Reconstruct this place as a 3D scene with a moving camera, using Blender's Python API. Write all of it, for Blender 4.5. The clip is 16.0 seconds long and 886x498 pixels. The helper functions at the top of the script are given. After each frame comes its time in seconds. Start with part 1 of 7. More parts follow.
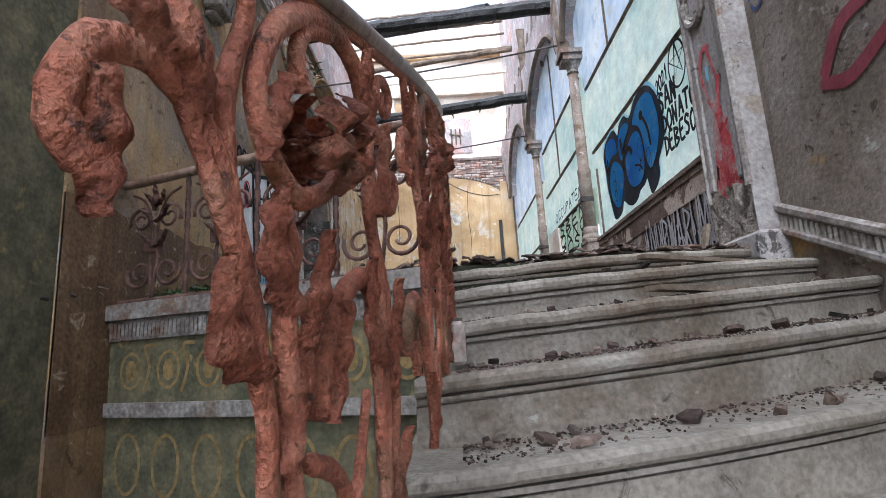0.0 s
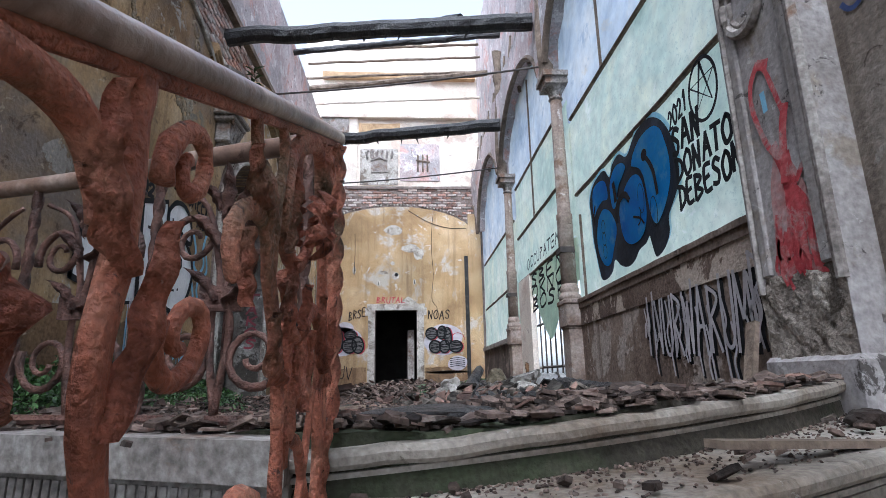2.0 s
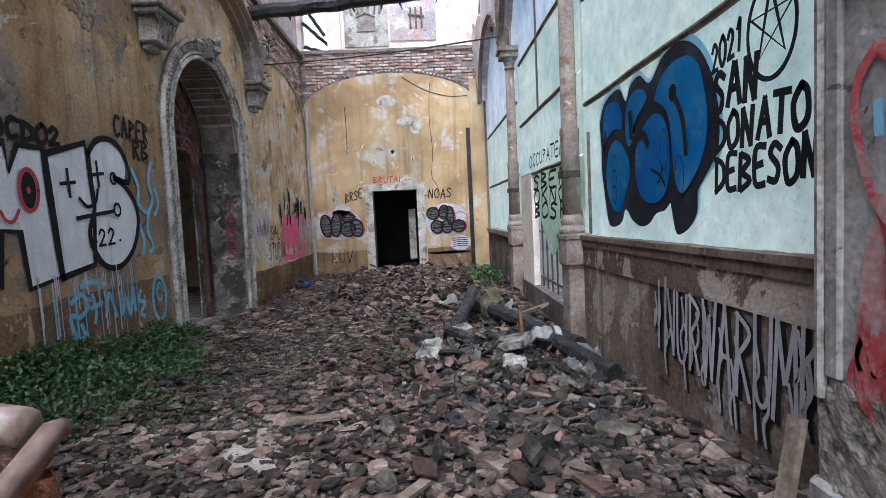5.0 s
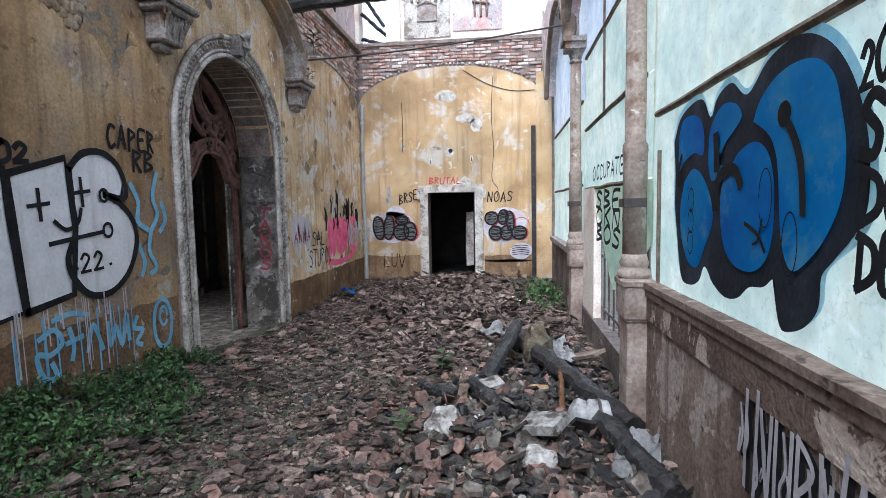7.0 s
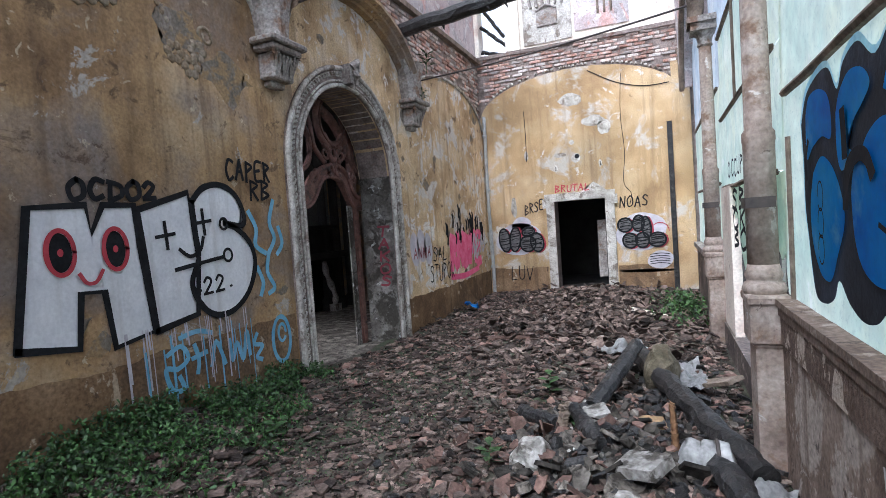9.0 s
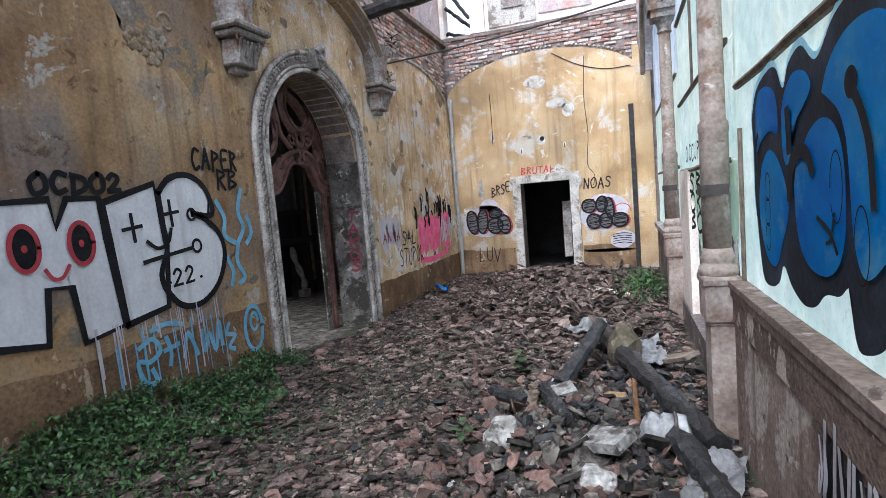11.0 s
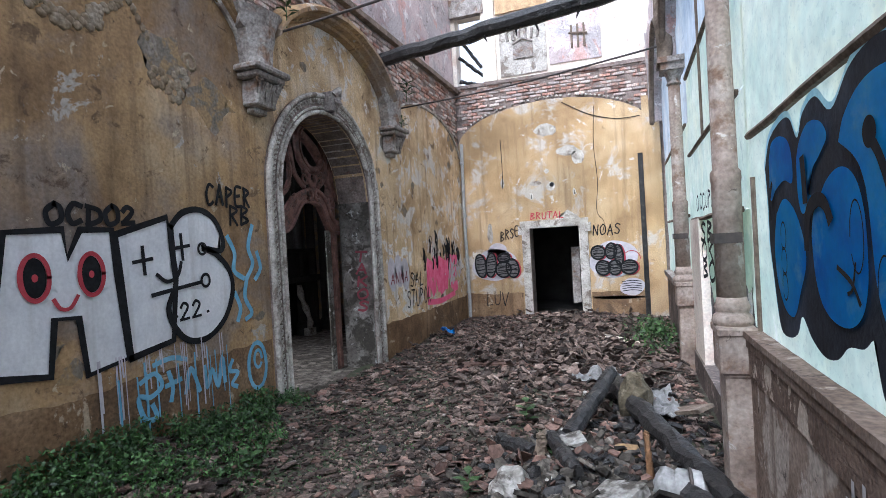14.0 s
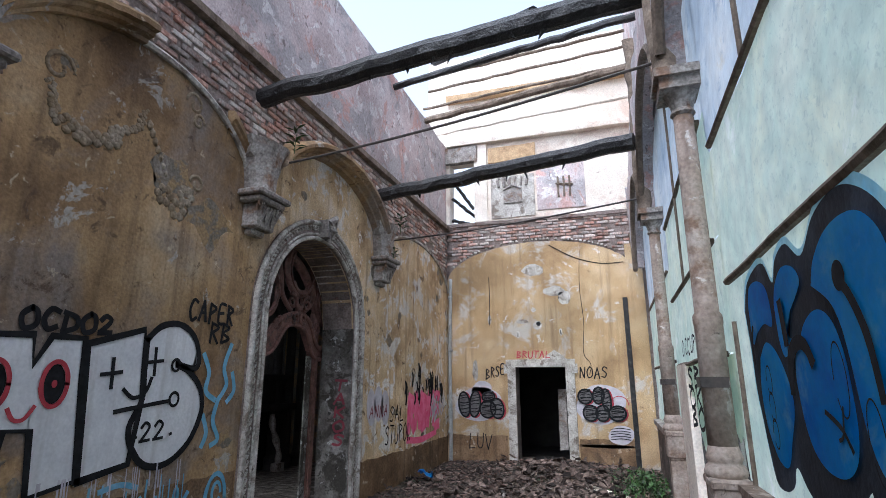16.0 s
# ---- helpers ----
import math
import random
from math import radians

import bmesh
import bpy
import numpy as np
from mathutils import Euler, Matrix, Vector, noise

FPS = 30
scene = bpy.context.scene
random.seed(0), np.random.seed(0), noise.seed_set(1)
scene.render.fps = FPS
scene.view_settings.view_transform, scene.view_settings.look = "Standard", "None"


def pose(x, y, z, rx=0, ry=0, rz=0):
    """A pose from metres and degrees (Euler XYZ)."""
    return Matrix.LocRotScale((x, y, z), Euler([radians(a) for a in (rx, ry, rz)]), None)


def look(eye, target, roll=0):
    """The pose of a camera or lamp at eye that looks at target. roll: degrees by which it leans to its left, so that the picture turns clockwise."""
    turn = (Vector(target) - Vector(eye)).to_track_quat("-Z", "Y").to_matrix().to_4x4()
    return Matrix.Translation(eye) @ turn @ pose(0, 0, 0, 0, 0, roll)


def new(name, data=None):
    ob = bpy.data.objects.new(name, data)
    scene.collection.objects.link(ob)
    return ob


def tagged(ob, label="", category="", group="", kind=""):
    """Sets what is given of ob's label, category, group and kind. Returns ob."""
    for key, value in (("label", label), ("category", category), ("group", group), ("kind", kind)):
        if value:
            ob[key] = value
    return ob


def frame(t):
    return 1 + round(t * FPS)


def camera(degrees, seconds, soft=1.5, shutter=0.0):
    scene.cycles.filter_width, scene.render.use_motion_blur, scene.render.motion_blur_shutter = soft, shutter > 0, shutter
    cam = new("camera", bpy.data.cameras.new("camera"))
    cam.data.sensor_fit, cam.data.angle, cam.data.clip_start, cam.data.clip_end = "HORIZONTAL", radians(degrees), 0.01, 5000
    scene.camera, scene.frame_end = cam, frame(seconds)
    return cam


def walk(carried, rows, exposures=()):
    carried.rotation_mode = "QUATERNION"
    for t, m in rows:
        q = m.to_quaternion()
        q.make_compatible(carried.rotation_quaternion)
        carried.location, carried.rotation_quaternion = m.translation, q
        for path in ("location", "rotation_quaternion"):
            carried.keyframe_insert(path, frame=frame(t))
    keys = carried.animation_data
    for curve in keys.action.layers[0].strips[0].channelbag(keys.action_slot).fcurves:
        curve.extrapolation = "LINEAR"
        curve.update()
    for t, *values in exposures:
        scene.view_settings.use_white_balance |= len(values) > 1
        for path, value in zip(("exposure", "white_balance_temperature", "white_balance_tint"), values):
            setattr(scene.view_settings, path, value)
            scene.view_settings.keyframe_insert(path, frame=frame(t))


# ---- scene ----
cam = camera(80.0, 16.0, soft=0.8)
PATH = [
    (0, (0.183, -1.566, 0.004), (0.177, 0.396, 0.388), -3.3),
    (0.5, (0.213, -1.235, 0.137), (0.254, 0.721, 0.551), -2.9),
    (1, (0.233, -0.933, 0.248), (0.304, 1.019, 0.68), -2.4),
    (1.5, (0.288, -0.667, 0.351), (0.374, 1.28, 0.801), -2.1),
    (2, (0.395, -0.43, 0.526), (0.512, 1.511, 0.995), -1.0),
    (2.5, (0.465, -0.21, 0.72), (0.599, 1.73, 1.186), -1.1),
    (3, (0.533, -0.087, 0.849), (0.646, 1.868, 1.257), -1.5),
    (3.5, (0.62, -0.001, 1.035), (0.695, 1.989, 1.225), -3.0),
    (6, (0.869, 0.545, 1.583), (0.867, 2.538, 1.418), -1.6),
    (6.5, (0.991, 0.814, 1.619), (0.877, 2.803, 1.443), -1.7),
    (7, (1.115, 1.07, 1.774), (0.881, 3.05, 1.611), -1.1),
    (7.5, (1.219, 1.262, 1.758), (0.752, 3.203, 1.631), -2.0),
    (8, (1.342, 1.374, 1.753), (0.615, 3.235, 1.663), -2.8),
    (10.5, (1.508, 1.311, 1.831), (0.732, 3.15, 1.697), -4.6),
    (11, (1.474, 1.283, 1.838), (0.821, 3.165, 1.657), -4.8),
    (11.5, (1.449, 1.275, 1.85), (0.853, 3.172, 1.638), -4.9),
    (12, (1.456, 1.275, 1.843), (0.848, 3.169, 1.631), -4.7),
    (12.5, (1.433, 1.283, 1.846), (0.81, 3.173, 1.639), -4.6),
    (13, (1.432, 1.276, 1.851), (0.789, 3.16, 1.654), -4.6),
    (13.5, (1.446, 1.286, 1.847), (0.78, 3.167, 1.71), -4.2),
    (14, (1.452, 1.296, 1.825), (0.781, 3.18, 1.808), -3.2),
    (14.5, (1.464, 1.323, 1.824), (0.79, 3.202, 1.949), -1.7),
    (15, (1.47, 1.302, 1.814), (0.799, 3.177, 1.997), -1.2),
    (15.5, (1.467, 1.306, 1.784), (0.818, 3.171, 2.097), -0.5),
    (16, (1.459, 1.295, 1.774), (0.864, 3.141, 2.261), -0.0),
]
walk(cam, [(t, look(eye, target, roll)) for t, eye, target, roll in PATH],
     [(t, stops, 5600 if t < 1.5 else 5450, 10) for t, stops in ((0, 2.0), (1.0, 1.98), (2.0, 1.78), (3.5, 1.62), (6, 2.06), (7, 2.18), (8, 2.1), (12.5, 2.3), (14, 2.12), (15, 1.82), (16, 1.68))])

# ---- light ----
world = bpy.data.worlds.new("world")
scene.world = world
world.use_nodes = True
wn, wl = world.node_tree.nodes, world.node_tree.links
sky = wn.new("ShaderNodeTexSky")
sky.sky_type, sky.sun_disc = 'NISHITA', False
sky.sun_elevation, sky.sun_rotation = radians(54), radians(192)
sky.air_density, sky.dust_density, sky.ozone_density = 1.0, 3.0, 1.0
hazy = wn.new("ShaderNodeHueSaturation")
hazy.inputs["Saturation"].default_value = 0.35
wl.new(sky.outputs[0], hazy.inputs["Color"])
wl.new(hazy.outputs[0], wn["Background"].inputs[0])
wn["Background"].inputs[1].default_value = 0.15
SUN_DIR = Vector((math.sin(radians(192)) * math.cos(radians(54)), math.cos(radians(192)) * math.cos(radians(54)), math.sin(radians(54))))
sun = new("sun", bpy.data.lights.new("sun", 'SUN'))
sun.data.energy, sun.data.angle, sun.data.color = 0.5, radians(25), (1.0, 0.985, 0.96)
sun.matrix_world = look(SUN_DIR * 30, (0, 0, 0))

# ---- materials ----
MATS = {}


def mat(name, stops, scale=3.0, rough=0.85, bump=0.25, fine=40.0, metal=0.0, spots=None, spot_scale=2.0, spot_at=(0.58, 0.68), wet=0.0, island=0.0, obj=0.0, translucent=0.0, streak=None, mottle=0.45, chips=(), cloud=0.0):
    """Layered noise: stops are (position, rgb); spots is a second colour laid on in patches; streak a third in upright runs."""
    m = bpy.data.materials.new(name)
    m.use_nodes = True
    n, l = m.node_tree.nodes, m.node_tree.links
    b = n["Principled BSDF"]
    co = n.new("ShaderNodeTexCoord")
    src = co.outputs["Object"]
    if obj:
        info = n.new("ShaderNodeObjectInfo")
        off = n.new("ShaderNodeVectorMath")
        off.operation = 'MULTIPLY_ADD'
        l.new(info.outputs["Random"], off.inputs[0])
        off.inputs[1].default_value = (37.0, 11.0, 23.0)
        l.new(src, off.inputs[2])
        src = off.outputs[0]
    big = n.new("ShaderNodeTexNoise")
    big.inputs["Scale"].default_value, big.inputs["Detail"].default_value, big.inputs["Roughness"].default_value = scale, 8, 0.62
    l.new(src, big.inputs["Vector"])
    ramp = n.new("ShaderNodeValToRGB")
    el = ramp.color_ramp.elements
    while len(el) < len(stops):
        el.new(0.5)
    for e, (p, c) in zip(el, stops):
        e.position, e.color = p, (*c, 1)
    l.new(big.outputs["Fac"], ramp.inputs[0])
    col = ramp.outputs[0]
    sm = n.new("ShaderNodeTexNoise")
    sm.inputs["Scale"].default_value, sm.inputs["Detail"].default_value = fine, 5
    l.new(src, sm.inputs["Vector"])
    if spots:
        sp = n.new("ShaderNodeTexNoise")
        sp.inputs["Scale"].default_value, sp.inputs["Detail"].default_value, sp.inputs["Roughness"].default_value = spot_scale, 9, 0.66
        sp.inputs["Distortion"].default_value = 0.4
        shift = n.new("ShaderNodeVectorMath")
        shift.inputs[1].default_value = (7.3, 2.1, 5.7)
        l.new(src, shift.inputs[0])
        l.new(shift.outputs[0], sp.inputs["Vector"])
        mr = n.new("ShaderNodeMapRange")
        mr.inputs["From Min"].default_value, mr.inputs["From Max"].default_value = spot_at
        l.new(sp.outputs["Fac"], mr.inputs["Value"])
        mx = n.new("ShaderNodeMix")
        mx.data_type = 'RGBA'
        l.new(mr.outputs[0], mx.inputs["Factor"])
        l.new(col, mx.inputs["A"])
        mx.inputs["B"].default_value = (*spots, 1)
        col = mx.outputs["Result"]
    if streak:
        mp = n.new("ShaderNodeMapping")
        mp.inputs["Scale"].default_value = (6.0, 6.0, 0.35)
        l.new(src, mp.inputs["Vector"])
        st = n.new("ShaderNodeTexNoise")
        st.inputs["Scale"].default_value, st.inputs["Detail"].default_value = 1.6, 7
        l.new(mp.outputs[0], st.inputs["Vector"])
        mr = n.new("ShaderNodeMapRange")
        mr.inputs["From Min"].default_value, mr.inputs["From Max"].default_value = 0.52, 0.75
        mr.inputs["To Max"].default_value = 0.8
        l.new(st.outputs["Fac"], mr.inputs["Value"])
        mx = n.new("ShaderNodeMix")
        mx.data_type = 'RGBA'
        l.new(mr.outputs[0], mx.inputs["Factor"])
        l.new(col, mx.inputs["A"])
        mx.inputs["B"].default_value = (*streak, 1)
        col = mx.outputs["Result"]
    for colour, size, lo, hi, amount in chips:
        cn = n.new("ShaderNodeTexNoise")
        cn.inputs["Scale"].default_value, cn.inputs["Detail"].default_value, cn.inputs["Roughness"].default_value = size, 10, 0.7
        cn.inputs["Distortion"].default_value = 0.6
        shift = n.new("ShaderNodeVectorMath")
        shift.inputs[1].default_value = (size * 1.7, 3.3 + size, 9.1)
        l.new(src, shift.inputs[0])
        l.new(shift.outputs[0], cn.inputs["Vector"])
        mr = n.new("ShaderNodeMapRange")
        mr.inputs["From Min"].default_value, mr.inputs["From Max"].default_value, mr.inputs["To Max"].default_value = lo, hi, amount
        l.new(cn.outputs["Fac"], mr.inputs["Value"])
        mx = n.new("ShaderNodeMix")
        mx.data_type = 'RGBA'
        l.new(mr.outputs[0], mx.inputs["Factor"])
        l.new(col, mx.inputs["A"])
        mx.inputs["B"].default_value = (*colour, 1)
        col = mx.outputs["Result"]
    if cloud:
        cl = n.new("ShaderNodeTexNoise")
        cl.inputs["Scale"].default_value, cl.inputs["Detail"].default_value = 0.7, 3
        l.new(src, cl.inputs["Vector"])
        mr = n.new("ShaderNodeMapRange")
        mr.inputs["From Min"].default_value, mr.inputs["From Max"].default_value = 0.3, 0.7
        mr.inputs["To Min"].default_value, mr.inputs["To Max"].default_value = 1 - cloud, 1 + cloud
        l.new(cl.outputs["Fac"], mr.inputs["Value"])
        sc = n.new("ShaderNodeVectorMath")
        sc.operation = 'SCALE'
        l.new(col, sc.inputs[0])
        l.new(mr.outputs[0], sc.inputs["Scale"])
        col = sc.outputs[0]
    if island or obj:
        hs = n.new("ShaderNodeHueSaturation")
        mr = n.new("ShaderNodeMapRange")
        amp = island or obj
        mr.inputs["To Min"].default_value, mr.inputs["To Max"].default_value = 1 - amp, 1 + amp
        if obj:
            l.new(info.outputs["Random"], mr.inputs["Value"])
        else:
            geo = n.new("ShaderNodeNewGeometry")
            l.new(geo.outputs["Random Per Island"], mr.inputs["Value"])
        l.new(mr.outputs[0], hs.inputs["Value"])
        l.new(col, hs.inputs["Color"])
        col = hs.outputs[0]
    fm = n.new("ShaderNodeMapRange")
    fm.inputs["From Min"].default_value, fm.inputs["From Max"].default_value = 0.12, 0.88
    fm.inputs["To Min"].default_value, fm.inputs["To Max"].default_value = 1 - mottle, 1 + mottle
    l.new(sm.outputs["Fac"], fm.inputs["Value"])
    mul = n.new("ShaderNodeVectorMath")
    mul.operation = 'SCALE'
    l.new(col, mul.inputs[0])
    l.new(fm.outputs[0], mul.inputs["Scale"])
    l.new(mul.outputs[0], b.inputs["Base Color"])
    b.inputs["Roughness"].default_value, b.inputs["Metallic"].default_value = rough, metal
    b.inputs["Specular IOR Level"].default_value = 0.5 if rough < 0.65 else 0.18
    add = n.new("ShaderNodeMath")
    add.operation = 'MULTIPLY_ADD'
    add.inputs[1].default_value = 0.35
    l.new(sm.outputs["Fac"], add.inputs[0])
    l.new(big.outputs["Fac"], add.inputs[2])
    bp = n.new("ShaderNodeBump")
    bp.inputs["Strength"].default_value, bp.inputs["Distance"].default_value = bump, 0.03
    l.new(add.outputs[0], bp.inputs["Height"])
    l.new(bp.outputs[0], b.inputs["Normal"])
    if translucent:
        tr = n.new("ShaderNodeBsdfTranslucent")
        l.new(mul.outputs[0], tr.inputs["Color"])
        ms = n.new("ShaderNodeMixShader")
        ms.inputs[0].default_value = translucent
        l.new(b.outputs[0], ms.inputs[1])
        l.new(tr.outputs[0], ms.inputs[2])
        l.new(ms.outputs[0], n["Material Output"].inputs["Surface"])
    MATS[name] = m
    return m


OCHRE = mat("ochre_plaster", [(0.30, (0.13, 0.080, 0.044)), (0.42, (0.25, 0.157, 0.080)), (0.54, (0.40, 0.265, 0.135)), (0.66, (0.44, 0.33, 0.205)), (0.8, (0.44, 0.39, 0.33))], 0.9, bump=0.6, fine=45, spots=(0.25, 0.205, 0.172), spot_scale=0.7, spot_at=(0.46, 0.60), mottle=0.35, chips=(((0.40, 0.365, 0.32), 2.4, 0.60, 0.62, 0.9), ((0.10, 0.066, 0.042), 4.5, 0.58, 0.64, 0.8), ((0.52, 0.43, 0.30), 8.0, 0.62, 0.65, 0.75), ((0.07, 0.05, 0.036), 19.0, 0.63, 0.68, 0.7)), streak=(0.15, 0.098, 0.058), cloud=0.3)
# paler partly from flaking, partly lifted for light from the windows
OCHRE_PALE_LIT = mat("flaking_lit_ochre_plaster", [(0.30, (0.26, 0.17, 0.095)), (0.42, (0.46, 0.32, 0.18)), (0.54, (0.60, 0.45, 0.27)), (0.66, (0.64, 0.53, 0.40)), (0.8, (0.68, 0.63, 0.57))], 1.7, bump=0.6, fine=65, spots=(0.62, 0.58, 0.53), spot_scale=2.3, spot_at=(0.54, 0.58), streak=(0.26, 0.175, 0.10), mottle=0.6, chips=(((0.14, 0.095, 0.06), 4.2, 0.59, 0.63, 0.85), ((0.72, 0.68, 0.62), 6.5, 0.60, 0.63, 0.85), ((0.10, 0.075, 0.055), 15.0, 0.63, 0.70, 0.7)), cloud=0.22)
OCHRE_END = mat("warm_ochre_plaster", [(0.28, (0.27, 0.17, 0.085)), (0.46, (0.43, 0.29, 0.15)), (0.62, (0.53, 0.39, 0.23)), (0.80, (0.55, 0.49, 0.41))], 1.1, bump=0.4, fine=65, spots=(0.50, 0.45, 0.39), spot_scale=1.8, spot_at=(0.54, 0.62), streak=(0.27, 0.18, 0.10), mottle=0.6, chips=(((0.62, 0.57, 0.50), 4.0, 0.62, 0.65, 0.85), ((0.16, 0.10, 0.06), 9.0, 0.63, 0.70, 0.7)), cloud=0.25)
PINK = mat("pink_plaster", [(0.3, (0.36, 0.28, 0.265)), (0.5, (0.52, 0.435, 0.42)), (0.7, (0.60, 0.545, 0.535))], 1.1, bump=0.8, spots=(0.40, 0.365, 0.36), spot_scale=1.0, spot_at=(0.50, 0.55), mottle=0.4, chips=(((0.52, 0.30, 0.25), 1.3, 0.56, 0.60, 0.75), ((0.66, 0.63, 0.61), 3.6, 0.57, 0.59, 0.85), ((0.17, 0.14, 0.13), 6.0, 0.60, 0.63, 0.8), ((0.28, 0.19, 0.16), 12.0, 0.60, 0.65, 0.7)), cloud=0.25)
# near-white base puts the glare on the upper end wall into colour
PALE = mat("glare_pale_plaster", [(0.3, (0.66, 0.56, 0.46)), (0.55, (0.80, 0.72, 0.62)), (0.75, (0.84, 0.80, 0.74))], 1.0, spots=(0.62, 0.50, 0.41), spot_scale=1.3, spot_at=(0.54, 0.62), mottle=0.3, chips=(((0.42, 0.33, 0.27), 2.8, 0.62, 0.66, 0.7),))
GREY = mat("grey_dado_plaster", [(0.3, (0.055, 0.044, 0.038)), (0.5, (0.12, 0.097, 0.085)), (0.7, (0.20, 0.165, 0.145))], 2.0, bump=0.4, spots=(0.28, 0.225, 0.195), spot_scale=2.6, spot_at=(0.55, 0.59), streak=(0.05, 0.04, 0.035), mottle=0.62)
STAIRWALL = mat("stained_stairwell_plaster", [(0.3, (0.12, 0.095, 0.07)), (0.5, (0.22, 0.18, 0.145)), (0.7, (0.31, 0.27, 0.23))], 1.6, bump=0.7, spots=(0.36, 0.235, 0.10), spot_scale=1.1, spot_at=(0.54, 0.58), chips=(((0.38, 0.35, 0.31), 4.0, 0.59, 0.62, 0.85), ((0.07, 0.052, 0.038), 9.0, 0.60, 0.64, 0.85)), streak=(0.11, 0.08, 0.055), cloud=0.25)
PEELWALL = mat("peeling_brown_dado_plaster", [(0.3, (0.095, 0.066, 0.050)), (0.5, (0.185, 0.135, 0.104)), (0.7, (0.28, 0.22, 0.178))], 1.6, bump=0.6, spots=(0.34, 0.285, 0.24), spot_scale=1.8, spot_at=(0.55, 0.585), streak=(0.10, 0.065, 0.045), mottle=0.6, chips=(((0.42, 0.36, 0.315), 4.5, 0.62, 0.64, 0.85), ((0.05, 0.036, 0.028), 7.0, 0.60, 0.65, 0.8)), cloud=0.2)
STONE = mat("worn_stone", [(0.3, (0.19, 0.165, 0.135)), (0.5, (0.31, 0.275, 0.23)), (0.7, (0.40, 0.365, 0.315))], 2.2, rough=0.65, bump=0.4, spots=(0.16, 0.12, 0.085), spot_scale=1.6, spot_at=(0.50, 0.66), mottle=0.5, fine=60, chips=(((0.10, 0.08, 0.062), 9.0, 0.60, 0.66, 0.8), ((0.48, 0.45, 0.40), 16.0, 0.64, 0.68, 0.6)))
WHITE_FRAME = mat("chipped_white_stucco", [(0.3, (0.24, 0.21, 0.18)), (0.5, (0.46, 0.425, 0.375)), (0.7, (0.60, 0.57, 0.52))], 5.0, bump=0.5, spots=(0.20, 0.165, 0.135), spot_scale=5.0, spot_at=(0.53, 0.62), chips=(((0.11, 0.09, 0.07), 12.0, 0.60, 0.65, 0.8),))
TRIM = mat("aged_grey_trim", [(0.3, (0.15, 0.125, 0.11)), (0.5, (0.28, 0.25, 0.225)), (0.7, (0.40, 0.37, 0.34))], 5.0, spots=(0.20, 0.125, 0.085), spot_scale=4.0, spot_at=(0.54, 0.64), mottle=0.62)
# rust with its salmon tones raised to carry light on the stair railing
RUST = mat("lit_rusted_iron", [(0.3, (0.17, 0.05, 0.028)), (0.5, (0.50, 0.17, 0.098)), (0.7, (0.68, 0.33, 0.215))], 9.0, rough=0.6, bump=1.0, fine=130, spots=(0.20, 0.12, 0.065), spot_scale=3.0, spot_at=(0.54, 0.66), chips=(((0.06, 0.03, 0.022), 26.0, 0.60, 0.66, 0.8), ((0.72, 0.56, 0.44), 40.0, 0.68, 0.72, 0.7)))
RAILWOOD = mat("worn_rail", [(0.3, (0.13, 0.075, 0.055)), (0.5, (0.25, 0.165, 0.125)), (0.7, (0.42, 0.33, 0.275))], 7.0, rough=0.35, chips=(((0.08, 0.045, 0.035), 12.0, 0.60, 0.66, 0.8),))
# black char; the lighter grey chips are painted glints
CHAR = mat("charred_timber_glints", [(0.3, (0.006, 0.006, 0.006)), (0.55, (0.018, 0.016, 0.015)), (0.75, (0.07, 0.062, 0.056))], 12.0, rough=0.5, bump=1.0, fine=55, mottle=0.6, chips=(((0.13, 0.12, 0.11), 24.0, 0.62, 0.68, 0.6),))
OLDWOOD = mat("grey_timber", [(0.3, (0.10, 0.075, 0.055)), (0.6, (0.22, 0.17, 0.13)), (0.8, (0.32, 0.26, 0.2))], 7.0, bump=0.5)
WARMWOOD = mat("pale_timber", [(0.3, (0.35, 0.22, 0.12)), (0.6, (0.55, 0.38, 0.22))], 7.0)
BRICK = mat("old_brick", [(0.3, (0.24, 0.13, 0.10)), (0.5, (0.36, 0.20, 0.15)), (0.7, (0.48, 0.36, 0.30))], 5.0, spots=(0.46, 0.41, 0.37), spot_scale=2.0, spot_at=(0.44, 0.56), obj=0.4, mottle=0.62)
BRICK_JOINED = mat("old_brick_far", [(0.3, (0.24, 0.13, 0.10)), (0.5, (0.36, 0.20, 0.15)), (0.7, (0.48, 0.36, 0.30))], 5.0, spots=(0.46, 0.41, 0.37), spot_scale=2.0, spot_at=(0.44, 0.56), island=0.4, mottle=0.62)
MORTAR = mat("old_mortar", [(0.3, (0.12, 0.095, 0.08)), (0.6, (0.26, 0.21, 0.185))], 6.0, bump=0.6, spots=(0.16, 0.09, 0.07), spot_scale=5.0, mottle=0.62)
SOIL = mat("dusty_soil", [(0.3, (0.024, 0.021, 0.016)), (0.5, (0.058, 0.051, 0.039)), (0.7, (0.11, 0.096, 0.075))], 3.0, bump=0.8, fine=60, spots=(0.052, 0.060, 0.034), spot_scale=1.2, spot_at=(0.48, 0.60))
TILE = mat("broken_roof_tile", [(0.3, (0.034, 0.025, 0.021)), (0.5, (0.098, 0.070, 0.057)), (0.7, (0.20, 0.15, 0.122))], 5.0, bump=0.6, spots=(0.19, 0.165, 0.145), spot_scale=9.0, spot_at=(0.56, 0.7), island=0.85, mottle=0.6, chips=(((0.022, 0.018, 0.015), 22.0, 0.58, 0.64, 0.8),))
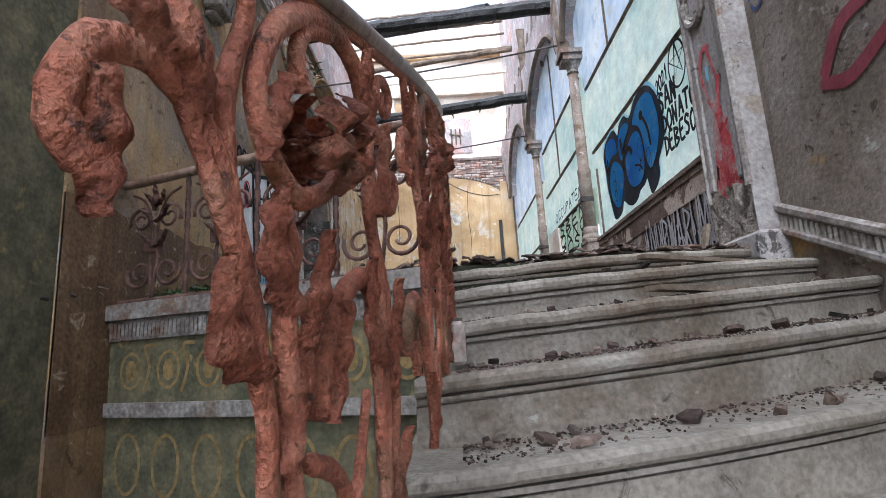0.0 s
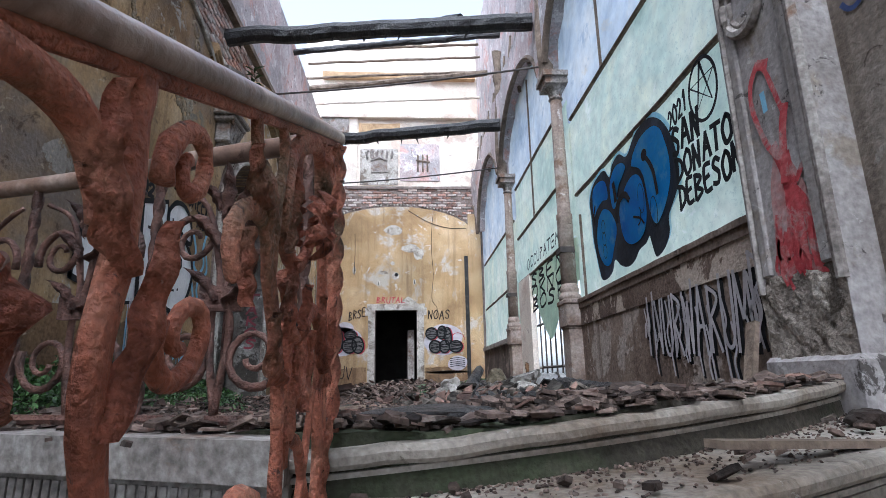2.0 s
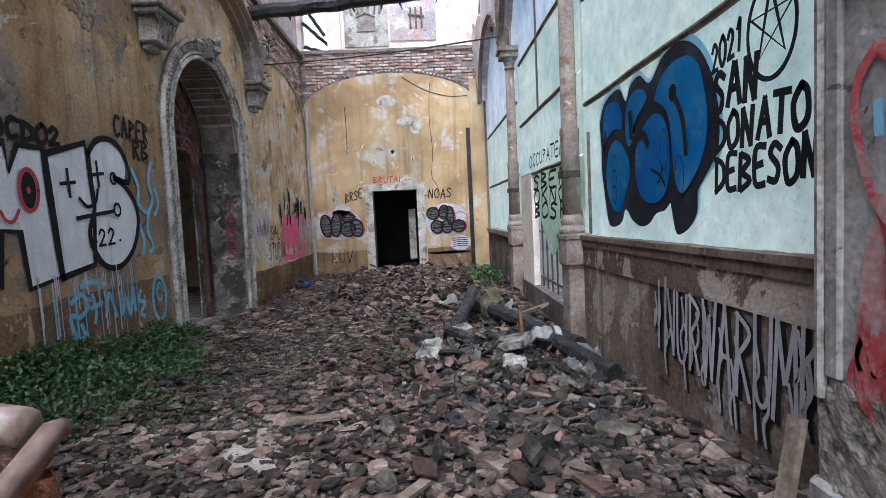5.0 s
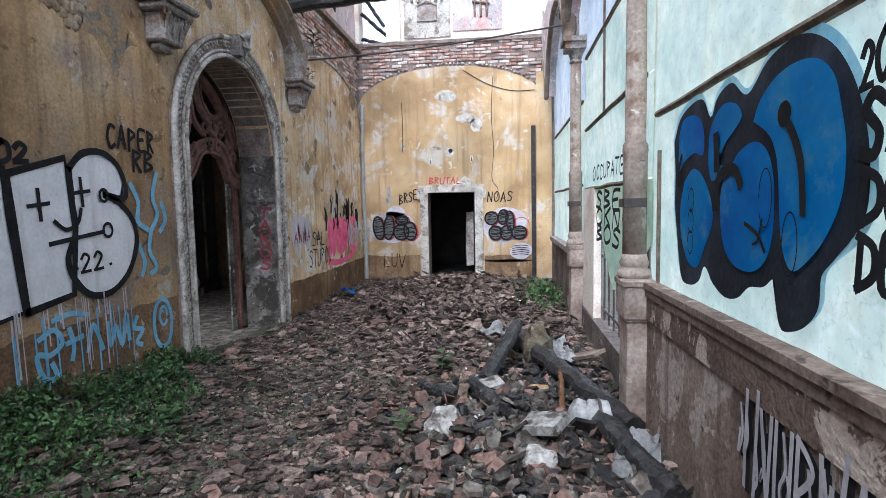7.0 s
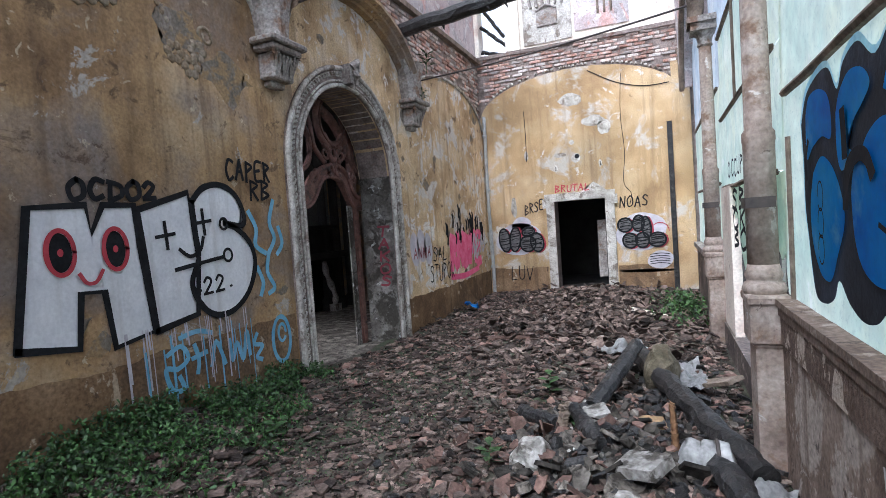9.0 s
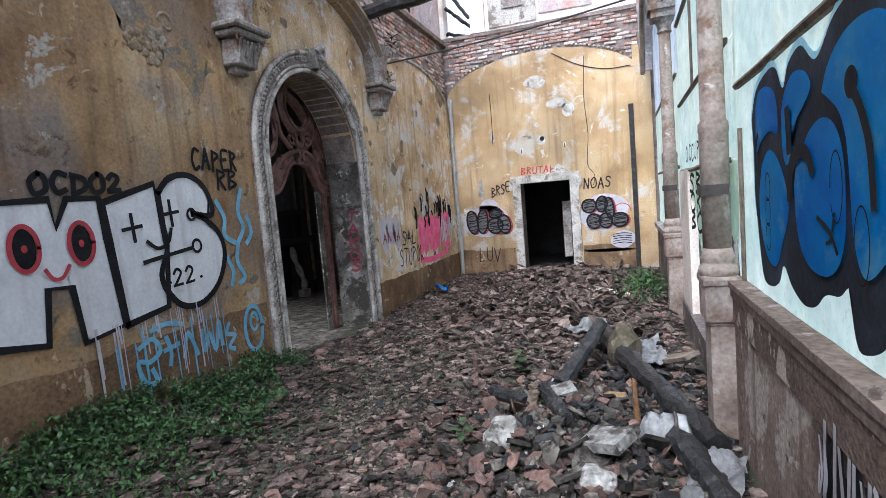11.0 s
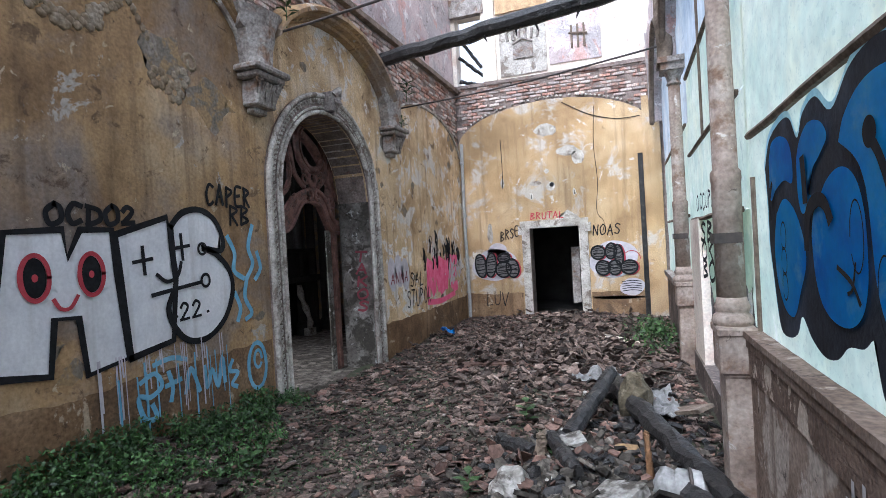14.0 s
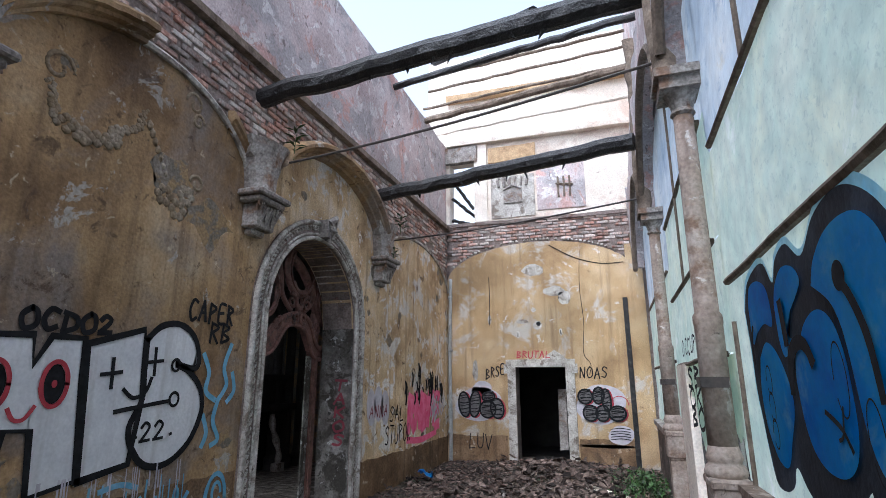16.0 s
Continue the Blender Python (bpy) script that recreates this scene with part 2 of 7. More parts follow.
RED_TILE = mat("red_roof_tile", [(0.3, (0.055, 0.034, 0.027)), (0.5, (0.125, 0.076, 0.060)), (0.7, (0.20, 0.128, 0.10))], 5.0, bump=0.5, spots=(0.13, 0.11, 0.095), spot_scale=8.0, island=0.7)
RUBBLE = mat("pale_rubble", [(0.3, (0.035, 0.029, 0.023)), (0.5, (0.085, 0.073, 0.060)), (0.7, (0.20, 0.178, 0.15))], 6.0, bump=0.8, spots=(0.03, 0.025, 0.02), spot_scale=9.0, spot_at=(0.48, 0.58), island=0.8)
TILE_P = mat("broken_roof_tile_piece", [(0.3, (0.034, 0.026, 0.022)), (0.5, (0.08, 0.058, 0.047)), (0.7, (0.15, 0.11, 0.09))], 5.0, bump=0.5, spots=(0.16, 0.14, 0.12), spot_scale=9.0, spot_at=(0.56, 0.7), obj=0.65, mottle=0.62)
LEAF = mat("weed_leaf", [(0.3, (0.023, 0.056, 0.012)), (0.7, (0.056, 0.118, 0.028))], 5.0, rough=0.55, island=0.8)
PANE = mat("frosted_pane", [(0.3, (0.46, 0.60, 0.50)), (0.45, (0.64, 0.75, 0.63)), (0.6, (0.79, 0.84, 0.70)), (0.75, (0.90, 0.91, 0.80))], 1.5, rough=0.3, bump=0.7, fine=9, translucent=0.55, spots=(0.84, 0.86, 0.66), spot_scale=1.1, spot_at=(0.50, 0.68), mottle=0.22, chips=(((0.40, 0.50, 0.44), 34.0, 0.54, 0.64, 0.45), ((0.40, 0.48, 0.42), 5.0, 0.62, 0.70, 0.6), ((0.94, 0.95, 0.90), 3.0, 0.60, 0.66, 0.6)))
# blue-white and tan patches put reflected light into the upper panes' colour
GLASSY = mat("reflection_tinted_pane", [(0.3, (0.48, 0.57, 0.68)), (0.5, (0.72, 0.78, 0.83)), (0.7, (0.92, 0.92, 0.90))], 1.6, rough=0.15, bump=0.9, fine=7, translucent=0.55, mottle=0.2, chips=(((0.80, 0.70, 0.52), 1.4, 0.60, 0.70, 0.6), ((0.40, 0.50, 0.62), 2.6, 0.58, 0.66, 0.7)))
WHITE_LUMP = mat("white_plaster_lump", [(0.3, (0.13, 0.117, 0.10)), (0.5, (0.30, 0.28, 0.25)), (0.7, (0.47, 0.45, 0.42))], 9.0, bump=1.0, spots=(0.09, 0.078, 0.065), spot_scale=8.0, spot_at=(0.52, 0.60), island=0.4)
PEEL = mat("peeling_cream_paint", [(0.3, (0.085, 0.058, 0.043)), (0.6, (0.175, 0.125, 0.097))], 5.0, bump=0.7, spots=(0.46, 0.38, 0.31), spot_scale=2.6, spot_at=(0.50, 0.515))
DADO = mat("brown_dado_paint", [(0.3, (0.10, 0.06, 0.035)), (0.5, (0.21, 0.13, 0.07)), (0.7, (0.31, 0.205, 0.12))], 1.8, bump=0.5, spots=(0.13, 0.085, 0.052), spot_scale=1.2, spot_at=(0.52, 0.6), mottle=0.6, chips=(((0.44, 0.35, 0.25), 4.5, 0.60, 0.63, 0.85), ((0.07, 0.045, 0.03), 8.0, 0.60, 0.66, 0.8)), streak=(0.10, 0.065, 0.04))
BARE = mat("bare_grey_plaster", [(0.3, (0.13, 0.11, 0.085)), (0.6, (0.23, 0.195, 0.155)), (0.8, (0.33, 0.29, 0.25))], 5.0, bump=0.5, spots=(0.32, 0.22, 0.115), spot_scale=5.0, spot_at=(0.48, 0.56))
REVEAL = mat("mottled_reveal_paint", [(0.3, (0.07, 0.062, 0.052)), (0.5, (0.17, 0.155, 0.135)), (0.7, (0.34, 0.325, 0.30))], 3.0, bump=0.5, spots=(0.06, 0.052, 0.042), spot_scale=3.5, spot_at=(0.47, 0.54), chips=(((0.46, 0.45, 0.42), 6.0, 0.60, 0.63, 0.9), ((0.03, 0.028, 0.024), 13.0, 0.58, 0.62, 0.8)))
# near-black colour stands in for missing light in the two rooms
SHADE_DARK = mat("room_shade_dark", [(0.3, (0.03, 0.028, 0.025)), (0.6, (0.07, 0.065, 0.06))], 2.0)
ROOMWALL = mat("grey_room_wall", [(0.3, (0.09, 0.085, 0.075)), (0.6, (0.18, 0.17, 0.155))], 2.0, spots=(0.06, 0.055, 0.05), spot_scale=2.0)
CARVED = mat("dark_red_carved_wood", [(0.3, (0.075, 0.036, 0.028)), (0.6, (0.20, 0.095, 0.075)), (0.75, (0.28, 0.16, 0.135))], 9.0, rough=0.6, bump=0.5, spots=(0.04, 0.03, 0.026), spot_scale=7.0)
# spray black; also painted as the dark of a hole and a hearth
P_BLACK = mat("black_spray_and_recess_paint", [(0.3, (0.008, 0.008, 0.009)), (0.7, (0.02, 0.02, 0.022))], 9.0, rough=0.85, bump=0.1)
P_WHITE = mat("white_spray_paint", [(0.3, (0.62, 0.62, 0.64)), (0.7, (0.80, 0.80, 0.80))], 4.0, rough=0.6, bump=0.15, streak=(0.5, 0.48, 0.46), mottle=0.14)
P_BLUE = mat("blue_spray_paint", [(0.3, (0.008, 0.20, 0.80)), (0.5, (0.018, 0.37, 0.94)), (0.7, (0.08, 0.54, 0.97))], 2.2, rough=0.5, bump=0.1, spots=(0.22, 0.66, 0.96), spot_scale=3.0, spot_at=(0.56, 0.74), translucent=0.6, mottle=0.1)
P_SKY = mat("light_blue_spray_paint", [(0.3, (0.10, 0.30, 0.46)), (0.7, (0.25, 0.50, 0.66))], 6.0, rough=0.6, mottle=0.14)
P_RED = mat("red_spray_paint", [(0.3, (0.34, 0.035, 0.05)), (0.7, (0.46, 0.07, 0.085))], 6.0, rough=0.7, mottle=0.14)
P_PINK = mat("pink_spray_paint", [(0.3, (0.78, 0.05, 0.18)), (0.7, (0.90, 0.22, 0.38))], 7.0, rough=0.6, mottle=0.14)
P_PALE = mat("pale_lilac_spray_paint", [(0.3, (0.40, 0.37, 0.40)), (0.7, (0.62, 0.58, 0.62))], 6.0, rough=0.6, mottle=0.14)
P_MAROON = mat("maroon_spray_paint", [(0.3, (0.14, 0.014, 0.025)), (0.7, (0.26, 0.04, 0.055))], 6.0, rough=0.6, mottle=0.14)
CLOTH = mat("dirty_white_cloth", [(0.3, (0.19, 0.185, 0.175)), (0.7, (0.48, 0.47, 0.455))], 6.0, spots=(0.14, 0.125, 0.11), spot_scale=6.0)
BLUEBAG = mat("blue_plastic", [(0.3, (0.01, 0.16, 0.50)), (0.7, (0.03, 0.30, 0.75))], 6.0, rough=0.35)
DARKMETAL = mat("dark_metal", [(0.3, (0.03, 0.025, 0.022)), (0.7, (0.09, 0.07, 0.06))], 8.0, rough=0.6)
PIPE = mat("zinc_pipe", [(0.3, (0.28, 0.28, 0.27)), (0.7, (0.46, 0.46, 0.44))], 6.0, rough=0.6)
FRIEZE = mat("green_painted_frieze", [(0.3, (0.07, 0.075, 0.05)), (0.5, (0.14, 0.13, 0.08)), (0.7, (0.24, 0.20, 0.12))], 6.0, spots=(0.30, 0.22, 0.10), spot_scale=6.0)
FRIEZE_GOLD = mat("ochre_painted_ornament", [(0.3, (0.20, 0.13, 0.05)), (0.7, (0.36, 0.25, 0.11))], 8.0)

# ---- mesh helpers ----


def part(name, bm, material, parent=None, label="", smooth=False):
    me = bpy.data.meshes.new(name)
    bmesh.ops.recalc_face_normals(bm, faces=bm.faces)
    if smooth:
        for f in bm.faces:
            f.smooth = True
    bm.to_mesh(me)
    bm.free()
    for m in material if isinstance(material, (list, tuple)) else [material]:
        me.materials.append(m)
    ob = new(name, me)
    ob.parent = parent
    if label:
        ob["label"] = label
    return ob


def thing(name, label, category, group="", kind="", at=(0, 0, 0)):
    ob = new(name)
    ob.empty_display_size = 0.1
    ob.location = at
    return tagged(ob, label, category, group, kind)


def box(bm, x0, x1, y0, y1, z0, z1, m=None):
    vs = [bm.verts.new(m @ Vector(p) if m else p) for p in [(x, y, z) for x in (x0, x1) for y in (y0, y1) for z in (z0, z1)]]
    return [bm.faces.new([vs[i] for i in f]) for f in ((0, 1, 3, 2), (4, 6, 7, 5), (0, 4, 5, 1), (2, 3, 7, 6), (0, 2, 6, 4), (1, 5, 7, 3))]


def bx(x0, x1, y0, y1, z0, z1):
    bm = bmesh.new()
    box(bm, x0, x1, y0, y1, z0, z1)
    return bm


def tube(bm, pts, r, seg=8, r1=None, flat=1.0, closed=False):
    """A round or flattened bar along points, its radius going from r to r1."""
    pts = [Vector(p) for p in pts]
    n = len(pts)
    rings = []
    for i, p in enumerate(pts):
        a, b = pts[(i - 1) % n if closed else max(i - 1, 0)], pts[(i + 1) % n if closed else min(i + 1, n - 1)]
        d = (b - a).normalized()
        up = Vector((0, 0, 1)) if abs(d.z) < 0.95 else Vector((1, 0, 0))
        s = d.cross(up).normalized()
        u = s.cross(d)
        rr = r + ((r1 if r1 is not None else r) - r) * i / max(n - 1, 1)
        rings.append([bm.verts.new(p + (s * math.cos(t) * flat + u * math.sin(t)) * rr) for t in [2 * math.pi * k / seg for k in range(seg)]])
    for i in range(n if closed else n - 1):
        A, B = rings[i], rings[(i + 1) % n]
        for k in range(seg):
            bm.faces.new((A[k], A[(k + 1) % seg], B[(k + 1) % seg], B[k]))
    if not closed:
        bm.faces.new(rings[0][::-1])
        bm.faces.new(rings[-1])


def limb(bm, pts, radii, seg=7, flat=1.0, side=(1, 0, 0)):
    """A bar whose radius follows a list; flat squeezes it along the side axis."""
    pts = [Vector(p) for p in pts]
    sv = Vector(side).normalized()
    rings = []
    for i, p in enumerate(pts):
        d = (pts[min(i + 1, len(pts) - 1)] - pts[max(i - 1, 0)]).normalized()
        u = sv.cross(d)
        u = u.normalized() if u.length > 1e-4 else Vector((0, 0, 1))
        rings.append([bm.verts.new(p + sv * math.cos(t) * radii[i] * flat + u * math.sin(t) * radii[i]) for t in [2 * math.pi * k / seg for k in range(seg)]])
    for A, B in zip(rings, rings[1:]):
        for k in range(seg):
            bm.faces.new((A[k], A[(k + 1) % seg], B[(k + 1) % seg], B[k]))
    bm.faces.new(rings[0][::-1])
    bm.faces.new(rings[-1])


def smooth_line(pts, n=6):
    """Catmull-Rom curve through points of any dimension."""
    pts = [Vector(p) for p in pts]
    out = []
    for i in range(len(pts) - 1):
        a, b, c, d = pts[max(i - 1, 0)], pts[i], pts[i + 1], pts[min(i + 2, len(pts) - 1)]
        for k in range(n):
            t = k / n
            out.append(0.5 * ((2 * b) + (c - a) * t + (2 * a - 5 * b + 4 * c - d) * t * t + (3 * b - a - 3 * c + d) * t ** 3))
    return out + [pts[-1]]


LAYER = [0]


def ribbon(bm, pts, w, place, d, curve=True, n=5):
    """A painted stroke: a flat band along (u, v) points on a wall."""
    LAYER[0] += 1
    d += 0.0006 * (LAYER[0] % 11)
    pts = smooth_line([Vector((p[0], p[1])) for p in pts], n) if curve and len(pts) > 2 else [Vector((p[0], p[1])) for p in pts]
    L, R = [], []
    for i, p in enumerate(pts):
        t = (pts[min(i + 1, len(pts) - 1)] - pts[max(i - 1, 0)])
        t = t.normalized() if t.length > 1e-6 else Vector((1, 0))
        nrm = Vector((-t.y, t.x)) * w * 0.5 * (1 + 0.15 * noise.noise((p.x * 13, p.y * 13, 0)))
        if i == 0:
            p = p - t * w * 0.3
        if i == len(pts) - 1:
            p = p + t * w * 0.3
        L.append(bm.verts.new(place(*(p + nrm), d)))
        R.append(bm.verts.new(place(*(p - nrm), d)))
    for i in range(len(pts) - 1):
        bm.faces.new((L[i], L[i + 1], R[i + 1], R[i]))


def fill(bm, pts, place, d, curve=True, n=5):
    """A painted patch bounded by (u, v) points."""
    pts = [Vector((p[0], p[1])) for p in pts]
    if curve:
        pts = smooth_line(pts + [pts[0]], n)[:-1]
    f = bm.faces.new([bm.verts.new(place(p.x, p.y, d)) for p in pts])
    bmesh.ops.triangulate(bm, faces=[f])


def oval(c, ru, rv, n=16, turn=0.0):
    return [(c[0] + ru * math.cos(2 * math.pi * i / n) * math.cos(turn) - rv * math.sin(2 * math.pi * i / n) * math.sin(turn), c[1] + ru * math.cos(2 * math.pi * i / n) * math.sin(turn) + rv * math.sin(2 * math.pi * i / n) * math.cos(turn)) for i in range(n)]


def strip(bm, us, lo, hi, place, d0, d1):
    """A slab cut in upright slices: at each u it runs from lo(u) to hi(u); place(u, v, d) gives the point, d the depth."""
    cols = [[bm.verts.new(place(u, v, d)) for v in (lo(u), hi(u)) for d in (d0, d1)] for u in us]
    for A, B in zip(cols, cols[1:]):
        for i, j in ((0, 1), (1, 3), (3, 2), (2, 0)):
            bm.faces.new((A[i], A[j], B[j], B[i]))
    for c in (cols[0], cols[-1]):
        bm.faces.new((c[0], c[1], c[3], c[2]))


def span(a, b, n):
    return [a + (b - a) * i / n for i in range(n + 1)]


def arch(c, r, spring, rise=None):
    h = rise or r
    return lambda u: spring + h * math.sqrt(max(0.0, 1 - ((u - c) / r) ** 2))


def on_left(u, v, d):
    return (XL + d, u, v)


def on_right(u, v, d):
    return (XR - d, u, v)


def on_end(u, v, d):
    return (u, YE - d, v)


def lathe(bm, prof, at, seg=16):
    """Turned shape: prof is (radius, height)."""
    rings = [[bm.verts.new((at[0] + r * math.cos(2 * math.pi * k / seg), at[1] + r * math.sin(2 * math.pi * k / seg), at[2] + z)) for k in range(seg)] for r, z in prof]
    for A, B in zip(rings, rings[1:]):
        for k in range(seg):
            bm.faces.new((A[k], A[(k + 1) % seg], B[(k + 1) % seg], B[k]))
    bm.faces.new(rings[0][::-1])
    bm.faces.new(rings[-1])


# ---- plan ----
XL, XR, YE = -1.88, 2.06, 12.0


def ground(x, y):
    """Height of the rubble over the hall's floor."""
    s = min(max((y - 1.0) / 3.5, 0), 1)
    z = (0.385 + 0.07 * max(x - 0.2, 0.0)) * (1 - s) + 0.23 * s
    z += 0.12 * math.exp(-((y - 11.4) / 1.3) ** 2) * math.exp(-((x - 0.2) / 1.2) ** 2)
    z += 0.30 * max(0.0, (-0.9 - x)) * min(max((y - 2.0), 0), 1) * math.exp(-((y - 3.8) / 2.2) ** 2)
    z += 0.13 * math.exp(-((x - 1.2) / 0.6) ** 2 - ((y - 4.3) / 0.9) ** 2)
    z += 0.04 * noise.noise((x * 1.7, y * 1.7, 0.0)) + 0.015 * noise.noise((x * 6, y * 6, 3.0))
    return z

# ---- structure ----
ST = "structure"
# ground and lower storey floor
bm = bmesh.new()
box(bm, -40, 40, -40, 60, -3.4, -3.2)
tagged(part("ground", bm, SOIL), "dusty dark earth around the ruin", "ground", kind=ST)

# hall floor under the rubble
floor = tagged(part("floor", bx(XL - 0.4, XR + 0.4, 3.0, YE + 0.3, -0.3, 0.05), SOIL), "soil-covered floor of the roofless hall", "floor", kind=ST)
bm = bmesh.new()
NX, NY = 60, 150
FX, FY = span(XL - 0.1, XR + 0.2, NX), span(0.62, YE + 0.25, NY)
CEN = (0.1, 4.0)
RAD = [3.16, 3.49, 3.80, 4.08, 4.35] + [4.36 + 0.28 * i for i in range(1, 9)]
STEP_Z = [0.37, 0.247, 0.10, -0.057, -0.25] + [-0.26 - 0.195 * i for i in range(1, 9)]


def rail_x(y):
    """Plan of the stair railing."""
    run = 0.968 - y
    return 0.189 + 0.034 * run - 0.06 * run * run


def nose_y(i, x):
    return CEN[1] - math.sqrt(max(RAD[i] ** 2 - (x - CEN[0]) ** 2, 0.01))


def edge_y(x):
    """Front edge of the landing: the top step, then the curved well."""
    return nose_y(0, x) if x > 0.14 else 0.86 + 0.40 * (0.14 - x)


grid = [[bm.verts.new((x, max(y, edge_y(x) + 0.05), ground(x, max(y, edge_y(x) + 0.05)))) for y in FY] for x in FX]
for i in range(NX):
    for j in range(NY):
        a, b, c, d = grid[i][j], grid[i + 1][j], grid[i + 1][j + 1], grid[i][j + 1]
        if abs(a.co.y - d.co.y) + abs(b.co.y - c.co.y) > 1e-4:
            bm.faces.new((a, b, c, d))
skirt = [bm.verts.new((c[0].co.x, c[0].co.y - 0.025, c[0].co.z - 0.14)) for c in grid]
for i in range(NX):
    bm.faces.new((skirt[i], skirt[i + 1], grid[i + 1][0], grid[i][0]))
tagged(part("rubble_bed", bm, SOIL, smooth=True), "trodden bed of soil and dust under the rubble", "rubble", kind="stuff")

# left wall: masonry, with plaster up to the lunettes
AC, AR, ASP = 6.75, 0.97, 2.46


def lunette(u):
    """Upper edge of the plaster: a round lunette between each pair of corbels."""
    for c, r, spring, rise in ((4.16, 1.30, 3.38, 0.96), (6.96, 1.46, 3.45, 1.03), (10.2, 1.78, 3.45, 0.80)):
        if abs(u - c) < r:
            return spring + rise * math.sqrt(1 - ((u - c) / r) ** 2)
    return 3.4


left = tagged(part("wall_left", bx(XL - 0.45, XL - 0.02, 1.2, 5.78, -3.2, 5.0), MORTAR), "stained ochre plaster wall with graffiti under exposed brick", "wall", kind=ST)
bm = bmesh.new()
strip(bm, span(5.78, 7.72, 28), arch(AC, AR, ASP), lambda u: 5.0, on_left, -0.45, -0.02)
box(bm, XL - 0.45, XL - 0.02, 7.72, YE + 0.4, -0.3, 5.0)
part("masonry", bm, MORTAR, left)
bm = bmesh.new()
ragged = lambda u: lunette(u) + 0.02 * noise.noise((u * 9, 0, 0))
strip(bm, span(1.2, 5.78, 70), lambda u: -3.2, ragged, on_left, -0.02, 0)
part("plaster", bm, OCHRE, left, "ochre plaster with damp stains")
bm = bmesh.new()
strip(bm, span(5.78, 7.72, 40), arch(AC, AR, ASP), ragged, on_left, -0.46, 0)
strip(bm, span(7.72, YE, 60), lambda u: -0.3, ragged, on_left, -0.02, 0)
part("plaster", bm, OCHRE_PALE_LIT, left, "paler flaking ochre plaster round the arch, window light in its colour")
bm = bmesh.new()
box(bm, XL - 0.455, XL + 0.004, 7.717, 7.745, 0.1, 2.46)
box(bm, XL - 0.455, XL + 0.004, 5.755, 5.783, 0.1, 2.46)
part("reveal", bm, REVEAL, left, "chipped white paint on the reveal")
bm = bmesh.new()
strip(bm, span(1.2, YE + 0.5, 24), lambda u: 5.0, lambda u: 7.05 + 0.12 * noise.noise((u * 0.9, 0, 0)) + 0.03 * noise.noise((u * 5, 2, 0)), on_left, -0.55, -0.06)
part("upper_wall", bm, PINK, left, "flaking pink upper wall without a roof")
bm = bmesh.new()
strip(bm, span(2.0, YE, 50), lambda u: 4.97, lambda u: 5.05 + 0.02 * noise.noise((u * 7, 1, 0)), on_left, -0.2, 0.07)
part("ledge", bm, OLDWOOD, left, "broken dark ledge")

bm = bmesh.new()
for y0, y1 in ((1.2, 5.55), (7.95, YE - 0.01)):
    strip(bm, span(y0, y1, 90), lambda u: -0.3, lambda u: (1.0 if u < 6 else 0.72) + 0.05 * noise.noise((u * 1.5, 3, 0)) + 0.03 * noise.noise((u * 9, 1, 0)), on_left, -0.01, 0.003)
part("dado_band", bm, DADO, left, "dark brown painted dado with chips")
rp = random.Random(31)
bm = bmesh.new()
for k in range(44):
    c = (rp.uniform(2.6, 11.7), rp.uniform(0.7, 3.9))
    if abs(c[0] - 6.75) < 1.3 and c[1] < 3.8:
        continue
    s = rp.uniform(0.03, 0.16) * (1.5 if c[1] > 2.6 else 0.7)
    n = 22
    fill(bm, [(c[0] + s * (1 + 0.9 * noise.noise((k * 3.1 + math.cos(a) * 1.3, math.sin(a) * 1.3, k))) * math.cos(a), c[1] + s * 0.8 * (1 + 0.9 * noise.noise((k * 1.7 + math.cos(a) * 1.3, math.sin(a) * 1.3, k + 5))) * math.sin(a)) for a in [2 * math.pi * i / n for i in range(n)]], on_left, 0.0015 + 0.0003 * (k % 4), curve=False)
part("bare_patches", bm, BARE, left, "flaked patches of bare grey plaster")

# arch surround with carved border
frame_ob = tagged(thing("door_1", "tall arched doorway with a carved white stucco border", "doorway", kind=ST), kind=ST)


def arch_pts(r, c, spring, base, n=28):
    return [(c - r, z) for z in span(base, spring, 10)[:-1]] + [(c - r * math.cos(math.pi * i / n), spring + r * math.sin(math.pi * i / n)) for i in range(n + 1)] + [(c + r, z) for z in span(spring, base, 10)[1:]]


for name, r, rad, d in (("outer_moulding", AR + 0.20, 0.028, 0.05), ("inner_moulding", AR + 0.01, 0.026, 0.04), ("bead_moulding", AR + 0.06, 0.014, 0.045)):
    bm = bmesh.new()
    tube(bm, [on_left(u, v, d) for u, v in arch_pts(r, AC, ASP, 0.2)], rad, 8)
    part(name, bm, WHITE_FRAME, frame_ob, smooth=True)
bm = bmesh.new()
inn, out = arch_pts(AR, AC, ASP, 0.2), arch_pts(AR + 0.21, AC, ASP, 0.2)
A = [[bm.verts.new(on_left(u, v, d)) for d in (0.0, 0.04)] for u, v in inn]
B = [[bm.verts.new(on_left(u, v, d)) for d in (0.0, 0.04)] for u, v in out]
for i in range(len(A) - 1):
    for p, q, r, s in ((A[i][1], A[i + 1][1], B[i + 1][1], B[i][1]), (A[i][0], A[i + 1][0], A[i + 1][1], A[i][1]), (B[i][0], B[i + 1][0], B[i + 1][1], B[i][1])):
        bm.faces.new((p, q, r, s))
# dark ground colour replaces the shade that the shallow scrolls don't cast
part("flat_border", bm, MORTAR, frame_ob, "border ground darkened to stand in for relief shade")
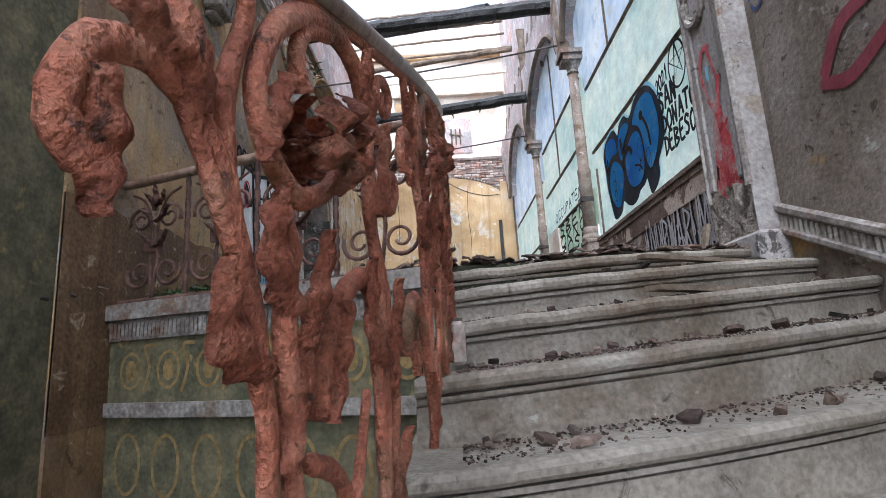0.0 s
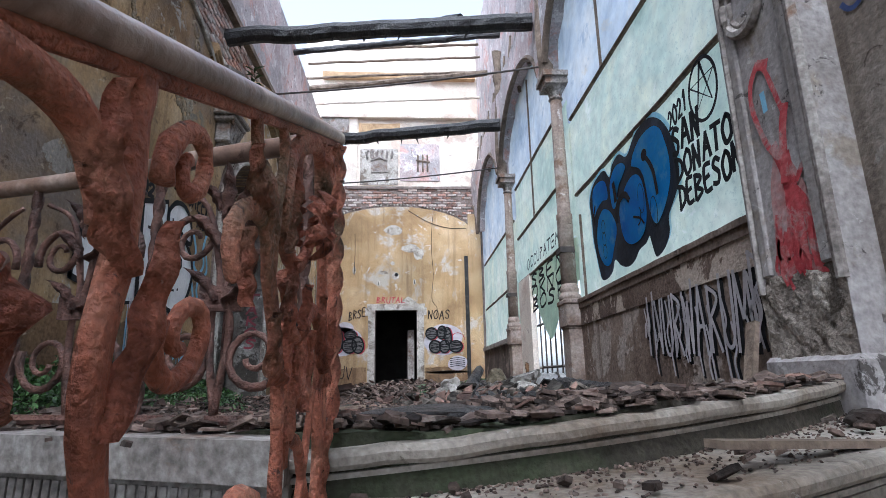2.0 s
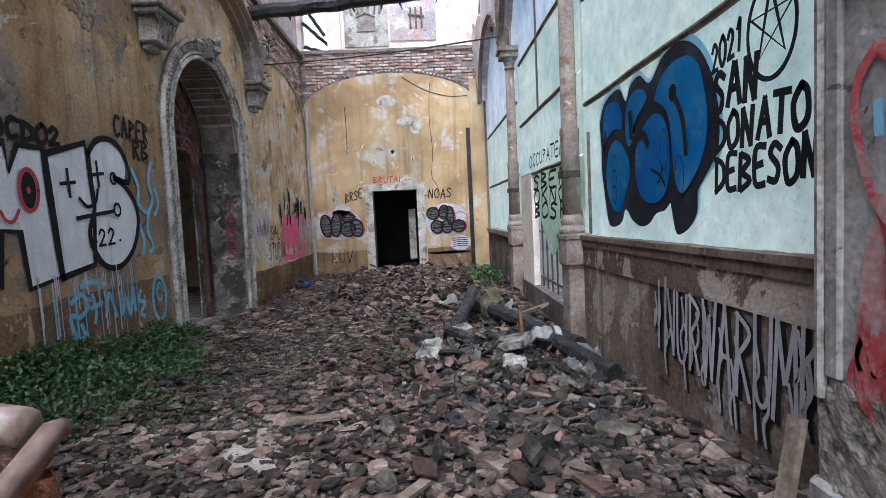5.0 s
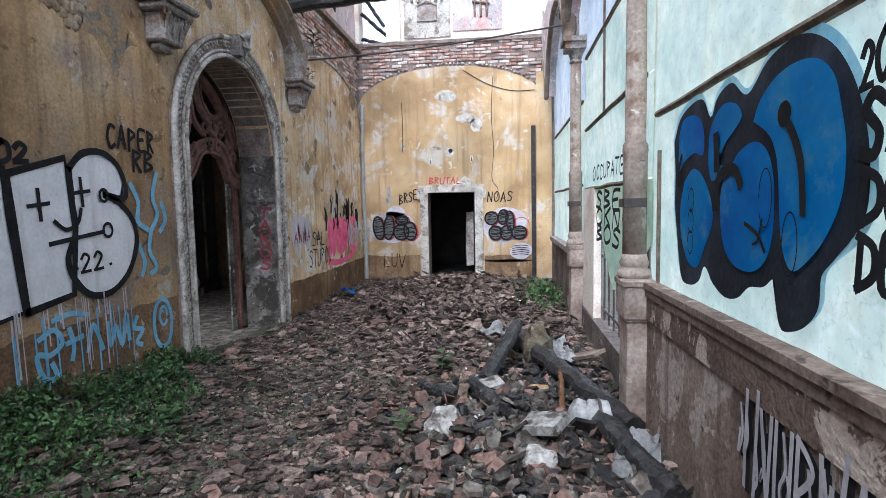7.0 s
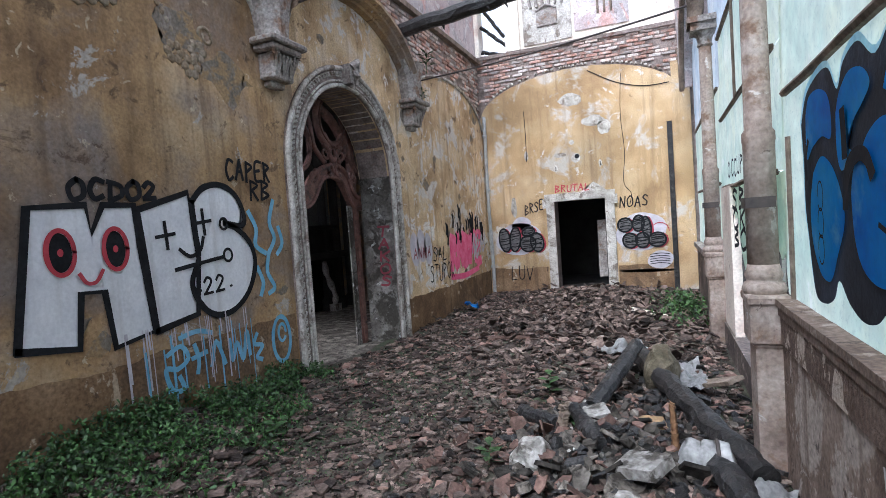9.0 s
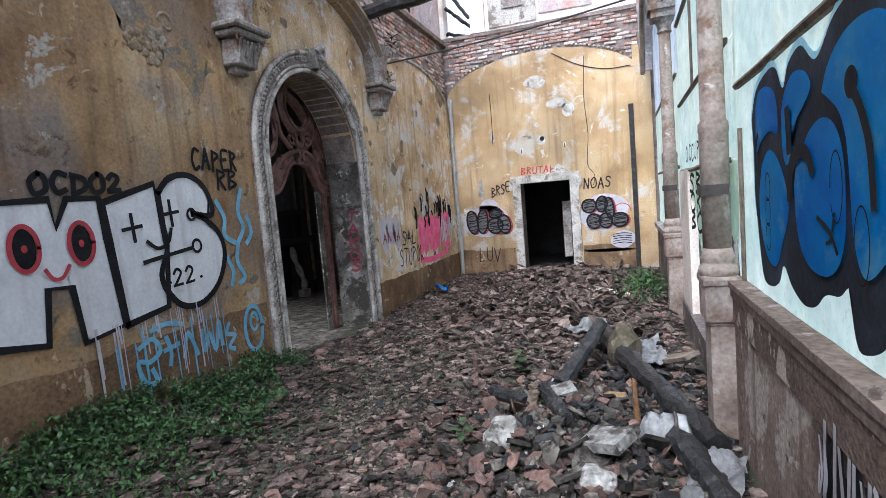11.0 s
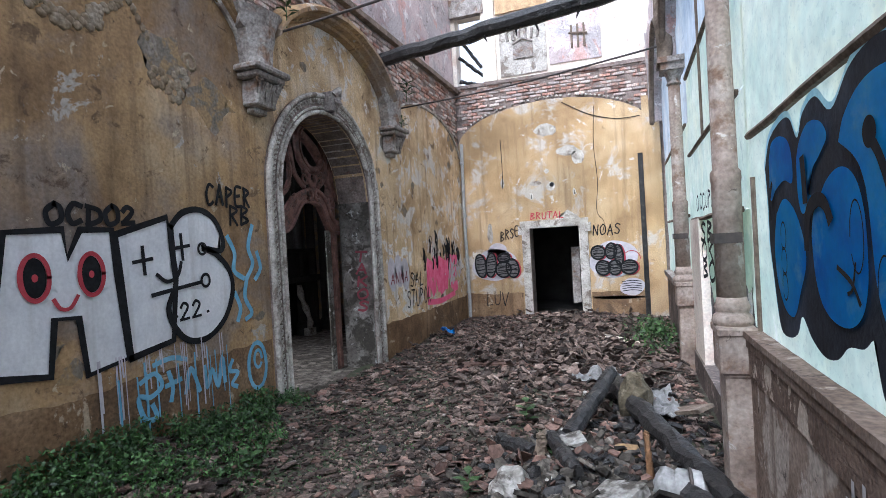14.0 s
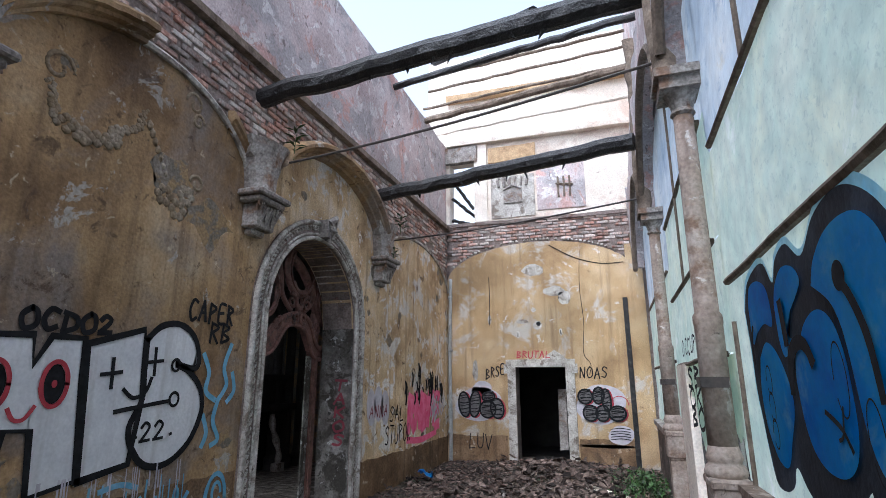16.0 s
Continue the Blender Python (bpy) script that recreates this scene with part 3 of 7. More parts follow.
# running scroll along the border
mid = arch_pts(AR + 0.125, AC, ASP, 0.25, 60)
bm = bmesh.new()
scroll_at, acc = [], 0.0
for (u0, v0), (u1, v1) in zip(mid, mid[1:]):
    L = math.hypot(u1 - u0, v1 - v0)
    k = max(1, round(L / 0.085))
    for i in range(k):
        scroll_at.append((u0 + (u1 - u0) * i / k, v0 + (v1 - v0) * i / k, math.atan2(v1 - v0, u1 - u0)))
for u, v, a in scroll_at:
    pts = []
    for i in range(9):
        t = i / 8
        rr = 0.042 * (1 - 0.75 * t)
        ang = 3.6 * t * 1.6 + a
        pts.append(on_left(u + rr * math.cos(ang), v + rr * math.sin(ang), 0.048))
    tube(bm, pts, 0.014, 5, 0.008)
part("running_scroll", bm, WHITE_FRAME, frame_ob, "carved running scroll")
bm = bmesh.new()
box(bm, XL, XL + 0.16, AC - 0.09, AC + 0.09, ASP + AR + 0.02, ASP + AR + 0.24)
tube(bm, [on_left(AC - 0.05, ASP + AR + 0.2, 0.16), on_left(AC, ASP + AR + 0.26, 0.2), on_left(AC + 0.05, ASP + AR + 0.18, 0.16)], 0.05, 8)
tube(bm, [on_left(AC, ASP + AR + 0.24, 0.12), on_left(AC, ASP + AR + 0.1, 0.2), on_left(AC, ASP + AR - 0.02, 0.12)], 0.045, 8)
part("keystone", bm, TRIM, frame_ob, "carved keystone")

# end wall
DX0, DX1, DZ = -0.47, 0.50, 2.05
end = tagged(part("wall_end", bx(XL - 0.5, DX0, YE + 0.02, YE + 0.4, -0.3, 5.1), MORTAR), "warm ochre plaster end wall with a stone-framed door", "wall", kind=ST)
bm = bmesh.new()
box(bm, DX0, DX1, YE + 0.02, YE + 0.4, DZ, 5.1)
box(bm, DX1, XR + 0.5, YE + 0.02, YE + 0.4, -0.3, 5.1)
part("masonry", bm, MORTAR, end)
end_arch = arch(0.02, 1.93, 3.80, 0.80)
bm = bmesh.new()
ragged = lambda u: end_arch(u) + 0.012 * noise.noise((u * 11, 5, 0))
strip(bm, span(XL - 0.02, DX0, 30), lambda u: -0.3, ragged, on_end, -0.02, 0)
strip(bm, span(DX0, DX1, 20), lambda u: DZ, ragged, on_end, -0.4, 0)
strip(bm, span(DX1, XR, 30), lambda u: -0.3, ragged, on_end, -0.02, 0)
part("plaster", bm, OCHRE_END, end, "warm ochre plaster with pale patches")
bm = bmesh.new()
for x0, x1 in ((XL + 0.02, -0.66), (0.69, 1.66)):
    strip(bm, span(x0, x1, 40), lambda u: -0.3, lambda u: 0.74 + 0.03 * noise.noise((u * 2, 3, 0)) + 0.015 * noise.noise((u * 11, 1, 0)), on_end, -0.01, 0.003)
part("dado_band", bm, DADO, end, "brown painted dado with chips")
bm = bmesh.new()
for i in range(44):
    u = -1.75 + 3.5 * i / 43
    if noise.noise((i * 1.3, 0, 0)) > -0.25:
        bmesh.ops.create_icosphere(bm, subdivisions=1, radius=0.03 + 0.012 * noise.noise((i * 2.7, 1, 0)), matrix=Matrix.Translation(on_end(u, end_arch(u) + 0.05, 0.0)))
part("stucco_beads", bm, WHITE_FRAME, end, "broken white stucco beads along the arch")
door = tagged(thing("door_2", "open doorway in a chipped white stone frame", "doorway", kind=ST), kind=ST)
part("lintel", bx(-0.66, 0.69, YE - 0.05, YE, DZ, DZ + 0.15), WHITE_FRAME, door)
part("left_jamb", bx(-0.63, DX0, YE - 0.05, YE, 0.0, DZ), WHITE_FRAME, door)
part("right_jamb", bx(DX1, 0.67, YE - 0.05, YE, 0.0, DZ), WHITE_FRAME, door)
bm = bmesh.new()
box(bm, -0.70, -0.60, YE - 0.06, YE, DZ - 0.12, DZ + 0.06)
box(bm, 0.62, 0.73, YE - 0.06, YE, DZ - 0.12, DZ + 0.06)
part("crossette", bm, WHITE_FRAME, door)
# upper end wall with a window and a crest panel
bm = bmesh.new()
box(bm, XL - 0.5, -1.85, YE + 0.08, YE + 0.4, 5.1, 9.3)
box(bm, -1.85, -1.27, YE + 0.08, YE + 0.4, 6.6, 9.3)
box(bm, -1.27, XR + 0.5, YE + 0.08, YE + 0.4, 5.1, 9.3)
part("upper_wall", bm, PALE, end, "upper wall open to the sky, its glare painted near-white")

# right wall: dado, posts, panes
right = tagged(part("wall_right", bx(XR, XR + 0.3, 1.5, 4.9, -0.3, 1.22), PEELWALL), "peeling grey dado under a glazed wall", "wall", kind=ST)
part("dado_far", bx(XR, XR + 0.3, 8.1, YE, -0.3, 1.12), GREY, right)
bm = bmesh.new()
box(bm, XR + 0.05, XR + 0.5, 1.2, YE + 0.5, 4.9, 9.2)
part("upper_wall", bm, PINK, right, "flaking pink upper wall")

# stair hall; walls carried up out of view to hold back sky light
part("wall_right_stairs", bx(XR + 0.05, XR + 0.4, -5.0, 1.48, -3.2, 6.2), STAIRWALL)
tagged(bpy.data.objects["wall_right_stairs"], "stained plaster wall beside the stairs with spray paint", "wall", kind=ST)
tagged(part("wall_left_stairs", bx(XL - 0.45, XL - 0.02, -5.0, 1.2, -3.2, 6.2), FRIEZE), "dark painted plaster wall of the stairwell", "wall", kind=ST)
# wall out of view, opened wide so light reaches railing and risers
bm = bmesh.new()
box(bm, XL - 0.45, -1.5, -5.4, -5.0, -3.2, 6.2)
box(bm, 1.7, XR + 0.4, -5.4, -5.0, -3.2, 6.2)
box(bm, -1.5, 1.7, -5.4, -5.0, 5.2, 6.2)
tagged(part("wall_back", bm, STAIRWALL), "plain unseen plaster wall behind the stairs, opened wide to light them", "wall", kind=ST)

# added ceiling, out of view, cuts sky light over the stair foot
tagged(part("ceiling_stairs", bx(XL - 0.45, XR + 0.4, -5.4, -3.3, 6.2, 6.35), STAIRWALL), "unseen plaster ceiling added over the foot of the stairs", "ceiling", kind=ST)

# room behind the end door; its lack of light is painted as near-black walls
room = tagged(part("wall_back_room", bx(-1.6, 1.6, YE + 3.4, YE + 3.6, -0.3, 3.2), SHADE_DARK), "room behind the doorway, its unlit look in dark wall colour", "wall", kind=ST)
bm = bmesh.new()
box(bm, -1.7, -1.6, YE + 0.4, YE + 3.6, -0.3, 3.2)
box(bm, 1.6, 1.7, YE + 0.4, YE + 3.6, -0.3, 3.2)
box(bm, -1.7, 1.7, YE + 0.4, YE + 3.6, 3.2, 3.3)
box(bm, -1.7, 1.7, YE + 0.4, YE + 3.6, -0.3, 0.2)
part("room_shell", bm, SHADE_DARK, room)
# room behind the arch
RX = XL - 4.2
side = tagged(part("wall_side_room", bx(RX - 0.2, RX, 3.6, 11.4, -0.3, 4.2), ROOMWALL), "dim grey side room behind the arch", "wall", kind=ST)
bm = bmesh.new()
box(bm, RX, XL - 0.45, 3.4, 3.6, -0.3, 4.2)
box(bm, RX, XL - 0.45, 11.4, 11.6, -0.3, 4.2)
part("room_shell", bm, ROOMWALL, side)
# ceiling stops short at y 5.2: unseen gap added to brighten the room
tagged(part("ceiling_side_room", bx(RX, XL - 0.45, 5.2, 11.6, 4.2, 4.3), ROOMWALL), "grey side room ceiling with an unseen gap added to let in light", "ceiling", kind=ST)
tagged(part("floor_side_room", bx(RX, XL - 0.05, 3.6, 11.4, -0.3, 0.2), RUBBLE), "dusty floor of the side room", "floor", kind=ST)

# stairs
stairs = tagged(thing("stairs", "worn curved stone steps strewn with dust and chips", "stairs", kind=ST), kind=ST)


def step_mesh(i):
    """One curved step: riser, a cove line and a rounded nosing, sagging to the left."""
    bm = bmesh.new()
    z = STEP_Z[i]
    back = RAD[i] - (0.75 if i else 0.22)
    prof = [(RAD[i] - a, b) for a, b in ((0.04, -0.30), (0.04, -0.080), (0.052, -0.078), (0.052, -0.072), (0.026, -0.070), (0.026, -0.057), (0.048, -0.055), (0.048, -0.050), (0.012, -0.047), (0.002, -0.036), (0.0, -0.018), (0.008, -0.004), (0.024, 0.0), (0.2, -0.002))] + [(back, 0.0), (back, -0.30)]
    x0, x1 = rail_x(nose_y(i, 0.1)) - 0.08, XR + 0.06
    rings = []
    for x in span(x0, x1, 36):
        ring = []
        for k, (r, dz) in enumerate(prof):
            y = CEN[1] - math.sqrt(max(r * r - (x - CEN[0]) ** 2, 0.01))
            wear = 0.006 * noise.noise((x * 6, i * 3.0, 0)) + (-0.012 * max(0, noise.noise((x * 3, i * 5.0, 4))) if 7 < k < 13 else 0)
            ring.append(bm.verts.new((x, y - (wear * 0.5 if k < 13 else 0), z + dz + 0.07 * (x - 0.2) + (wear if 7 < k < 15 else 0))))
        rings.append(ring)
    n = len(prof)
    for A, B in zip(rings, rings[1:]):
        for k in range(n):
            bm.faces.new((A[k], A[(k + 1) % n], B[(k + 1) % n], B[k]))
    bm.faces.new(rings[0])
    bm.faces.new(rings[-1][::-1])
    return bm


for i in range(13):
    part("step", step_mesh(i), STONE, stairs)
bm = bmesh.new()
strip(bm, span(0.1, XR + 0.05, 16), lambda u: -3.2, lambda u: 0.1, lambda u, v, d: (u, nose_y(0, u) + d, v), 0.15, 2.3)
part("landing_core", bm, STONE, stairs)
# painted front of the landing in the well
well = tagged(thing("landing_front", "curved landing front painted with a green and ochre frieze", "wall", kind=ST), kind=ST)


def on_well(u, v, d):
    return (u, edge_y(u) - d, v)


WU = span(XL, 0.12, 24)
for nm, z0, z1, d, m in (("landing_edge", 0.30, 0.395, 0.07, TRIM), ("fluted_band", 0.18, 0.30, 0.02, TRIM), ("frieze", -0.18, 0.18, 0.0, FRIEZE), ("lower_moulding", -0.26, -0.18, 0.035, TRIM), ("lower_panel", -0.85, -0.26, -0.01, FRIEZE)):
    bm = bmesh.new()
    strip(bm, WU, lambda u: z0, lambda u: z1, on_well, -0.12, d)
    part(nm, bm, m, well)
part("landing_slab", bx(XL, 0.14, 1.75, 3.2, -0.3, 0.3), STONE, well)

# ---- timbers ----


def timber(name, a, b, r, material, label, group=""):
    a, b = Vector(a), Vector(b)
    bm = bmesh.new()
    n = 26
    pts = [a.lerp(b, i / n) + Vector((0, 0.02 * noise.noise((i * 0.5, r * 9, a.z)), 0.025 * noise.noise((i * 0.45, a.y, 1)))) for i in range(n + 1)]
    tube(bm, pts, r, 9)
    for v in bm.verts:
        v.co += Vector((0, 1, 1)) * (0.016 * noise.noise(v.co * 9) + 0.010 * noise.noise(v.co * 28))
    if r > 0.1:
        rs = random.Random(a.y)
        for k in range(9):
            q = a.lerp(b, rs.uniform(0.05, 0.95)) - Vector((0, rs.uniform(-0.05, 0.05), r * 0.8))
            tube(bm, [q, q + Vector((rs.uniform(-0.05, 0.05), 0.02, -rs.uniform(0.03, 0.10)))], rs.uniform(0.012, 0.03), 5, 0.004)
    return tagged(part(name, bm, material), label, "beam", group)


G = "beams across the hall"
timber("charred_beam", (XL - 0.15, 5.5, 4.68), (1.85, 5.06, 4.68), 0.105, CHAR, "thick charred roof beam spanning the hall", G)
timber("charred_beam", (XL - 0.15, 8.45, 4.6), (1.85, 7.5, 4.55), 0.105, CHAR, "thick weathered charred beam spanning the hall", G)

# ---- glazed right wall ----
BARS = {1: (1.93, 4.68), 2: (5.02, 7.72), 3: (8.05, 11.7)}


def bay_top(u):
    du = (u - 1.85) % 3.1 - 1.55
    return 3.75 + 1.05 * math.sqrt(max(0.0, 1 - (du / 1.45) ** 2))


glazing = tagged(thing("window_1", "tall glazed wall of frosted panes in dark glazing bars", "window", kind=ST), kind=ST)


def pane_grid(y0, y1, rows, cols, material, d=0.0):
    ys = span(y0, y1, cols)
    for (z0, z1) in zip(rows, rows[1:]):
        for a, b in zip(ys, ys[1:]):
            bm = bmesh.new()
            n = 8
            g = [[bm.verts.new((XR + 0.06 + 0.014 * noise.noise((u * 2.2, v * 2.2, 0)) + d, u, v)) for v in span(z0 + 0.002, z1 - 0.002, n)] for u in span(a, b, n)]
            for i in range(n):
                for j in range(n):
                    bm.faces.new((g[i][j], g[i + 1][j], g[i + 1][j + 1], g[i][j + 1]))
            p = part("pane", bm, material, glazing, smooth=True)


pane_grid(1.9, 4.84, (1.24, 2.34), 3, PANE)
pane_grid(1.9, 4.84, (2.34, 3.2), 3, PANE)
pane_grid(1.9, 4.84, (3.2, 4.95), 3, GLASSY)
pane_grid(4.80, 7.90, (1.94, 2.66), 3, PANE)
pane_grid(4.80, 7.90, (2.66, 3.5), 3, PANE)
pane_grid(4.80, 7.90, (3.5, 4.95), 3, GLASSY)
pane_grid(7.86, 11.99, (1.12, 2.0, 3.05), 3, PANE)
pane_grid(7.86, 11.99, (3.05, 4.95), 3, GLASSY)
# broken lower pane of the second bay, over the low barred window
bm = bmesh.new()
lower = lambda u: 1.62 + 0.05 * noise.noise((u * 5, 0, 3)) if u > 6.75 else (0.95 + 0.9 * abs(u - 6.1) ** 1.4 if u > 5.45 else 1.45 + 0.03 * math.sin(u * 30))
strip(bm, span(4.80, 7.1, 26), lower, lambda u: 1.936, lambda u, v, d: (XR + 0.06 + d, u, v), 0.0, 0.006)
part("torn_pane", bm, PANE, glazing, "torn lower pane with a jagged edge")
for y0, y1, zs in ((1.93, 4.7, (2.34, 3.2)), (4.98, 7.74, (1.94, 2.66, 3.5)), (8.02, 11.7, (2.0, 3.05))):
    for z in zs:
        bm = bmesh.new()
        tube(bm, [(XR + 0.045, y, z + 0.012 * noise.noise((y * 2, z, 0))) for y in span(y0, y1, 14)], 0.021, 6)
        part("glazing_bar", bm, OLDWOOD, glazing, "dark timber glazing bar")
for y, z0, z1 in ((3.72, 3.2, 4.9), (4.62, 1.25, 2.1), (6.55, 2.66, 4.8), (5.1, 1.2, 3.6)):
    bm = bmesh.new()
    tube(bm, [(XR + 0.04, y + 0.01 * noise.noise((z, y, 0)), z) for z in span(z0, z1, 8)], 0.013, 6)
    part("upright_bar", bm, OLDWOOD, glazing)
# sill and dado rail
sill = tagged(thing("window_sill", "peeling grey moulded sill under the panes", "sill", kind=ST), kind=ST)
for nm, z0, z1, d, m in (("sill_top", 1.205, 1.24, 0.035, PEELWALL), ("sill_cove", 1.15, 1.205, 0.022, PEELWALL), ("peeling_band", 0.99, 1.15, 0.012, PEEL)):
    bm = bmesh.new()
    strip(bm, span(1.93, 4.72, 30), lambda u: z0 + 0.03 * (4.72 - u) / 2.8, lambda u: z1 + 0.03 * (4.72 - u) / 2.8 + 0.006 * noise.noise((u * 8, z1, 0)), on_right, -0.1, d)
    part(nm, bm, m, sill)
bm = bmesh.new()
strip(bm, span(8.0, 11.7, 16), lambda u: 1.06, lambda u: 1.14, on_right, -0.1, 0.06)
part("far_sill", bm, TRIM, sill)


# half columns between the bays
CASING = mat("worn_painted_casing", [(0.3, (0.17, 0.125, 0.10)), (0.5, (0.34, 0.27, 0.225)), (0.7, (0.46, 0.40, 0.35))], 3.0, bump=0.4, spots=(0.20, 0.13, 0.09), spot_scale=2.6, spot_at=(0.52, 0.6), chips=(((0.55, 0.51, 0.47), 5.0, 0.60, 0.64, 0.8), ((0.08, 0.06, 0.05), 11.0, 0.62, 0.68, 0.8)), streak=(0.14, 0.10, 0.08))
def column(y, label):
    col = thing("column", label, "column", "columns of the glazed wall", kind="", at=(XR, y, 0))
    x = -0.06
    ped = part("pedestal", bx(-0.13, 0.05, -0.11, 0.12, -0.3, 0.98), CASING, col)
    part("iron_strap", bx(-0.15, 0.0, -0.075, 0.095, 1.74, 1.80), DARKMETAL, col, "dark iron strap")
    bm = bmesh.new()
    box(bm, -0.155, 0.05, -0.135, 0.145, 0.98, 1.22)
    box(bm, -0.165, 0.05, -0.145, 0.155, 1.20, 1.255)
    box(bm, -0.14, 0.05, -0.12, 0.13, 0.955, 0.985)
    bmesh.ops.bevel(bm, geom=bm.edges[:], offset=0.012, segments=1, affect='EDGES')
    part("block", bm, CASING, ped)
    bm = bmesh.new()
    lathe(bm, [(0.105, 1.25), (0.115, 1.28), (0.105, 1.31), (0.088, 1.325), (0.093, 1.34), (0.10, 1.36), (0.088, 1.39), (0.08, 1.42)], (x, 0.01, 0), 18)
    part("base_ring", bm, CASING, col, smooth=True)
    bm = bmesh.new()
    lathe(bm, [(0.08, 1.42), (0.081, 2.1), (0.085, 2.12), (0.083, 2.16), (0.07, 2.18), (0.066, 3.0), (0.062, 3.5)], (x, 0.01, 0), 16)
    part("shaft", bm, CASING, col, smooth=True)
    bm = bmesh.new()
    lathe(bm, [(0.062, 3.48), (0.08, 3.50), (0.068, 3.53), (0.08, 3.58), (0.11, 3.64)], (x, 0.01, 0), 14)
    box(bm, -0.20, 0.05, -0.13, 0.15, 3.64, 3.74)
    box(bm, -0.23, 0.05, -0.16, 0.18, 3.72, 3.78)
    part("capital", bm, TRIM, col)
    # rough upright and brace over the capital
    bm = bmesh.new()
    tube(bm, [(-0.14, 0.04 + 0.02 * noise.noise((z, y, 0)), z) for z in span(3.75, 6.2, 14)], 0.085, 8, 0.07)
    for v in bm.verts:
        v.co += Vector((1, 1, 0)) * 0.05 * noise.noise(v.co * 5)
    part("upper_post", bm, OLDWOOD, col, "rotted timber post")
    return col


column(4.82, "flaking iron column on a square pedestal")
column(7.88, "flaking grey-white iron column on a square pedestal")
spandrel = tagged(thing("spandrel_wall", "rough broken spandrels over the glazed arches", "wall", kind=ST), kind=ST)
for k, (y0, y1) in enumerate(((1.85, 4.95), (4.95, 8.05), (8.05, 11.99))):
    bm = bmesh.new()
    strip(bm, span(y0, y1, 40), lambda u: min(bay_top(u) + 0.03 * noise.noise((u * 6, k, 0)), 4.92), lambda u: 5.3 + 0.25 * noise.noise((u * 1.5, k, 2)), on_right, 0.0, 0.18)
    for v in bm.verts:
        v.co.x += 0.03 * noise.noise(v.co * 4)
    part("spandrel", bm, PINK, spandrel)
    bm = bmesh.new()
    tube(bm, [on_right(u, bay_top(u) - 0.03, 0.16) for u in span(y0 + 0.14, y1 - 0.14, 30)], 0.04, 6)
    part("arch_rib", bm, OLDWOOD, spandrel, "splintered timber arch rib")
for i in range(16):
    y = 2.2 + 9.6 * i / 15 + 0.2 * noise.noise((i * 1.7, 0, 0))
    bm = bmesh.new()
    z0, z1 = 4.7 + 0.3 * noise.noise((i, 3, 0)), 6.1 + 0.8 * noise.noise((i * 2.0, 5, 0))
    tube(bm, [(XR - 0.03, y, z0), (XR - 0.05, y + 0.05, (z0 + z1) / 2), (XR, y + 0.02, z1)], 0.03, 6, 0.02)
    part("broken_lath", bm, OLDWOOD, spandrel)
# low barred window of the second bay
bars = tagged(thing("window_2", "low barred window behind the torn pane", "window", kind=ST), kind=ST)
for y in span(5.15, 7.4, 9):
    bm = bmesh.new()
    tube(bm, [(XR + 0.12, y, 0.3), (XR + 0.12, y, 1.62)], 0.012, 6)
    part("bar", bm, DARKMETAL, bars)
for z in (0.62, 1.2):
    bm = bmesh.new()
    tube(bm, [(XR + 0.12, 5.0, z), (XR + 0.12, 7.7, z)], 0.018, 6)
    part("rail", bm, DARKMETAL, bars)
part("kerb", bx(XR, XR + 0.25, 4.95, 7.75, -0.3, 0.5), GREY, bars)
bm = bmesh.new()
strip(bm, span(7.0, 7.76, 8), lambda u: 0.4, lambda u: 1.94, on_right, -0.1, -0.02)
part("side_board", bm, PALE, bars)

GREY_PLASTER = mat("greyish_pilaster_plaster", [(0.3, (0.22, 0.195, 0.18)), (0.5, (0.35, 0.32, 0.305)), (0.7, (0.44, 0.42, 0.41))], 2.0, bump=0.5, spots=(0.26, 0.22, 0.18), spot_scale=3.0, spot_at=(0.54, 0.62), chips=(((0.07, 0.062, 0.055), 6.0, 0.60, 0.63, 0.9), ((0.52, 0.50, 0.47), 9.0, 0.62, 0.66, 0.8)), streak=(0.16, 0.14, 0.12))
ROUGH_RENDER = mat("crumbling_render", [(0.3, (0.15, 0.125, 0.10)), (0.5, (0.28, 0.24, 0.20)), (0.7, (0.40, 0.355, 0.30))], 5.0, bump=1.0, fine=40, spots=(0.09, 0.075, 0.06), spot_scale=6.0, spot_at=(0.5, 0.6))
# near pilaster with medallion, at the head of the stairs
pil = tagged(thing("pilaster", "plaster pilaster with an oval medallion and red spray paint", "pilaster", kind=ST), kind=ST)
part("pilaster_shaft", bx(XR - 0.10, XR + 0.3, 1.36, 1.82, 0.3, 5.2), GREY_PLASTER, pil)
for y in (1.83, 1.39):
    bm = bmesh.new()
    tube(bm, [(XR - 0.105, y - 0.02, z) for z in span(0.85, 5.9, 20)], 0.022, 7)
    part("edge_moulding", bm, TRIM, pil)
bm = bmesh.new()
tube(bm, [on_right(u, v, 0.11) for u, v in oval((1.64, 2.24), 0.13, 0.17, 24)], 0.026, 7, closed=True)
tube(bm, [on_right(u, v, 0.105) for u, v in oval((1.64, 2.24), 0.095, 0.13, 24)], 0.014, 6, closed=True)
part("medallion", bm, TRIM, pil)
bm = bmesh.new()
box(bm, XR - 0.125, XR + 0.3, 1.33, 1.86, 0.2, 0.58)
bmesh.ops.bevel(bm, geom=bm.edges[:], offset=0.02, segments=1, affect='EDGES')
part("plinth", bm, GREY_PLASTER, pil)
bm = bmesh.new()
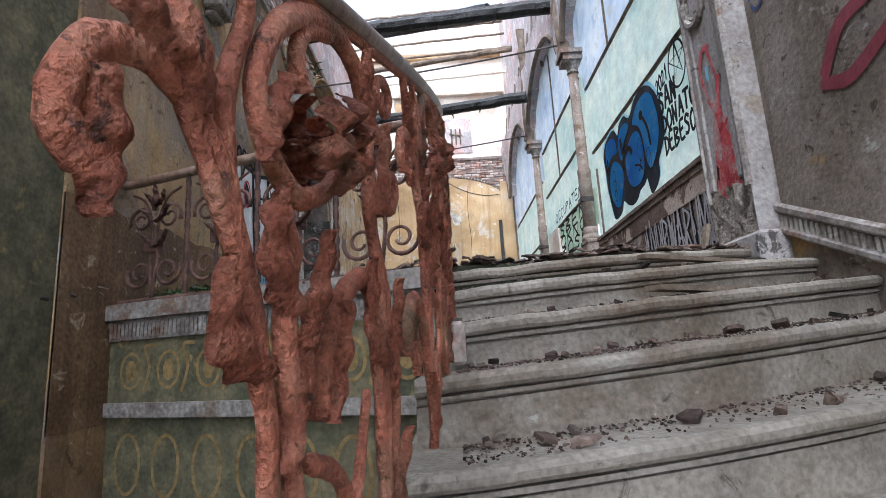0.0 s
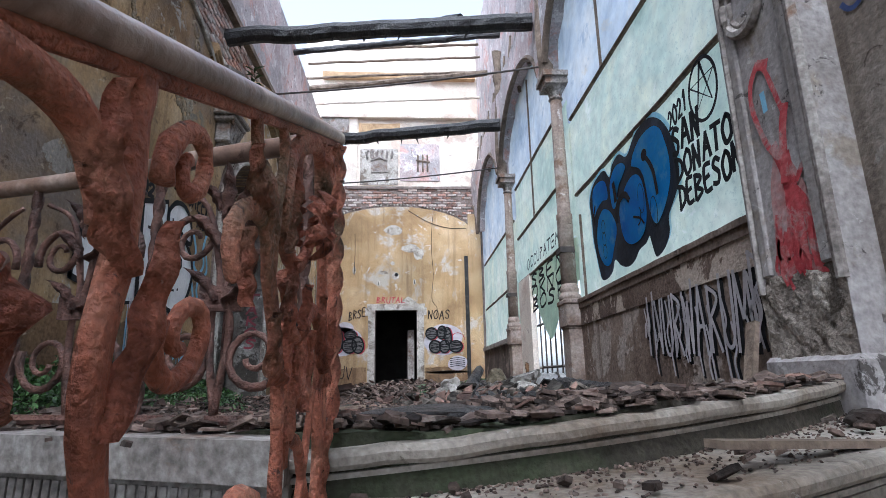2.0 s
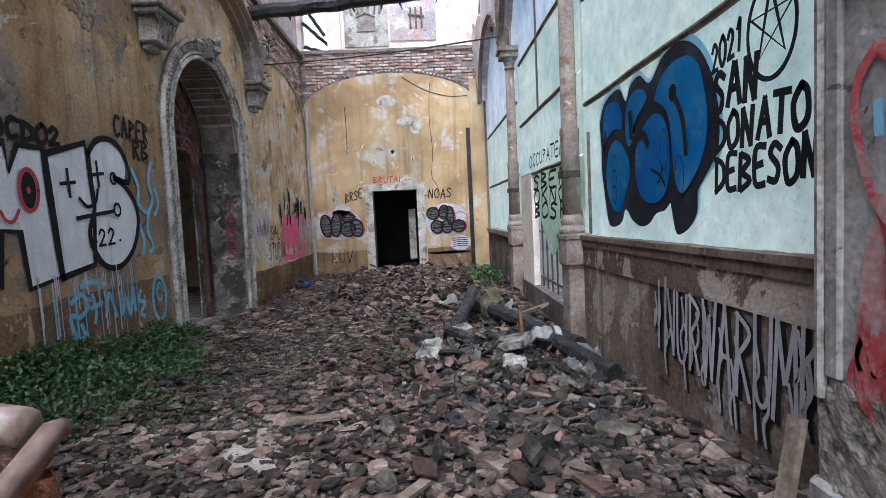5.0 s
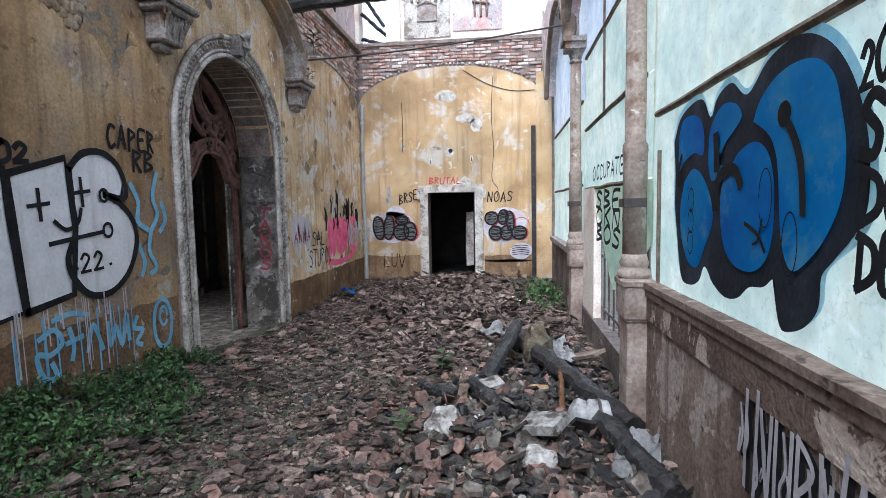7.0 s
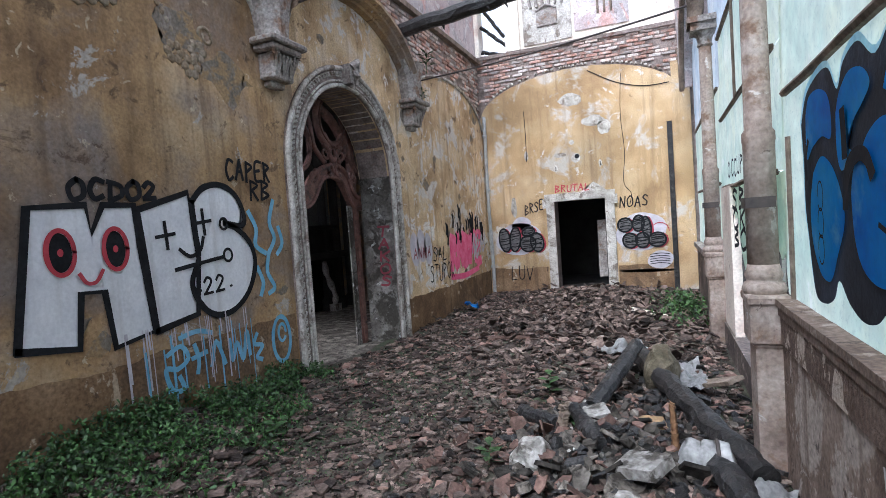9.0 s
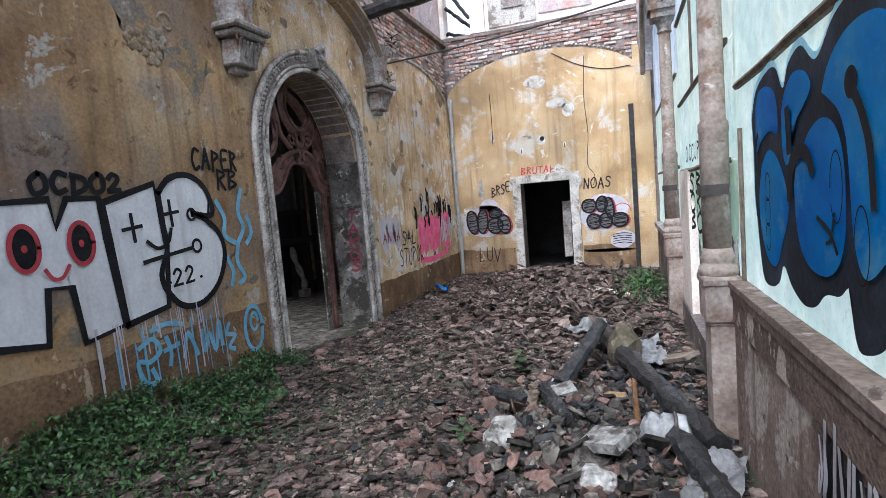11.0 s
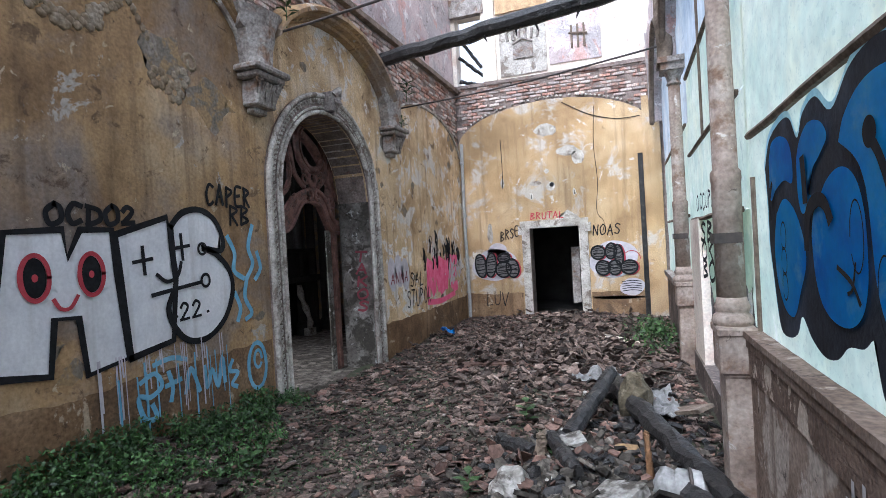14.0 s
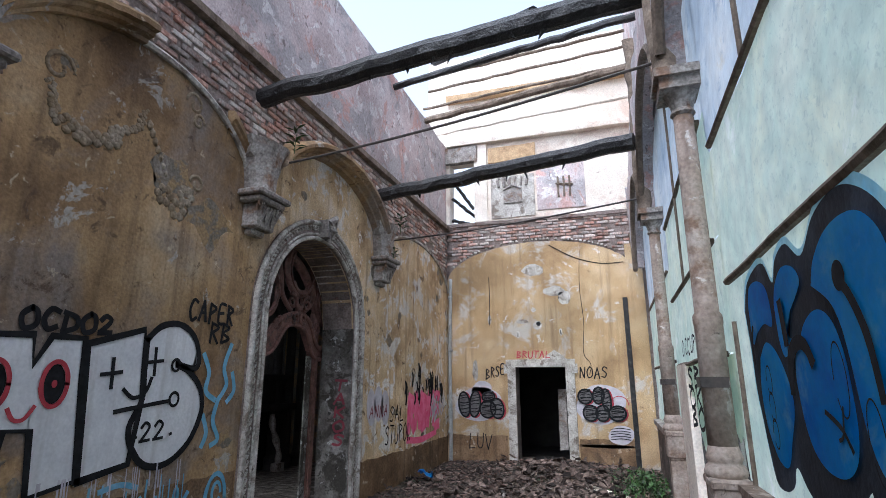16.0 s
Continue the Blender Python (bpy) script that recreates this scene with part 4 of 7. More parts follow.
g = [[bm.verts.new((XR - 0.106 - 0.018 * max(0, noise.noise((y * 9, z * 9, 1))) - 0.008 * noise.noise((y * 30, z * 30, 2)), y, z if i < 14 else z + 0.06 * noise.noise((y * 7, 0, 5)))) for i, z in enumerate(span(0.5, 0.92, 14))] for y in span(1.355, 1.825, 18)]
for i in range(18):
    for k in range(14):
        bm.faces.new((g[i][k], g[i + 1][k], g[i + 1][k + 1], g[i][k + 1]))
part("crumbled_foot", bm, ROUGH_RENDER, pil, "crumbling bare render at the foot")
for y in (1.42, 1.76):
    bm = bmesh.new()
    box(bm, XR - 0.118, XR - 0.095, y - 0.03, y + 0.03, 0.92, 5.2)
    bmesh.ops.bevel(bm, geom=bm.edges[:], offset=0.008, segments=1, affect='EDGES')
    part("frame_strip", bm, GREY_PLASTER, pil)
# sloping string moulding with dentils down the stair wall
string = tagged(thing("dado_moulding", "sloping dentil moulding along the stair wall", "moulding", kind=ST), kind=ST)
SL = 0.43
for nm, dz, r in (("upper_bead", 0.0, 0.03), ("lower_bead", -0.13, 0.024)):
    bm = bmesh.new()
    tube(bm, [(XR + 0.03, y, 0.72 + dz + SL * (y - 1.4)) for y in span(-2.5, 1.4, 10)], r, 7)
    part(nm, bm, TRIM, string)
bm = bmesh.new()
for y in span(-2.0, 1.38, 88):
    z = 0.72 + SL * (y - 1.4)
    box(bm, XR + 0.02, XR + 0.07, y - 0.012, y + 0.012, z - 0.11, z - 0.035)
part("dentils", bm, WHITE_FRAME, string)

# transverse arch over the stair head
bm = bmesh.new()
strip(bm, span(XL, XR - 0.08, 40), arch(0.05, 2.0, 3.3, 1.6), lambda u: 5.2, lambda u, v, d: (u, 1.58 - d, v), -0.24, 0.24)
tagged(part("wall_arch", bm, STAIRWALL), "wide plaster arch over the head of the stairs", "wall", kind=ST)

# ---- corbels and lunette ribs ----


def corbel(y):
    c = thing("corbel", "carved stucco corbel with a broken vault springer", "corbel", "corbels of the fallen vault", at=(XL, y, 3.15))
    bm = bmesh.new()
    for z0, z1, d, w in ((0.0, 0.06, 0.10, 0.10), (0.06, 0.30, 0.17, 0.15), (0.30, 0.36, 0.24, 0.21), (0.36, 0.42, 0.28, 0.25)):
        box(bm, 0, d, -w, w, z0, z1)
    bmesh.ops.bevel(bm, geom=bm.edges[:], offset=0.015, segments=1, affect='EDGES')
    cap = part("capital", bm, TRIM, c)
    bm = bmesh.new()
    for k in (-1, 0, 1):
        for j in range(3):
            a = smooth_line([(0.16, 0.10 * k, 0.08), (0.19, 0.10 * k + 0.025 * (j - 1), 0.18), (0.225, 0.10 * k + 0.05 * (j - 1), 0.27)], 4)
            limb(bm, a, [0.022 * (1 - 0.4 * i / len(a)) for i in range(len(a))], 6, 0.7)
    for k in (-1, 1):
        tube(bm, [(0.21, 0.15 * k + 0.045 * math.cos(t) * (1 - t / 9), 0.28 + 0.045 * math.sin(t) * (1 - t / 9)) for t in span(0, 7, 14)], 0.014, 5)
    part("carved_leaves", bm, TRIM, cap, "carved acanthus leaves")
    bm = bmesh.new()
    n = 8
    rings = []
    for i in range(n + 1):
        t = i / n
        d, w, z = 0.22 + 0.05 * t * t, 0.15 + 0.16 * t * t, 0.42 + 0.52 * t
        rings.append([bm.verts.new(p) for p in ((0, -w, z), (d * 0.6, -w, z), (d, -w * 0.35, z), (d, w * 0.35, z), (d * 0.6, w, z), (0, w, z))])
    for A, B in zip(rings, rings[1:]):
        for k in range(5):
            bm.faces.new((A[k], A[k + 1], B[k + 1], B[k]))
    bm.faces.new(rings[-1])
    for v in bm.verts:
        if v.co.z > 0.8:
            v.co += Vector((1, 1, 1)) * 0.05 * noise.noise(v.co * 7)
    part("springer", bm, TRIM, c, "broken plaster springer")
    return c


for y in (2.82, 5.47, 8.42):
    corbel(y)
ribs = tagged(thing("lunette_moulding", "projecting plaster lunette mouldings, partly fallen", "moulding", kind=ST), kind=ST)
for a, b, dep in ((2.97, 4.0, 0.18), (5.62, 8.30, 0.27), (5.0, 5.36, 0.1)):
    bm = bmesh.new()
    us = span(a, b, 30)
    prof = ((0.0, 0.0), (dep * 0.35, 0.0), (dep * 0.4, 0.03), (dep * 0.7, 0.045), (dep * 0.74, 0.075), (dep, 0.085), (dep, 0.13), (dep * 0.8, 0.17), (0, 0.19))
    rings = [[bm.verts.new(on_left(u, lunette(u) - 0.02 + dz + 0.012 * noise.noise((u * 9, d * 9, 0)), d)) for d, dz in prof] for u in us]
    for A, B in zip(rings, rings[1:]):
        for k in range(len(prof) - 1):
            bm.faces.new((A[k], A[k + 1], B[k + 1], B[k]))
    bm.faces.new(rings[0])
    bm.faces.new(rings[-1])
    part("rib", bm, OCHRE, ribs)
bm = bmesh.new()
tube(bm, [on_left(u, lunette(u) + 0.01, 0.02) for u in span(4.0, 5.40, 30)], 0.03, 6)
tube(bm, [on_left(u, lunette(u) + 0.01, 0.015) for u in span(8.6, 11.95, 50)], 0.025, 6)
part("rib_scar", bm, WHITE_FRAME, ribs, "thin white scar of a fallen rib")
# stucco garland in the near lunette
FADED = mat("faded_stucco_relief", [(0.3, (0.20, 0.145, 0.09)), (0.5, (0.29, 0.225, 0.15)), (0.7, (0.35, 0.30, 0.23))], 5.0, bump=0.5, spots=(0.25, 0.18, 0.10), spot_scale=3.0, spot_at=(0.5, 0.6))
garland = tagged(thing("wall_garland", "faded stucco garland and scrolls on plaster", "relief", kind=ST), kind=ST)
swag = smooth_line([(3.40, 3.66), (3.47, 3.50), (3.60, 3.40), (3.76, 3.41), (3.92, 3.50), (4.05, 3.64), (4.15, 3.81)], 4)
bm = bmesh.new()
for i, q in enumerate(swag):
    fat = 0.030 + 0.042 * math.sin(math.pi * i / (len(swag) - 1))
    for da in (-0.8, 0.0, 0.8):
        bmesh.ops.create_icosphere(bm, subdivisions=1, radius=fat * 0.62, matrix=Matrix.Translation(on_left(q.x + fat * 0.7 * math.sin(da + i), q.y + fat * 0.7 * math.sin(da), 0.0)) @ Matrix.Diagonal((0.32, 1, 0.9, 1)))
part("swag", bm, FADED, garland, "hanging swag of stucco leaves", smooth=True)
bm = bmesh.new()
for i in range(7):
    bmesh.ops.create_icosphere(bm, subdivisions=1, radius=0.05 - 0.003 * i, matrix=Matrix.Translation(on_left(4.18 + 0.035 * i, 3.72 - 0.055 * i, 0.0)) @ Matrix.Diagonal((0.28, 0.7, 1, 1)))
part("drop", bm, FADED, garland, "stucco drop of leaves", smooth=True)
for cu, cv, r, sg in ((3.44, 3.78, 0.11, 1), (4.60, 4.12, 0.10, -1), (4.66, 3.98, 0.07, 1), (4.72, 3.42, 0.08, -1)):
    bm = bmesh.new()
    tube(bm, [on_left(cu + sg * r * math.cos(t) * (1 - t / 10), cv + 1.1 * r * math.sin(t) * (1 - t / 10), -0.006) for t in span(0, 7.0, 24)], 0.018, 6)
    part("scroll", bm, FADED, garland, "stucco scroll", smooth=True)
flowers = bmesh.new()
for cu, cv in ((4.40, 3.22), (4.55, 3.14), (4.62, 3.28)):
    for k in range(6):
        a = k * 1.05
        bmesh.ops.create_icosphere(flowers, subdivisions=1, radius=0.045, matrix=Matrix.Translation(on_left(cu + 0.06 * math.cos(a), cv + 0.06 * math.sin(a), 0.0)) @ Matrix.Diagonal((0.2, 1, 1, 1)))
part("flowers", flowers, FADED, garland, "broken stucco flowers", smooth=True)

# ---- other timbers, rods, pipes ----
timber("thin_roof_beam", (XL - 0.2, 9.05, 6.86), (XR + 0.1, 8.5, 6.98), 0.06, CHAR, "thin charred roof beam", G)
timber("thin_roof_beam", (XL - 0.2, 10.7, 7.02), (XR + 0.1, 10.2, 7.2), 0.07, OLDWOOD, "thin grey roof beam", G)
timber("thin_roof_beam", (XL - 0.2, 6.75, 7.02), (XR + 0.1, 5.6, 7.05), 0.08, CHAR, "thick charred upper roof beam", G)
timber("fallen_rafter", (-0.9, 8.2, 6.6), (1.0, 5.25, 4.86), 0.05, CHAR, "charred rafter fallen across a beam", G)
for i, (y, z, r, m) in enumerate(((11.2, 7.6, 0.03, OLDWOOD), (11.5, 8.2, 0.03, OLDWOOD), (11.7, 8.7, 0.035, OLDWOOD), (11.4, 9.0, 0.03, OLDWOOD), (11.8, 7.25, 0.04, PALE))):
    timber("roof_batten", (XL - 0.3, y, z), (XR + 0.2, y - 0.25, z + 0.12), r, m, "weathered roof batten against the sky", "roof battens")
G2 = "iron tie rods"
for a, b in (((XL, 5.7, 3.98), (XR - 0.15, 4.95, 4.0)), ((XL, 8.86, 3.97), (XR - 0.15, 8.0, 4.0))):
    bm = bmesh.new()
    va, vb = Vector(a), Vector(b)
    tube(bm, [va.lerp(vb, t) - Vector((0, 0, 0.05 * math.sin(math.pi * t))) for t in span(0, 1, 14)], 0.012, 6)
    tagged(part("tie_rod", bm, DARKMETAL), "thin rusty iron tie rod across the hall", "tie rod", G2)
pipe = thing("drain_pipe", "grey zinc drain pipe in the wall corner", "pipe", at=(XL + 0.07, YE - 0.07, 0))
bm = bmesh.new()
tube(bm, [(0.01 * math.sin(z * 2), 0, z) for z in span(0.05, 3.9, 20)], 0.035, 10)
tube_part = part("pipe", bm, PIPE, pipe, smooth=True)
for z in (0.8, 2.4, 3.5):
    bm = bmesh.new()
    lathe(bm, [(0.04, z - 0.03), (0.05, z - 0.02), (0.05, z + 0.02), (0.04, z + 0.03)], (0, 0, 0), 10)
    part("bracket", bm, PIPE, tube_part)
bm = bmesh.new()
strip(bm, span(1.66, 1.75, 2), lambda u: 0.0, lambda u: 3.35, on_end, -0.01, 0.02)
for v in bm.verts:
    v.co.x += 0.02 * noise.noise((0, v.co.z * 2, 0))
tagged(part("soot_channel", bm, CHAR), "black burnt channel in the end wall", "chase", kind=ST)
bm = bmesh.new()
strip(bm, span(1.76, XR, 4), lambda u: -0.1, lambda u: 4.4, on_end, 0.0, 0.06)
part("corner_post", bm, OCHRE_END, end, "pale corner post")

# upper end wall: window reveal, pilaster strips, crest panel, ledges
upper = tagged(thing("wall_upper_end", "upper end wall with window, plaster panels and ledges", "wall", kind=ST), kind=ST)
YU = YE + 0.08
for nm, x0, x1, z0, z1, d, m in (("window_post", -1.27, -0.98, 5.15, 7.0, 0.06, PALE), ("crest_panel", -0.9, 0.05, 5.2, 6.15, 0.025, WHITE_FRAME), ("panel", 0.1, 1.1, 5.3, 6.3, 0.02, PINK), ("ledge", -1.9, XR, 6.98, 7.1, 0.14, PALE), ("ledge", -1.9, XR, 8.1, 8.25, 0.16, WARMWOOD), ("lintel", -1.95, -1.2, 6.58, 6.95, 0.1, TRIM), ("timber_lintel", -0.95, 0.1, 6.5, 6.85, 0.05, WARMWOOD), ("brick_ledge", -1.9, XR, 5.06, 5.13, 0.1, MORTAR)):
    bm = bmesh.new()
    us = span(x0, x1, 14)
    strip(bm, us, lambda u: z0 + 0.012 * noise.noise((u * 6, z0, 0)), lambda u: z1 + 0.02 * noise.noise((u * 6, z1, 1)), lambda u, v, d: (u, YU - d, v), -0.05, d)
    part(nm, bm, m, upper)
bm = bmesh.new()
box(bm, -0.62, -0.22, YU - 0.05, YU - 0.03, 5.52, 5.82)
for k in range(6):
    tube(bm, [(-0.72 + 0.12 * k, YU - 0.04, 5.9), (-0.75 + 0.13 * k, YU - 0.05, 6.05), (-0.7 + 0.12 * k, YU - 0.04, 6.1)], 0.03, 5)
tube(bm, [(-0.62, YU - 0.05, 5.82), (-0.42, YU - 0.06, 5.92), (-0.22, YU - 0.05, 5.82)], 0.02, 6)
part("crest", bm, TRIM, upper, "worn stucco crest")
bm = bmesh.new()
for dx in (0, 0.12, 0.24):
    tube(bm, [(0.55 + dx, YU - 0.03, 5.55), (0.55 + dx, YU - 0.04, 6.0)], 0.022, 5)
tube(bm, [(0.5, YU - 0.03, 5.85), (0.85, YU - 0.04, 5.8)], 0.022, 5)
part("broken_niche", bm, OLDWOOD, upper)
for a, b in (((-1.8, YU, 5.25), (-1.3, YU + 0.2, 5.15)), ((-1.82, YU + 0.1, 5.8), (-1.3, YU + 0.3, 5.35)), ((-1.8, YU + 0.25, 6.2), (-1.4, YU + 0.4, 5.6))):
    timber("fallen_lath", a, b, 0.04, CHAR, "charred lath fallen in the upper window", "fallen laths")

# ---- iron stair railing ----


def rail_z(y):
    run = 0.968 - y
    return 1.190 - 0.41 * run + 0.02 * run * run


RAIL_H = 0.90


def on_rail(s, h, d):
    """s: along the plan (its y), h: height over the string, d: to the walker's side."""
    return (rail_x(s) + 0.5 * d, s, rail_z(s) - RAIL_H + h)


def on_gallery(s, h, d):
    """The landing balustrade: s from the newel towards the left wall."""
    return (0.12 - s, 1.0 + 0.36 * s - d, 0.37 + h)


def curl(c, r, a0, turns, n=18, shrink=0.75):
    return [(c[0] + r * (1 - shrink * i / n) * math.cos(a0 + turns * 2 * math.pi * i / n), c[1] + r * (1 - shrink * i / n) * math.sin(a0 + turns * 2 * math.pi * i / n)) for i in range(n + 1)]


def iron(parent, name, place, pts, r0, r1, flat=0.7, side=(1, 0, 0), curve=True, wob=0.25, label=""):
    p = smooth_line([Vector((a[0], a[1])) for a in pts], 5) if curve else [Vector((a[0], a[1])) for a in pts]
    n = len(p)
    bm = bmesh.new()
    limb(bm, [place(q.x, q.y, 0.012 * noise.noise((q.x * 9, q.y * 9, 1))) for q in p], [(r0 + (r1 - r0) * i / (n - 1)) * (1 + wob * noise.noise((i * 0.8, p[0].x * 7, p[0].y * 5))) for i in range(n)], 8, flat, side)
    return part(name, bm, RUST, parent, label, smooth=True)


def leaf_iron(parent, place, base, tip, w, side=(1, 0, 0), bend=0.0):
    """A cast acanthus leaf: a lobed blade with a mid rib and a curled tip."""
    b, t = Vector(base), Vector(tip)
    d = t - b
    nrm = Vector((-d.y, d.x)).normalized()
    bm = bmesh.new()
    n = 26
    rows = []
    for i in range(n + 1):
        k = i / n
        c = b + d * k + nrm * bend * math.sin(math.pi * k)
        half = 0.85 * w * math.sin(math.pi * min(1, 0.12 + 0.86 * k)) ** 0.8 * (1 + 0.14 * math.cos(k * 8 * math.pi))
        out = 0.024 + 0.04 * max(0, k - 0.7) + 0.006 * math.sin(k * 6 * math.pi)
        rows.append([bm.verts.new(place(*(c + nrm * half * e), out + 0.02 * (1 - e * e) - 0.012 * abs(e))) for e in (-1, -0.7, -0.35, 0, 0.35, 0.7, 1)])
    for A, B in zip(rows, rows[1:]):
        for k in range(6):
            bm.faces.new((A[k], A[k + 1], B[k + 1], B[k]))
    bmesh.ops.solidify(bm, geom=bm.faces[:], thickness=0.012)
    return part("leaf", bm, RUST, parent, smooth=True)


def rosette(parent, place, c, r, side):
    """A bulky cast flower with petals on both faces and a boss."""
    bm = bmesh.new()
    bmesh.ops.create_icosphere(bm, subdivisions=2, radius=r * 0.22, matrix=Matrix.Translation(place(c[0], c[1], 0.05)))
    flower = part("rosette", bm, RUST, parent, "cast iron rosette", smooth=True)
    for face in (1, -1):
        for k in range(6):
            a = 2 * math.pi * k / 6 + 0.3 + (0.2 if face < 0 else 0)
            bm = bmesh.new()
            m = []
            for i in range(9):
                for j in range(7):
                    q, e = i / 8, (j - 3) / 3
                    rr = r * (0.15 + 0.85 * q)
                    wid = 0.62 * math.sin(math.pi * min(1, 0.25 + 0.62 * q)) * (1 + 0.18 * math.cos(q * 12))
                    aa = a + e * wid
                    out = 0.016 + 0.085 * math.sin(q * 2.9) * (1 - 0.45 * e * e) + 0.012 * math.cos(e * 6) + 0.012 * noise.noise((k * 3, q * 4, e * 3))
                    m.append(bm.verts.new(place(c[0] + rr * math.cos(aa), c[1] + rr * math.sin(aa), face * out)))
            for i in range(8):
                for j in range(6):
                    bm.faces.new((m[i * 7 + j], m[i * 7 + j + 1], m[i * 7 + j + 8], m[i * 7 + j + 7]))
            bmesh.ops.solidify(bm, geom=bm.faces[:], thickness=0.008)
            part("petal", bm, RUST, flower, smooth=True)
    return flower


def twist(parent, name, place, s, h0, h1, r, side=(1, 0, 0)):
    bm = bmesh.new()
    n, rings = 40, []
    for i in range(n + 1):
        h = h0 + (h1 - h0) * i / n
        a0 = i * 0.45
        base = Vector(place(s, h, 0))
        rings.append([bm.verts.new(base + Vector((math.cos(a0 + t), math.sin(a0 + t), 0)) * r * (1.25 if k % 2 else 0.8)) for k, t in enumerate([math.pi * k / 4 for k in range(8)])])
    for A, B in zip(rings, rings[1:]):
        for k in range(8):
            bm.faces.new((A[k], A[(k + 1) % 8], B[(k + 1) % 8], B[k]))
    return part(name, bm, RUST, parent, "twisted iron upright", smooth=True)


railing = thing("stair_railing", "rusted ornate cast-iron stair railing with a worn rounded handrail", "railing", at=(0, 0, 0))
bm = bmesh.new()
line = [on_rail(y, RAIL_H + 0.0, 0) for y in span(-2.6, 0.97, 40)]
limb(bm, line + [(rail_x(0.97), 0.99, rail_z(0.97) - 0.003)], [0.018] * 41 + [0.016], 12, 0.95)
part("handrail", bm, RAILWOOD, railing, "worn reddish-brown rounded handrail", smooth=True)
bm = bmesh.new()
limb(bm, [on_rail(y, RAIL_H - 0.024, 0) for y in span(-2.6, 0.96, 40)], [0.009] * 41, 6, 0.9)
part("flat_bar", bm, RUST, railing)
twist(railing, "newel_bar", on_rail, 0.93, 0.0, RAIL_H - 0.03, 0.022)
PAN = 0.74
for k in range(5):
    c = 0.55 - PAN * k
    P, sd = on_rail, (1, 0, 0)
    f = lambda a, b: (c + a, b)
    line = lambda pts: [f(a, b) for a, b in pts]
    # main stem from the string up to the rail, and its slender companion
    iron(railing, "stem", P, line([(0.20, 0.0), (0.215, 0.2), (0.205, 0.42), (0.165, 0.62), (0.18, 0.76), (0.185, 0.87)]), 0.021, 0.015, 0.6, sd)
    iron(railing, "stem", P, line([(0.21, 0.03), (0.27, 0.22), (0.245, 0.4), (0.205, 0.5)]), 0.014, 0.010, 0.7, sd)
    # big ring rolling inwards to the rosette
    roll = [(c + (0.158 - 0.0 * t) * math.cos(t) * q, 0.735 + 0.128 * math.sin(t) * q) for t, q in [(0.05 + 5.5 * i / 34, 1.0 if i < 26 else 1.0 - 0.06 * (i - 26)) for i in range(35)]]
    iron(railing, "scroll_ring", P, roll, 0.018, 0.013, 0.8, sd, curve=False, wob=0.12)
    iron(railing, "inner_loop", P, line([(0.02, 0.85), (-0.05, 0.835), (-0.075, 0.79), (-0.06, 0.75)]), 0.012, 0.014, 0.8, sd)
    rosette(railing, P, (c, 0.69), 0.070, sd)
    # rear stem leaning away, with its bud
    iron(railing, "stem", P, line([(-0.13, 0.0), (-0.12, 0.26), (-0.155, 0.5), (-0.22, 0.66), (-0.27, 0.76), (-0.30, 0.87)]), 0.019, 0.014, 0.6, sd)
    iron(railing, "stem", P, line([(-0.14, 0.42), (-0.185, 0.6), (-0.20, 0.72), (-0.175, 0.82), (-0.19, 0.87)]), 0.014, 0.011, 0.7, sd)
    bm = bmesh.new()
    limb(bm, [P(c - 0.235 - 0.045 * i / 12, 0.70 + 0.11 * i / 12, 0.008) for i in range(13)], [0.009 + 0.015 * math.sin(math.pi * i / 12) * (1 + 0.15 * math.cos(i * 2.2)) for i in range(13)], 9, 0.8)
    part("bud", bm, RUST, railing, "cast iron bud", smooth=True)
    # curling branches
    iron(railing, "branch", P, line([(-0.17, 0.56), (-0.22, 0.68), (-0.28, 0.735), (-0.335, 0.735), (-0.355, 0.69), (-0.335, 0.655)]), 0.014, 0.016, 0.7, sd)
    iron(railing, "branch", P, line([(0.20, 0.18), (0.185, 0.38), (0.13, 0.485), (0.05, 0.485), (0.0, 0.43), (-0.02, 0.36)]), 0.015, 0.019, 0.7, sd)
    iron(railing, "branch", P, line([(-0.12, 0.14), (-0.20, 0.30), (-0.29, 0.375), (-0.36, 0.35), (-0.37, 0.29)]), 0.018, 0.020, 0.7, sd)
    iron(railing, "branch", P, line([(0.19, 0.03), (0.09, 0.16), (0.03, 0.27), (-0.05, 0.33)]), 0.016, 0.012, 0.7, sd)
    iron(railing, "branch", P, line([(-0.11, 0.03), (-0.02, 0.12), (0.08, 0.22), (0.13, 0.33)]), 0.014, 0.010, 0.7, sd)
    iron(railing, "branch", P, line([(-0.08, 0.30), (-0.10, 0.45), (-0.095, 0.56), (-0.13, 0.615)]), 0.015, 0.020, 0.7, sd)
    iron(railing, "scroll", P, curl((c - 0.03, 0.13), 0.06, -0.5, -1.3), 0.013, 0.008, 0.8, sd, curve=False)
    iron(railing, "scroll", P, curl((c + 0.29, 0.62), 0.05, 2.6, 1.3), 0.013, 0.008, 0.8, sd, curve=False)
    iron(railing, "scroll", P, curl((c + 0.27, 0.79), 0.05, 3.4, -1.2), 0.013, 0.008, 0.8, sd, curve=False)
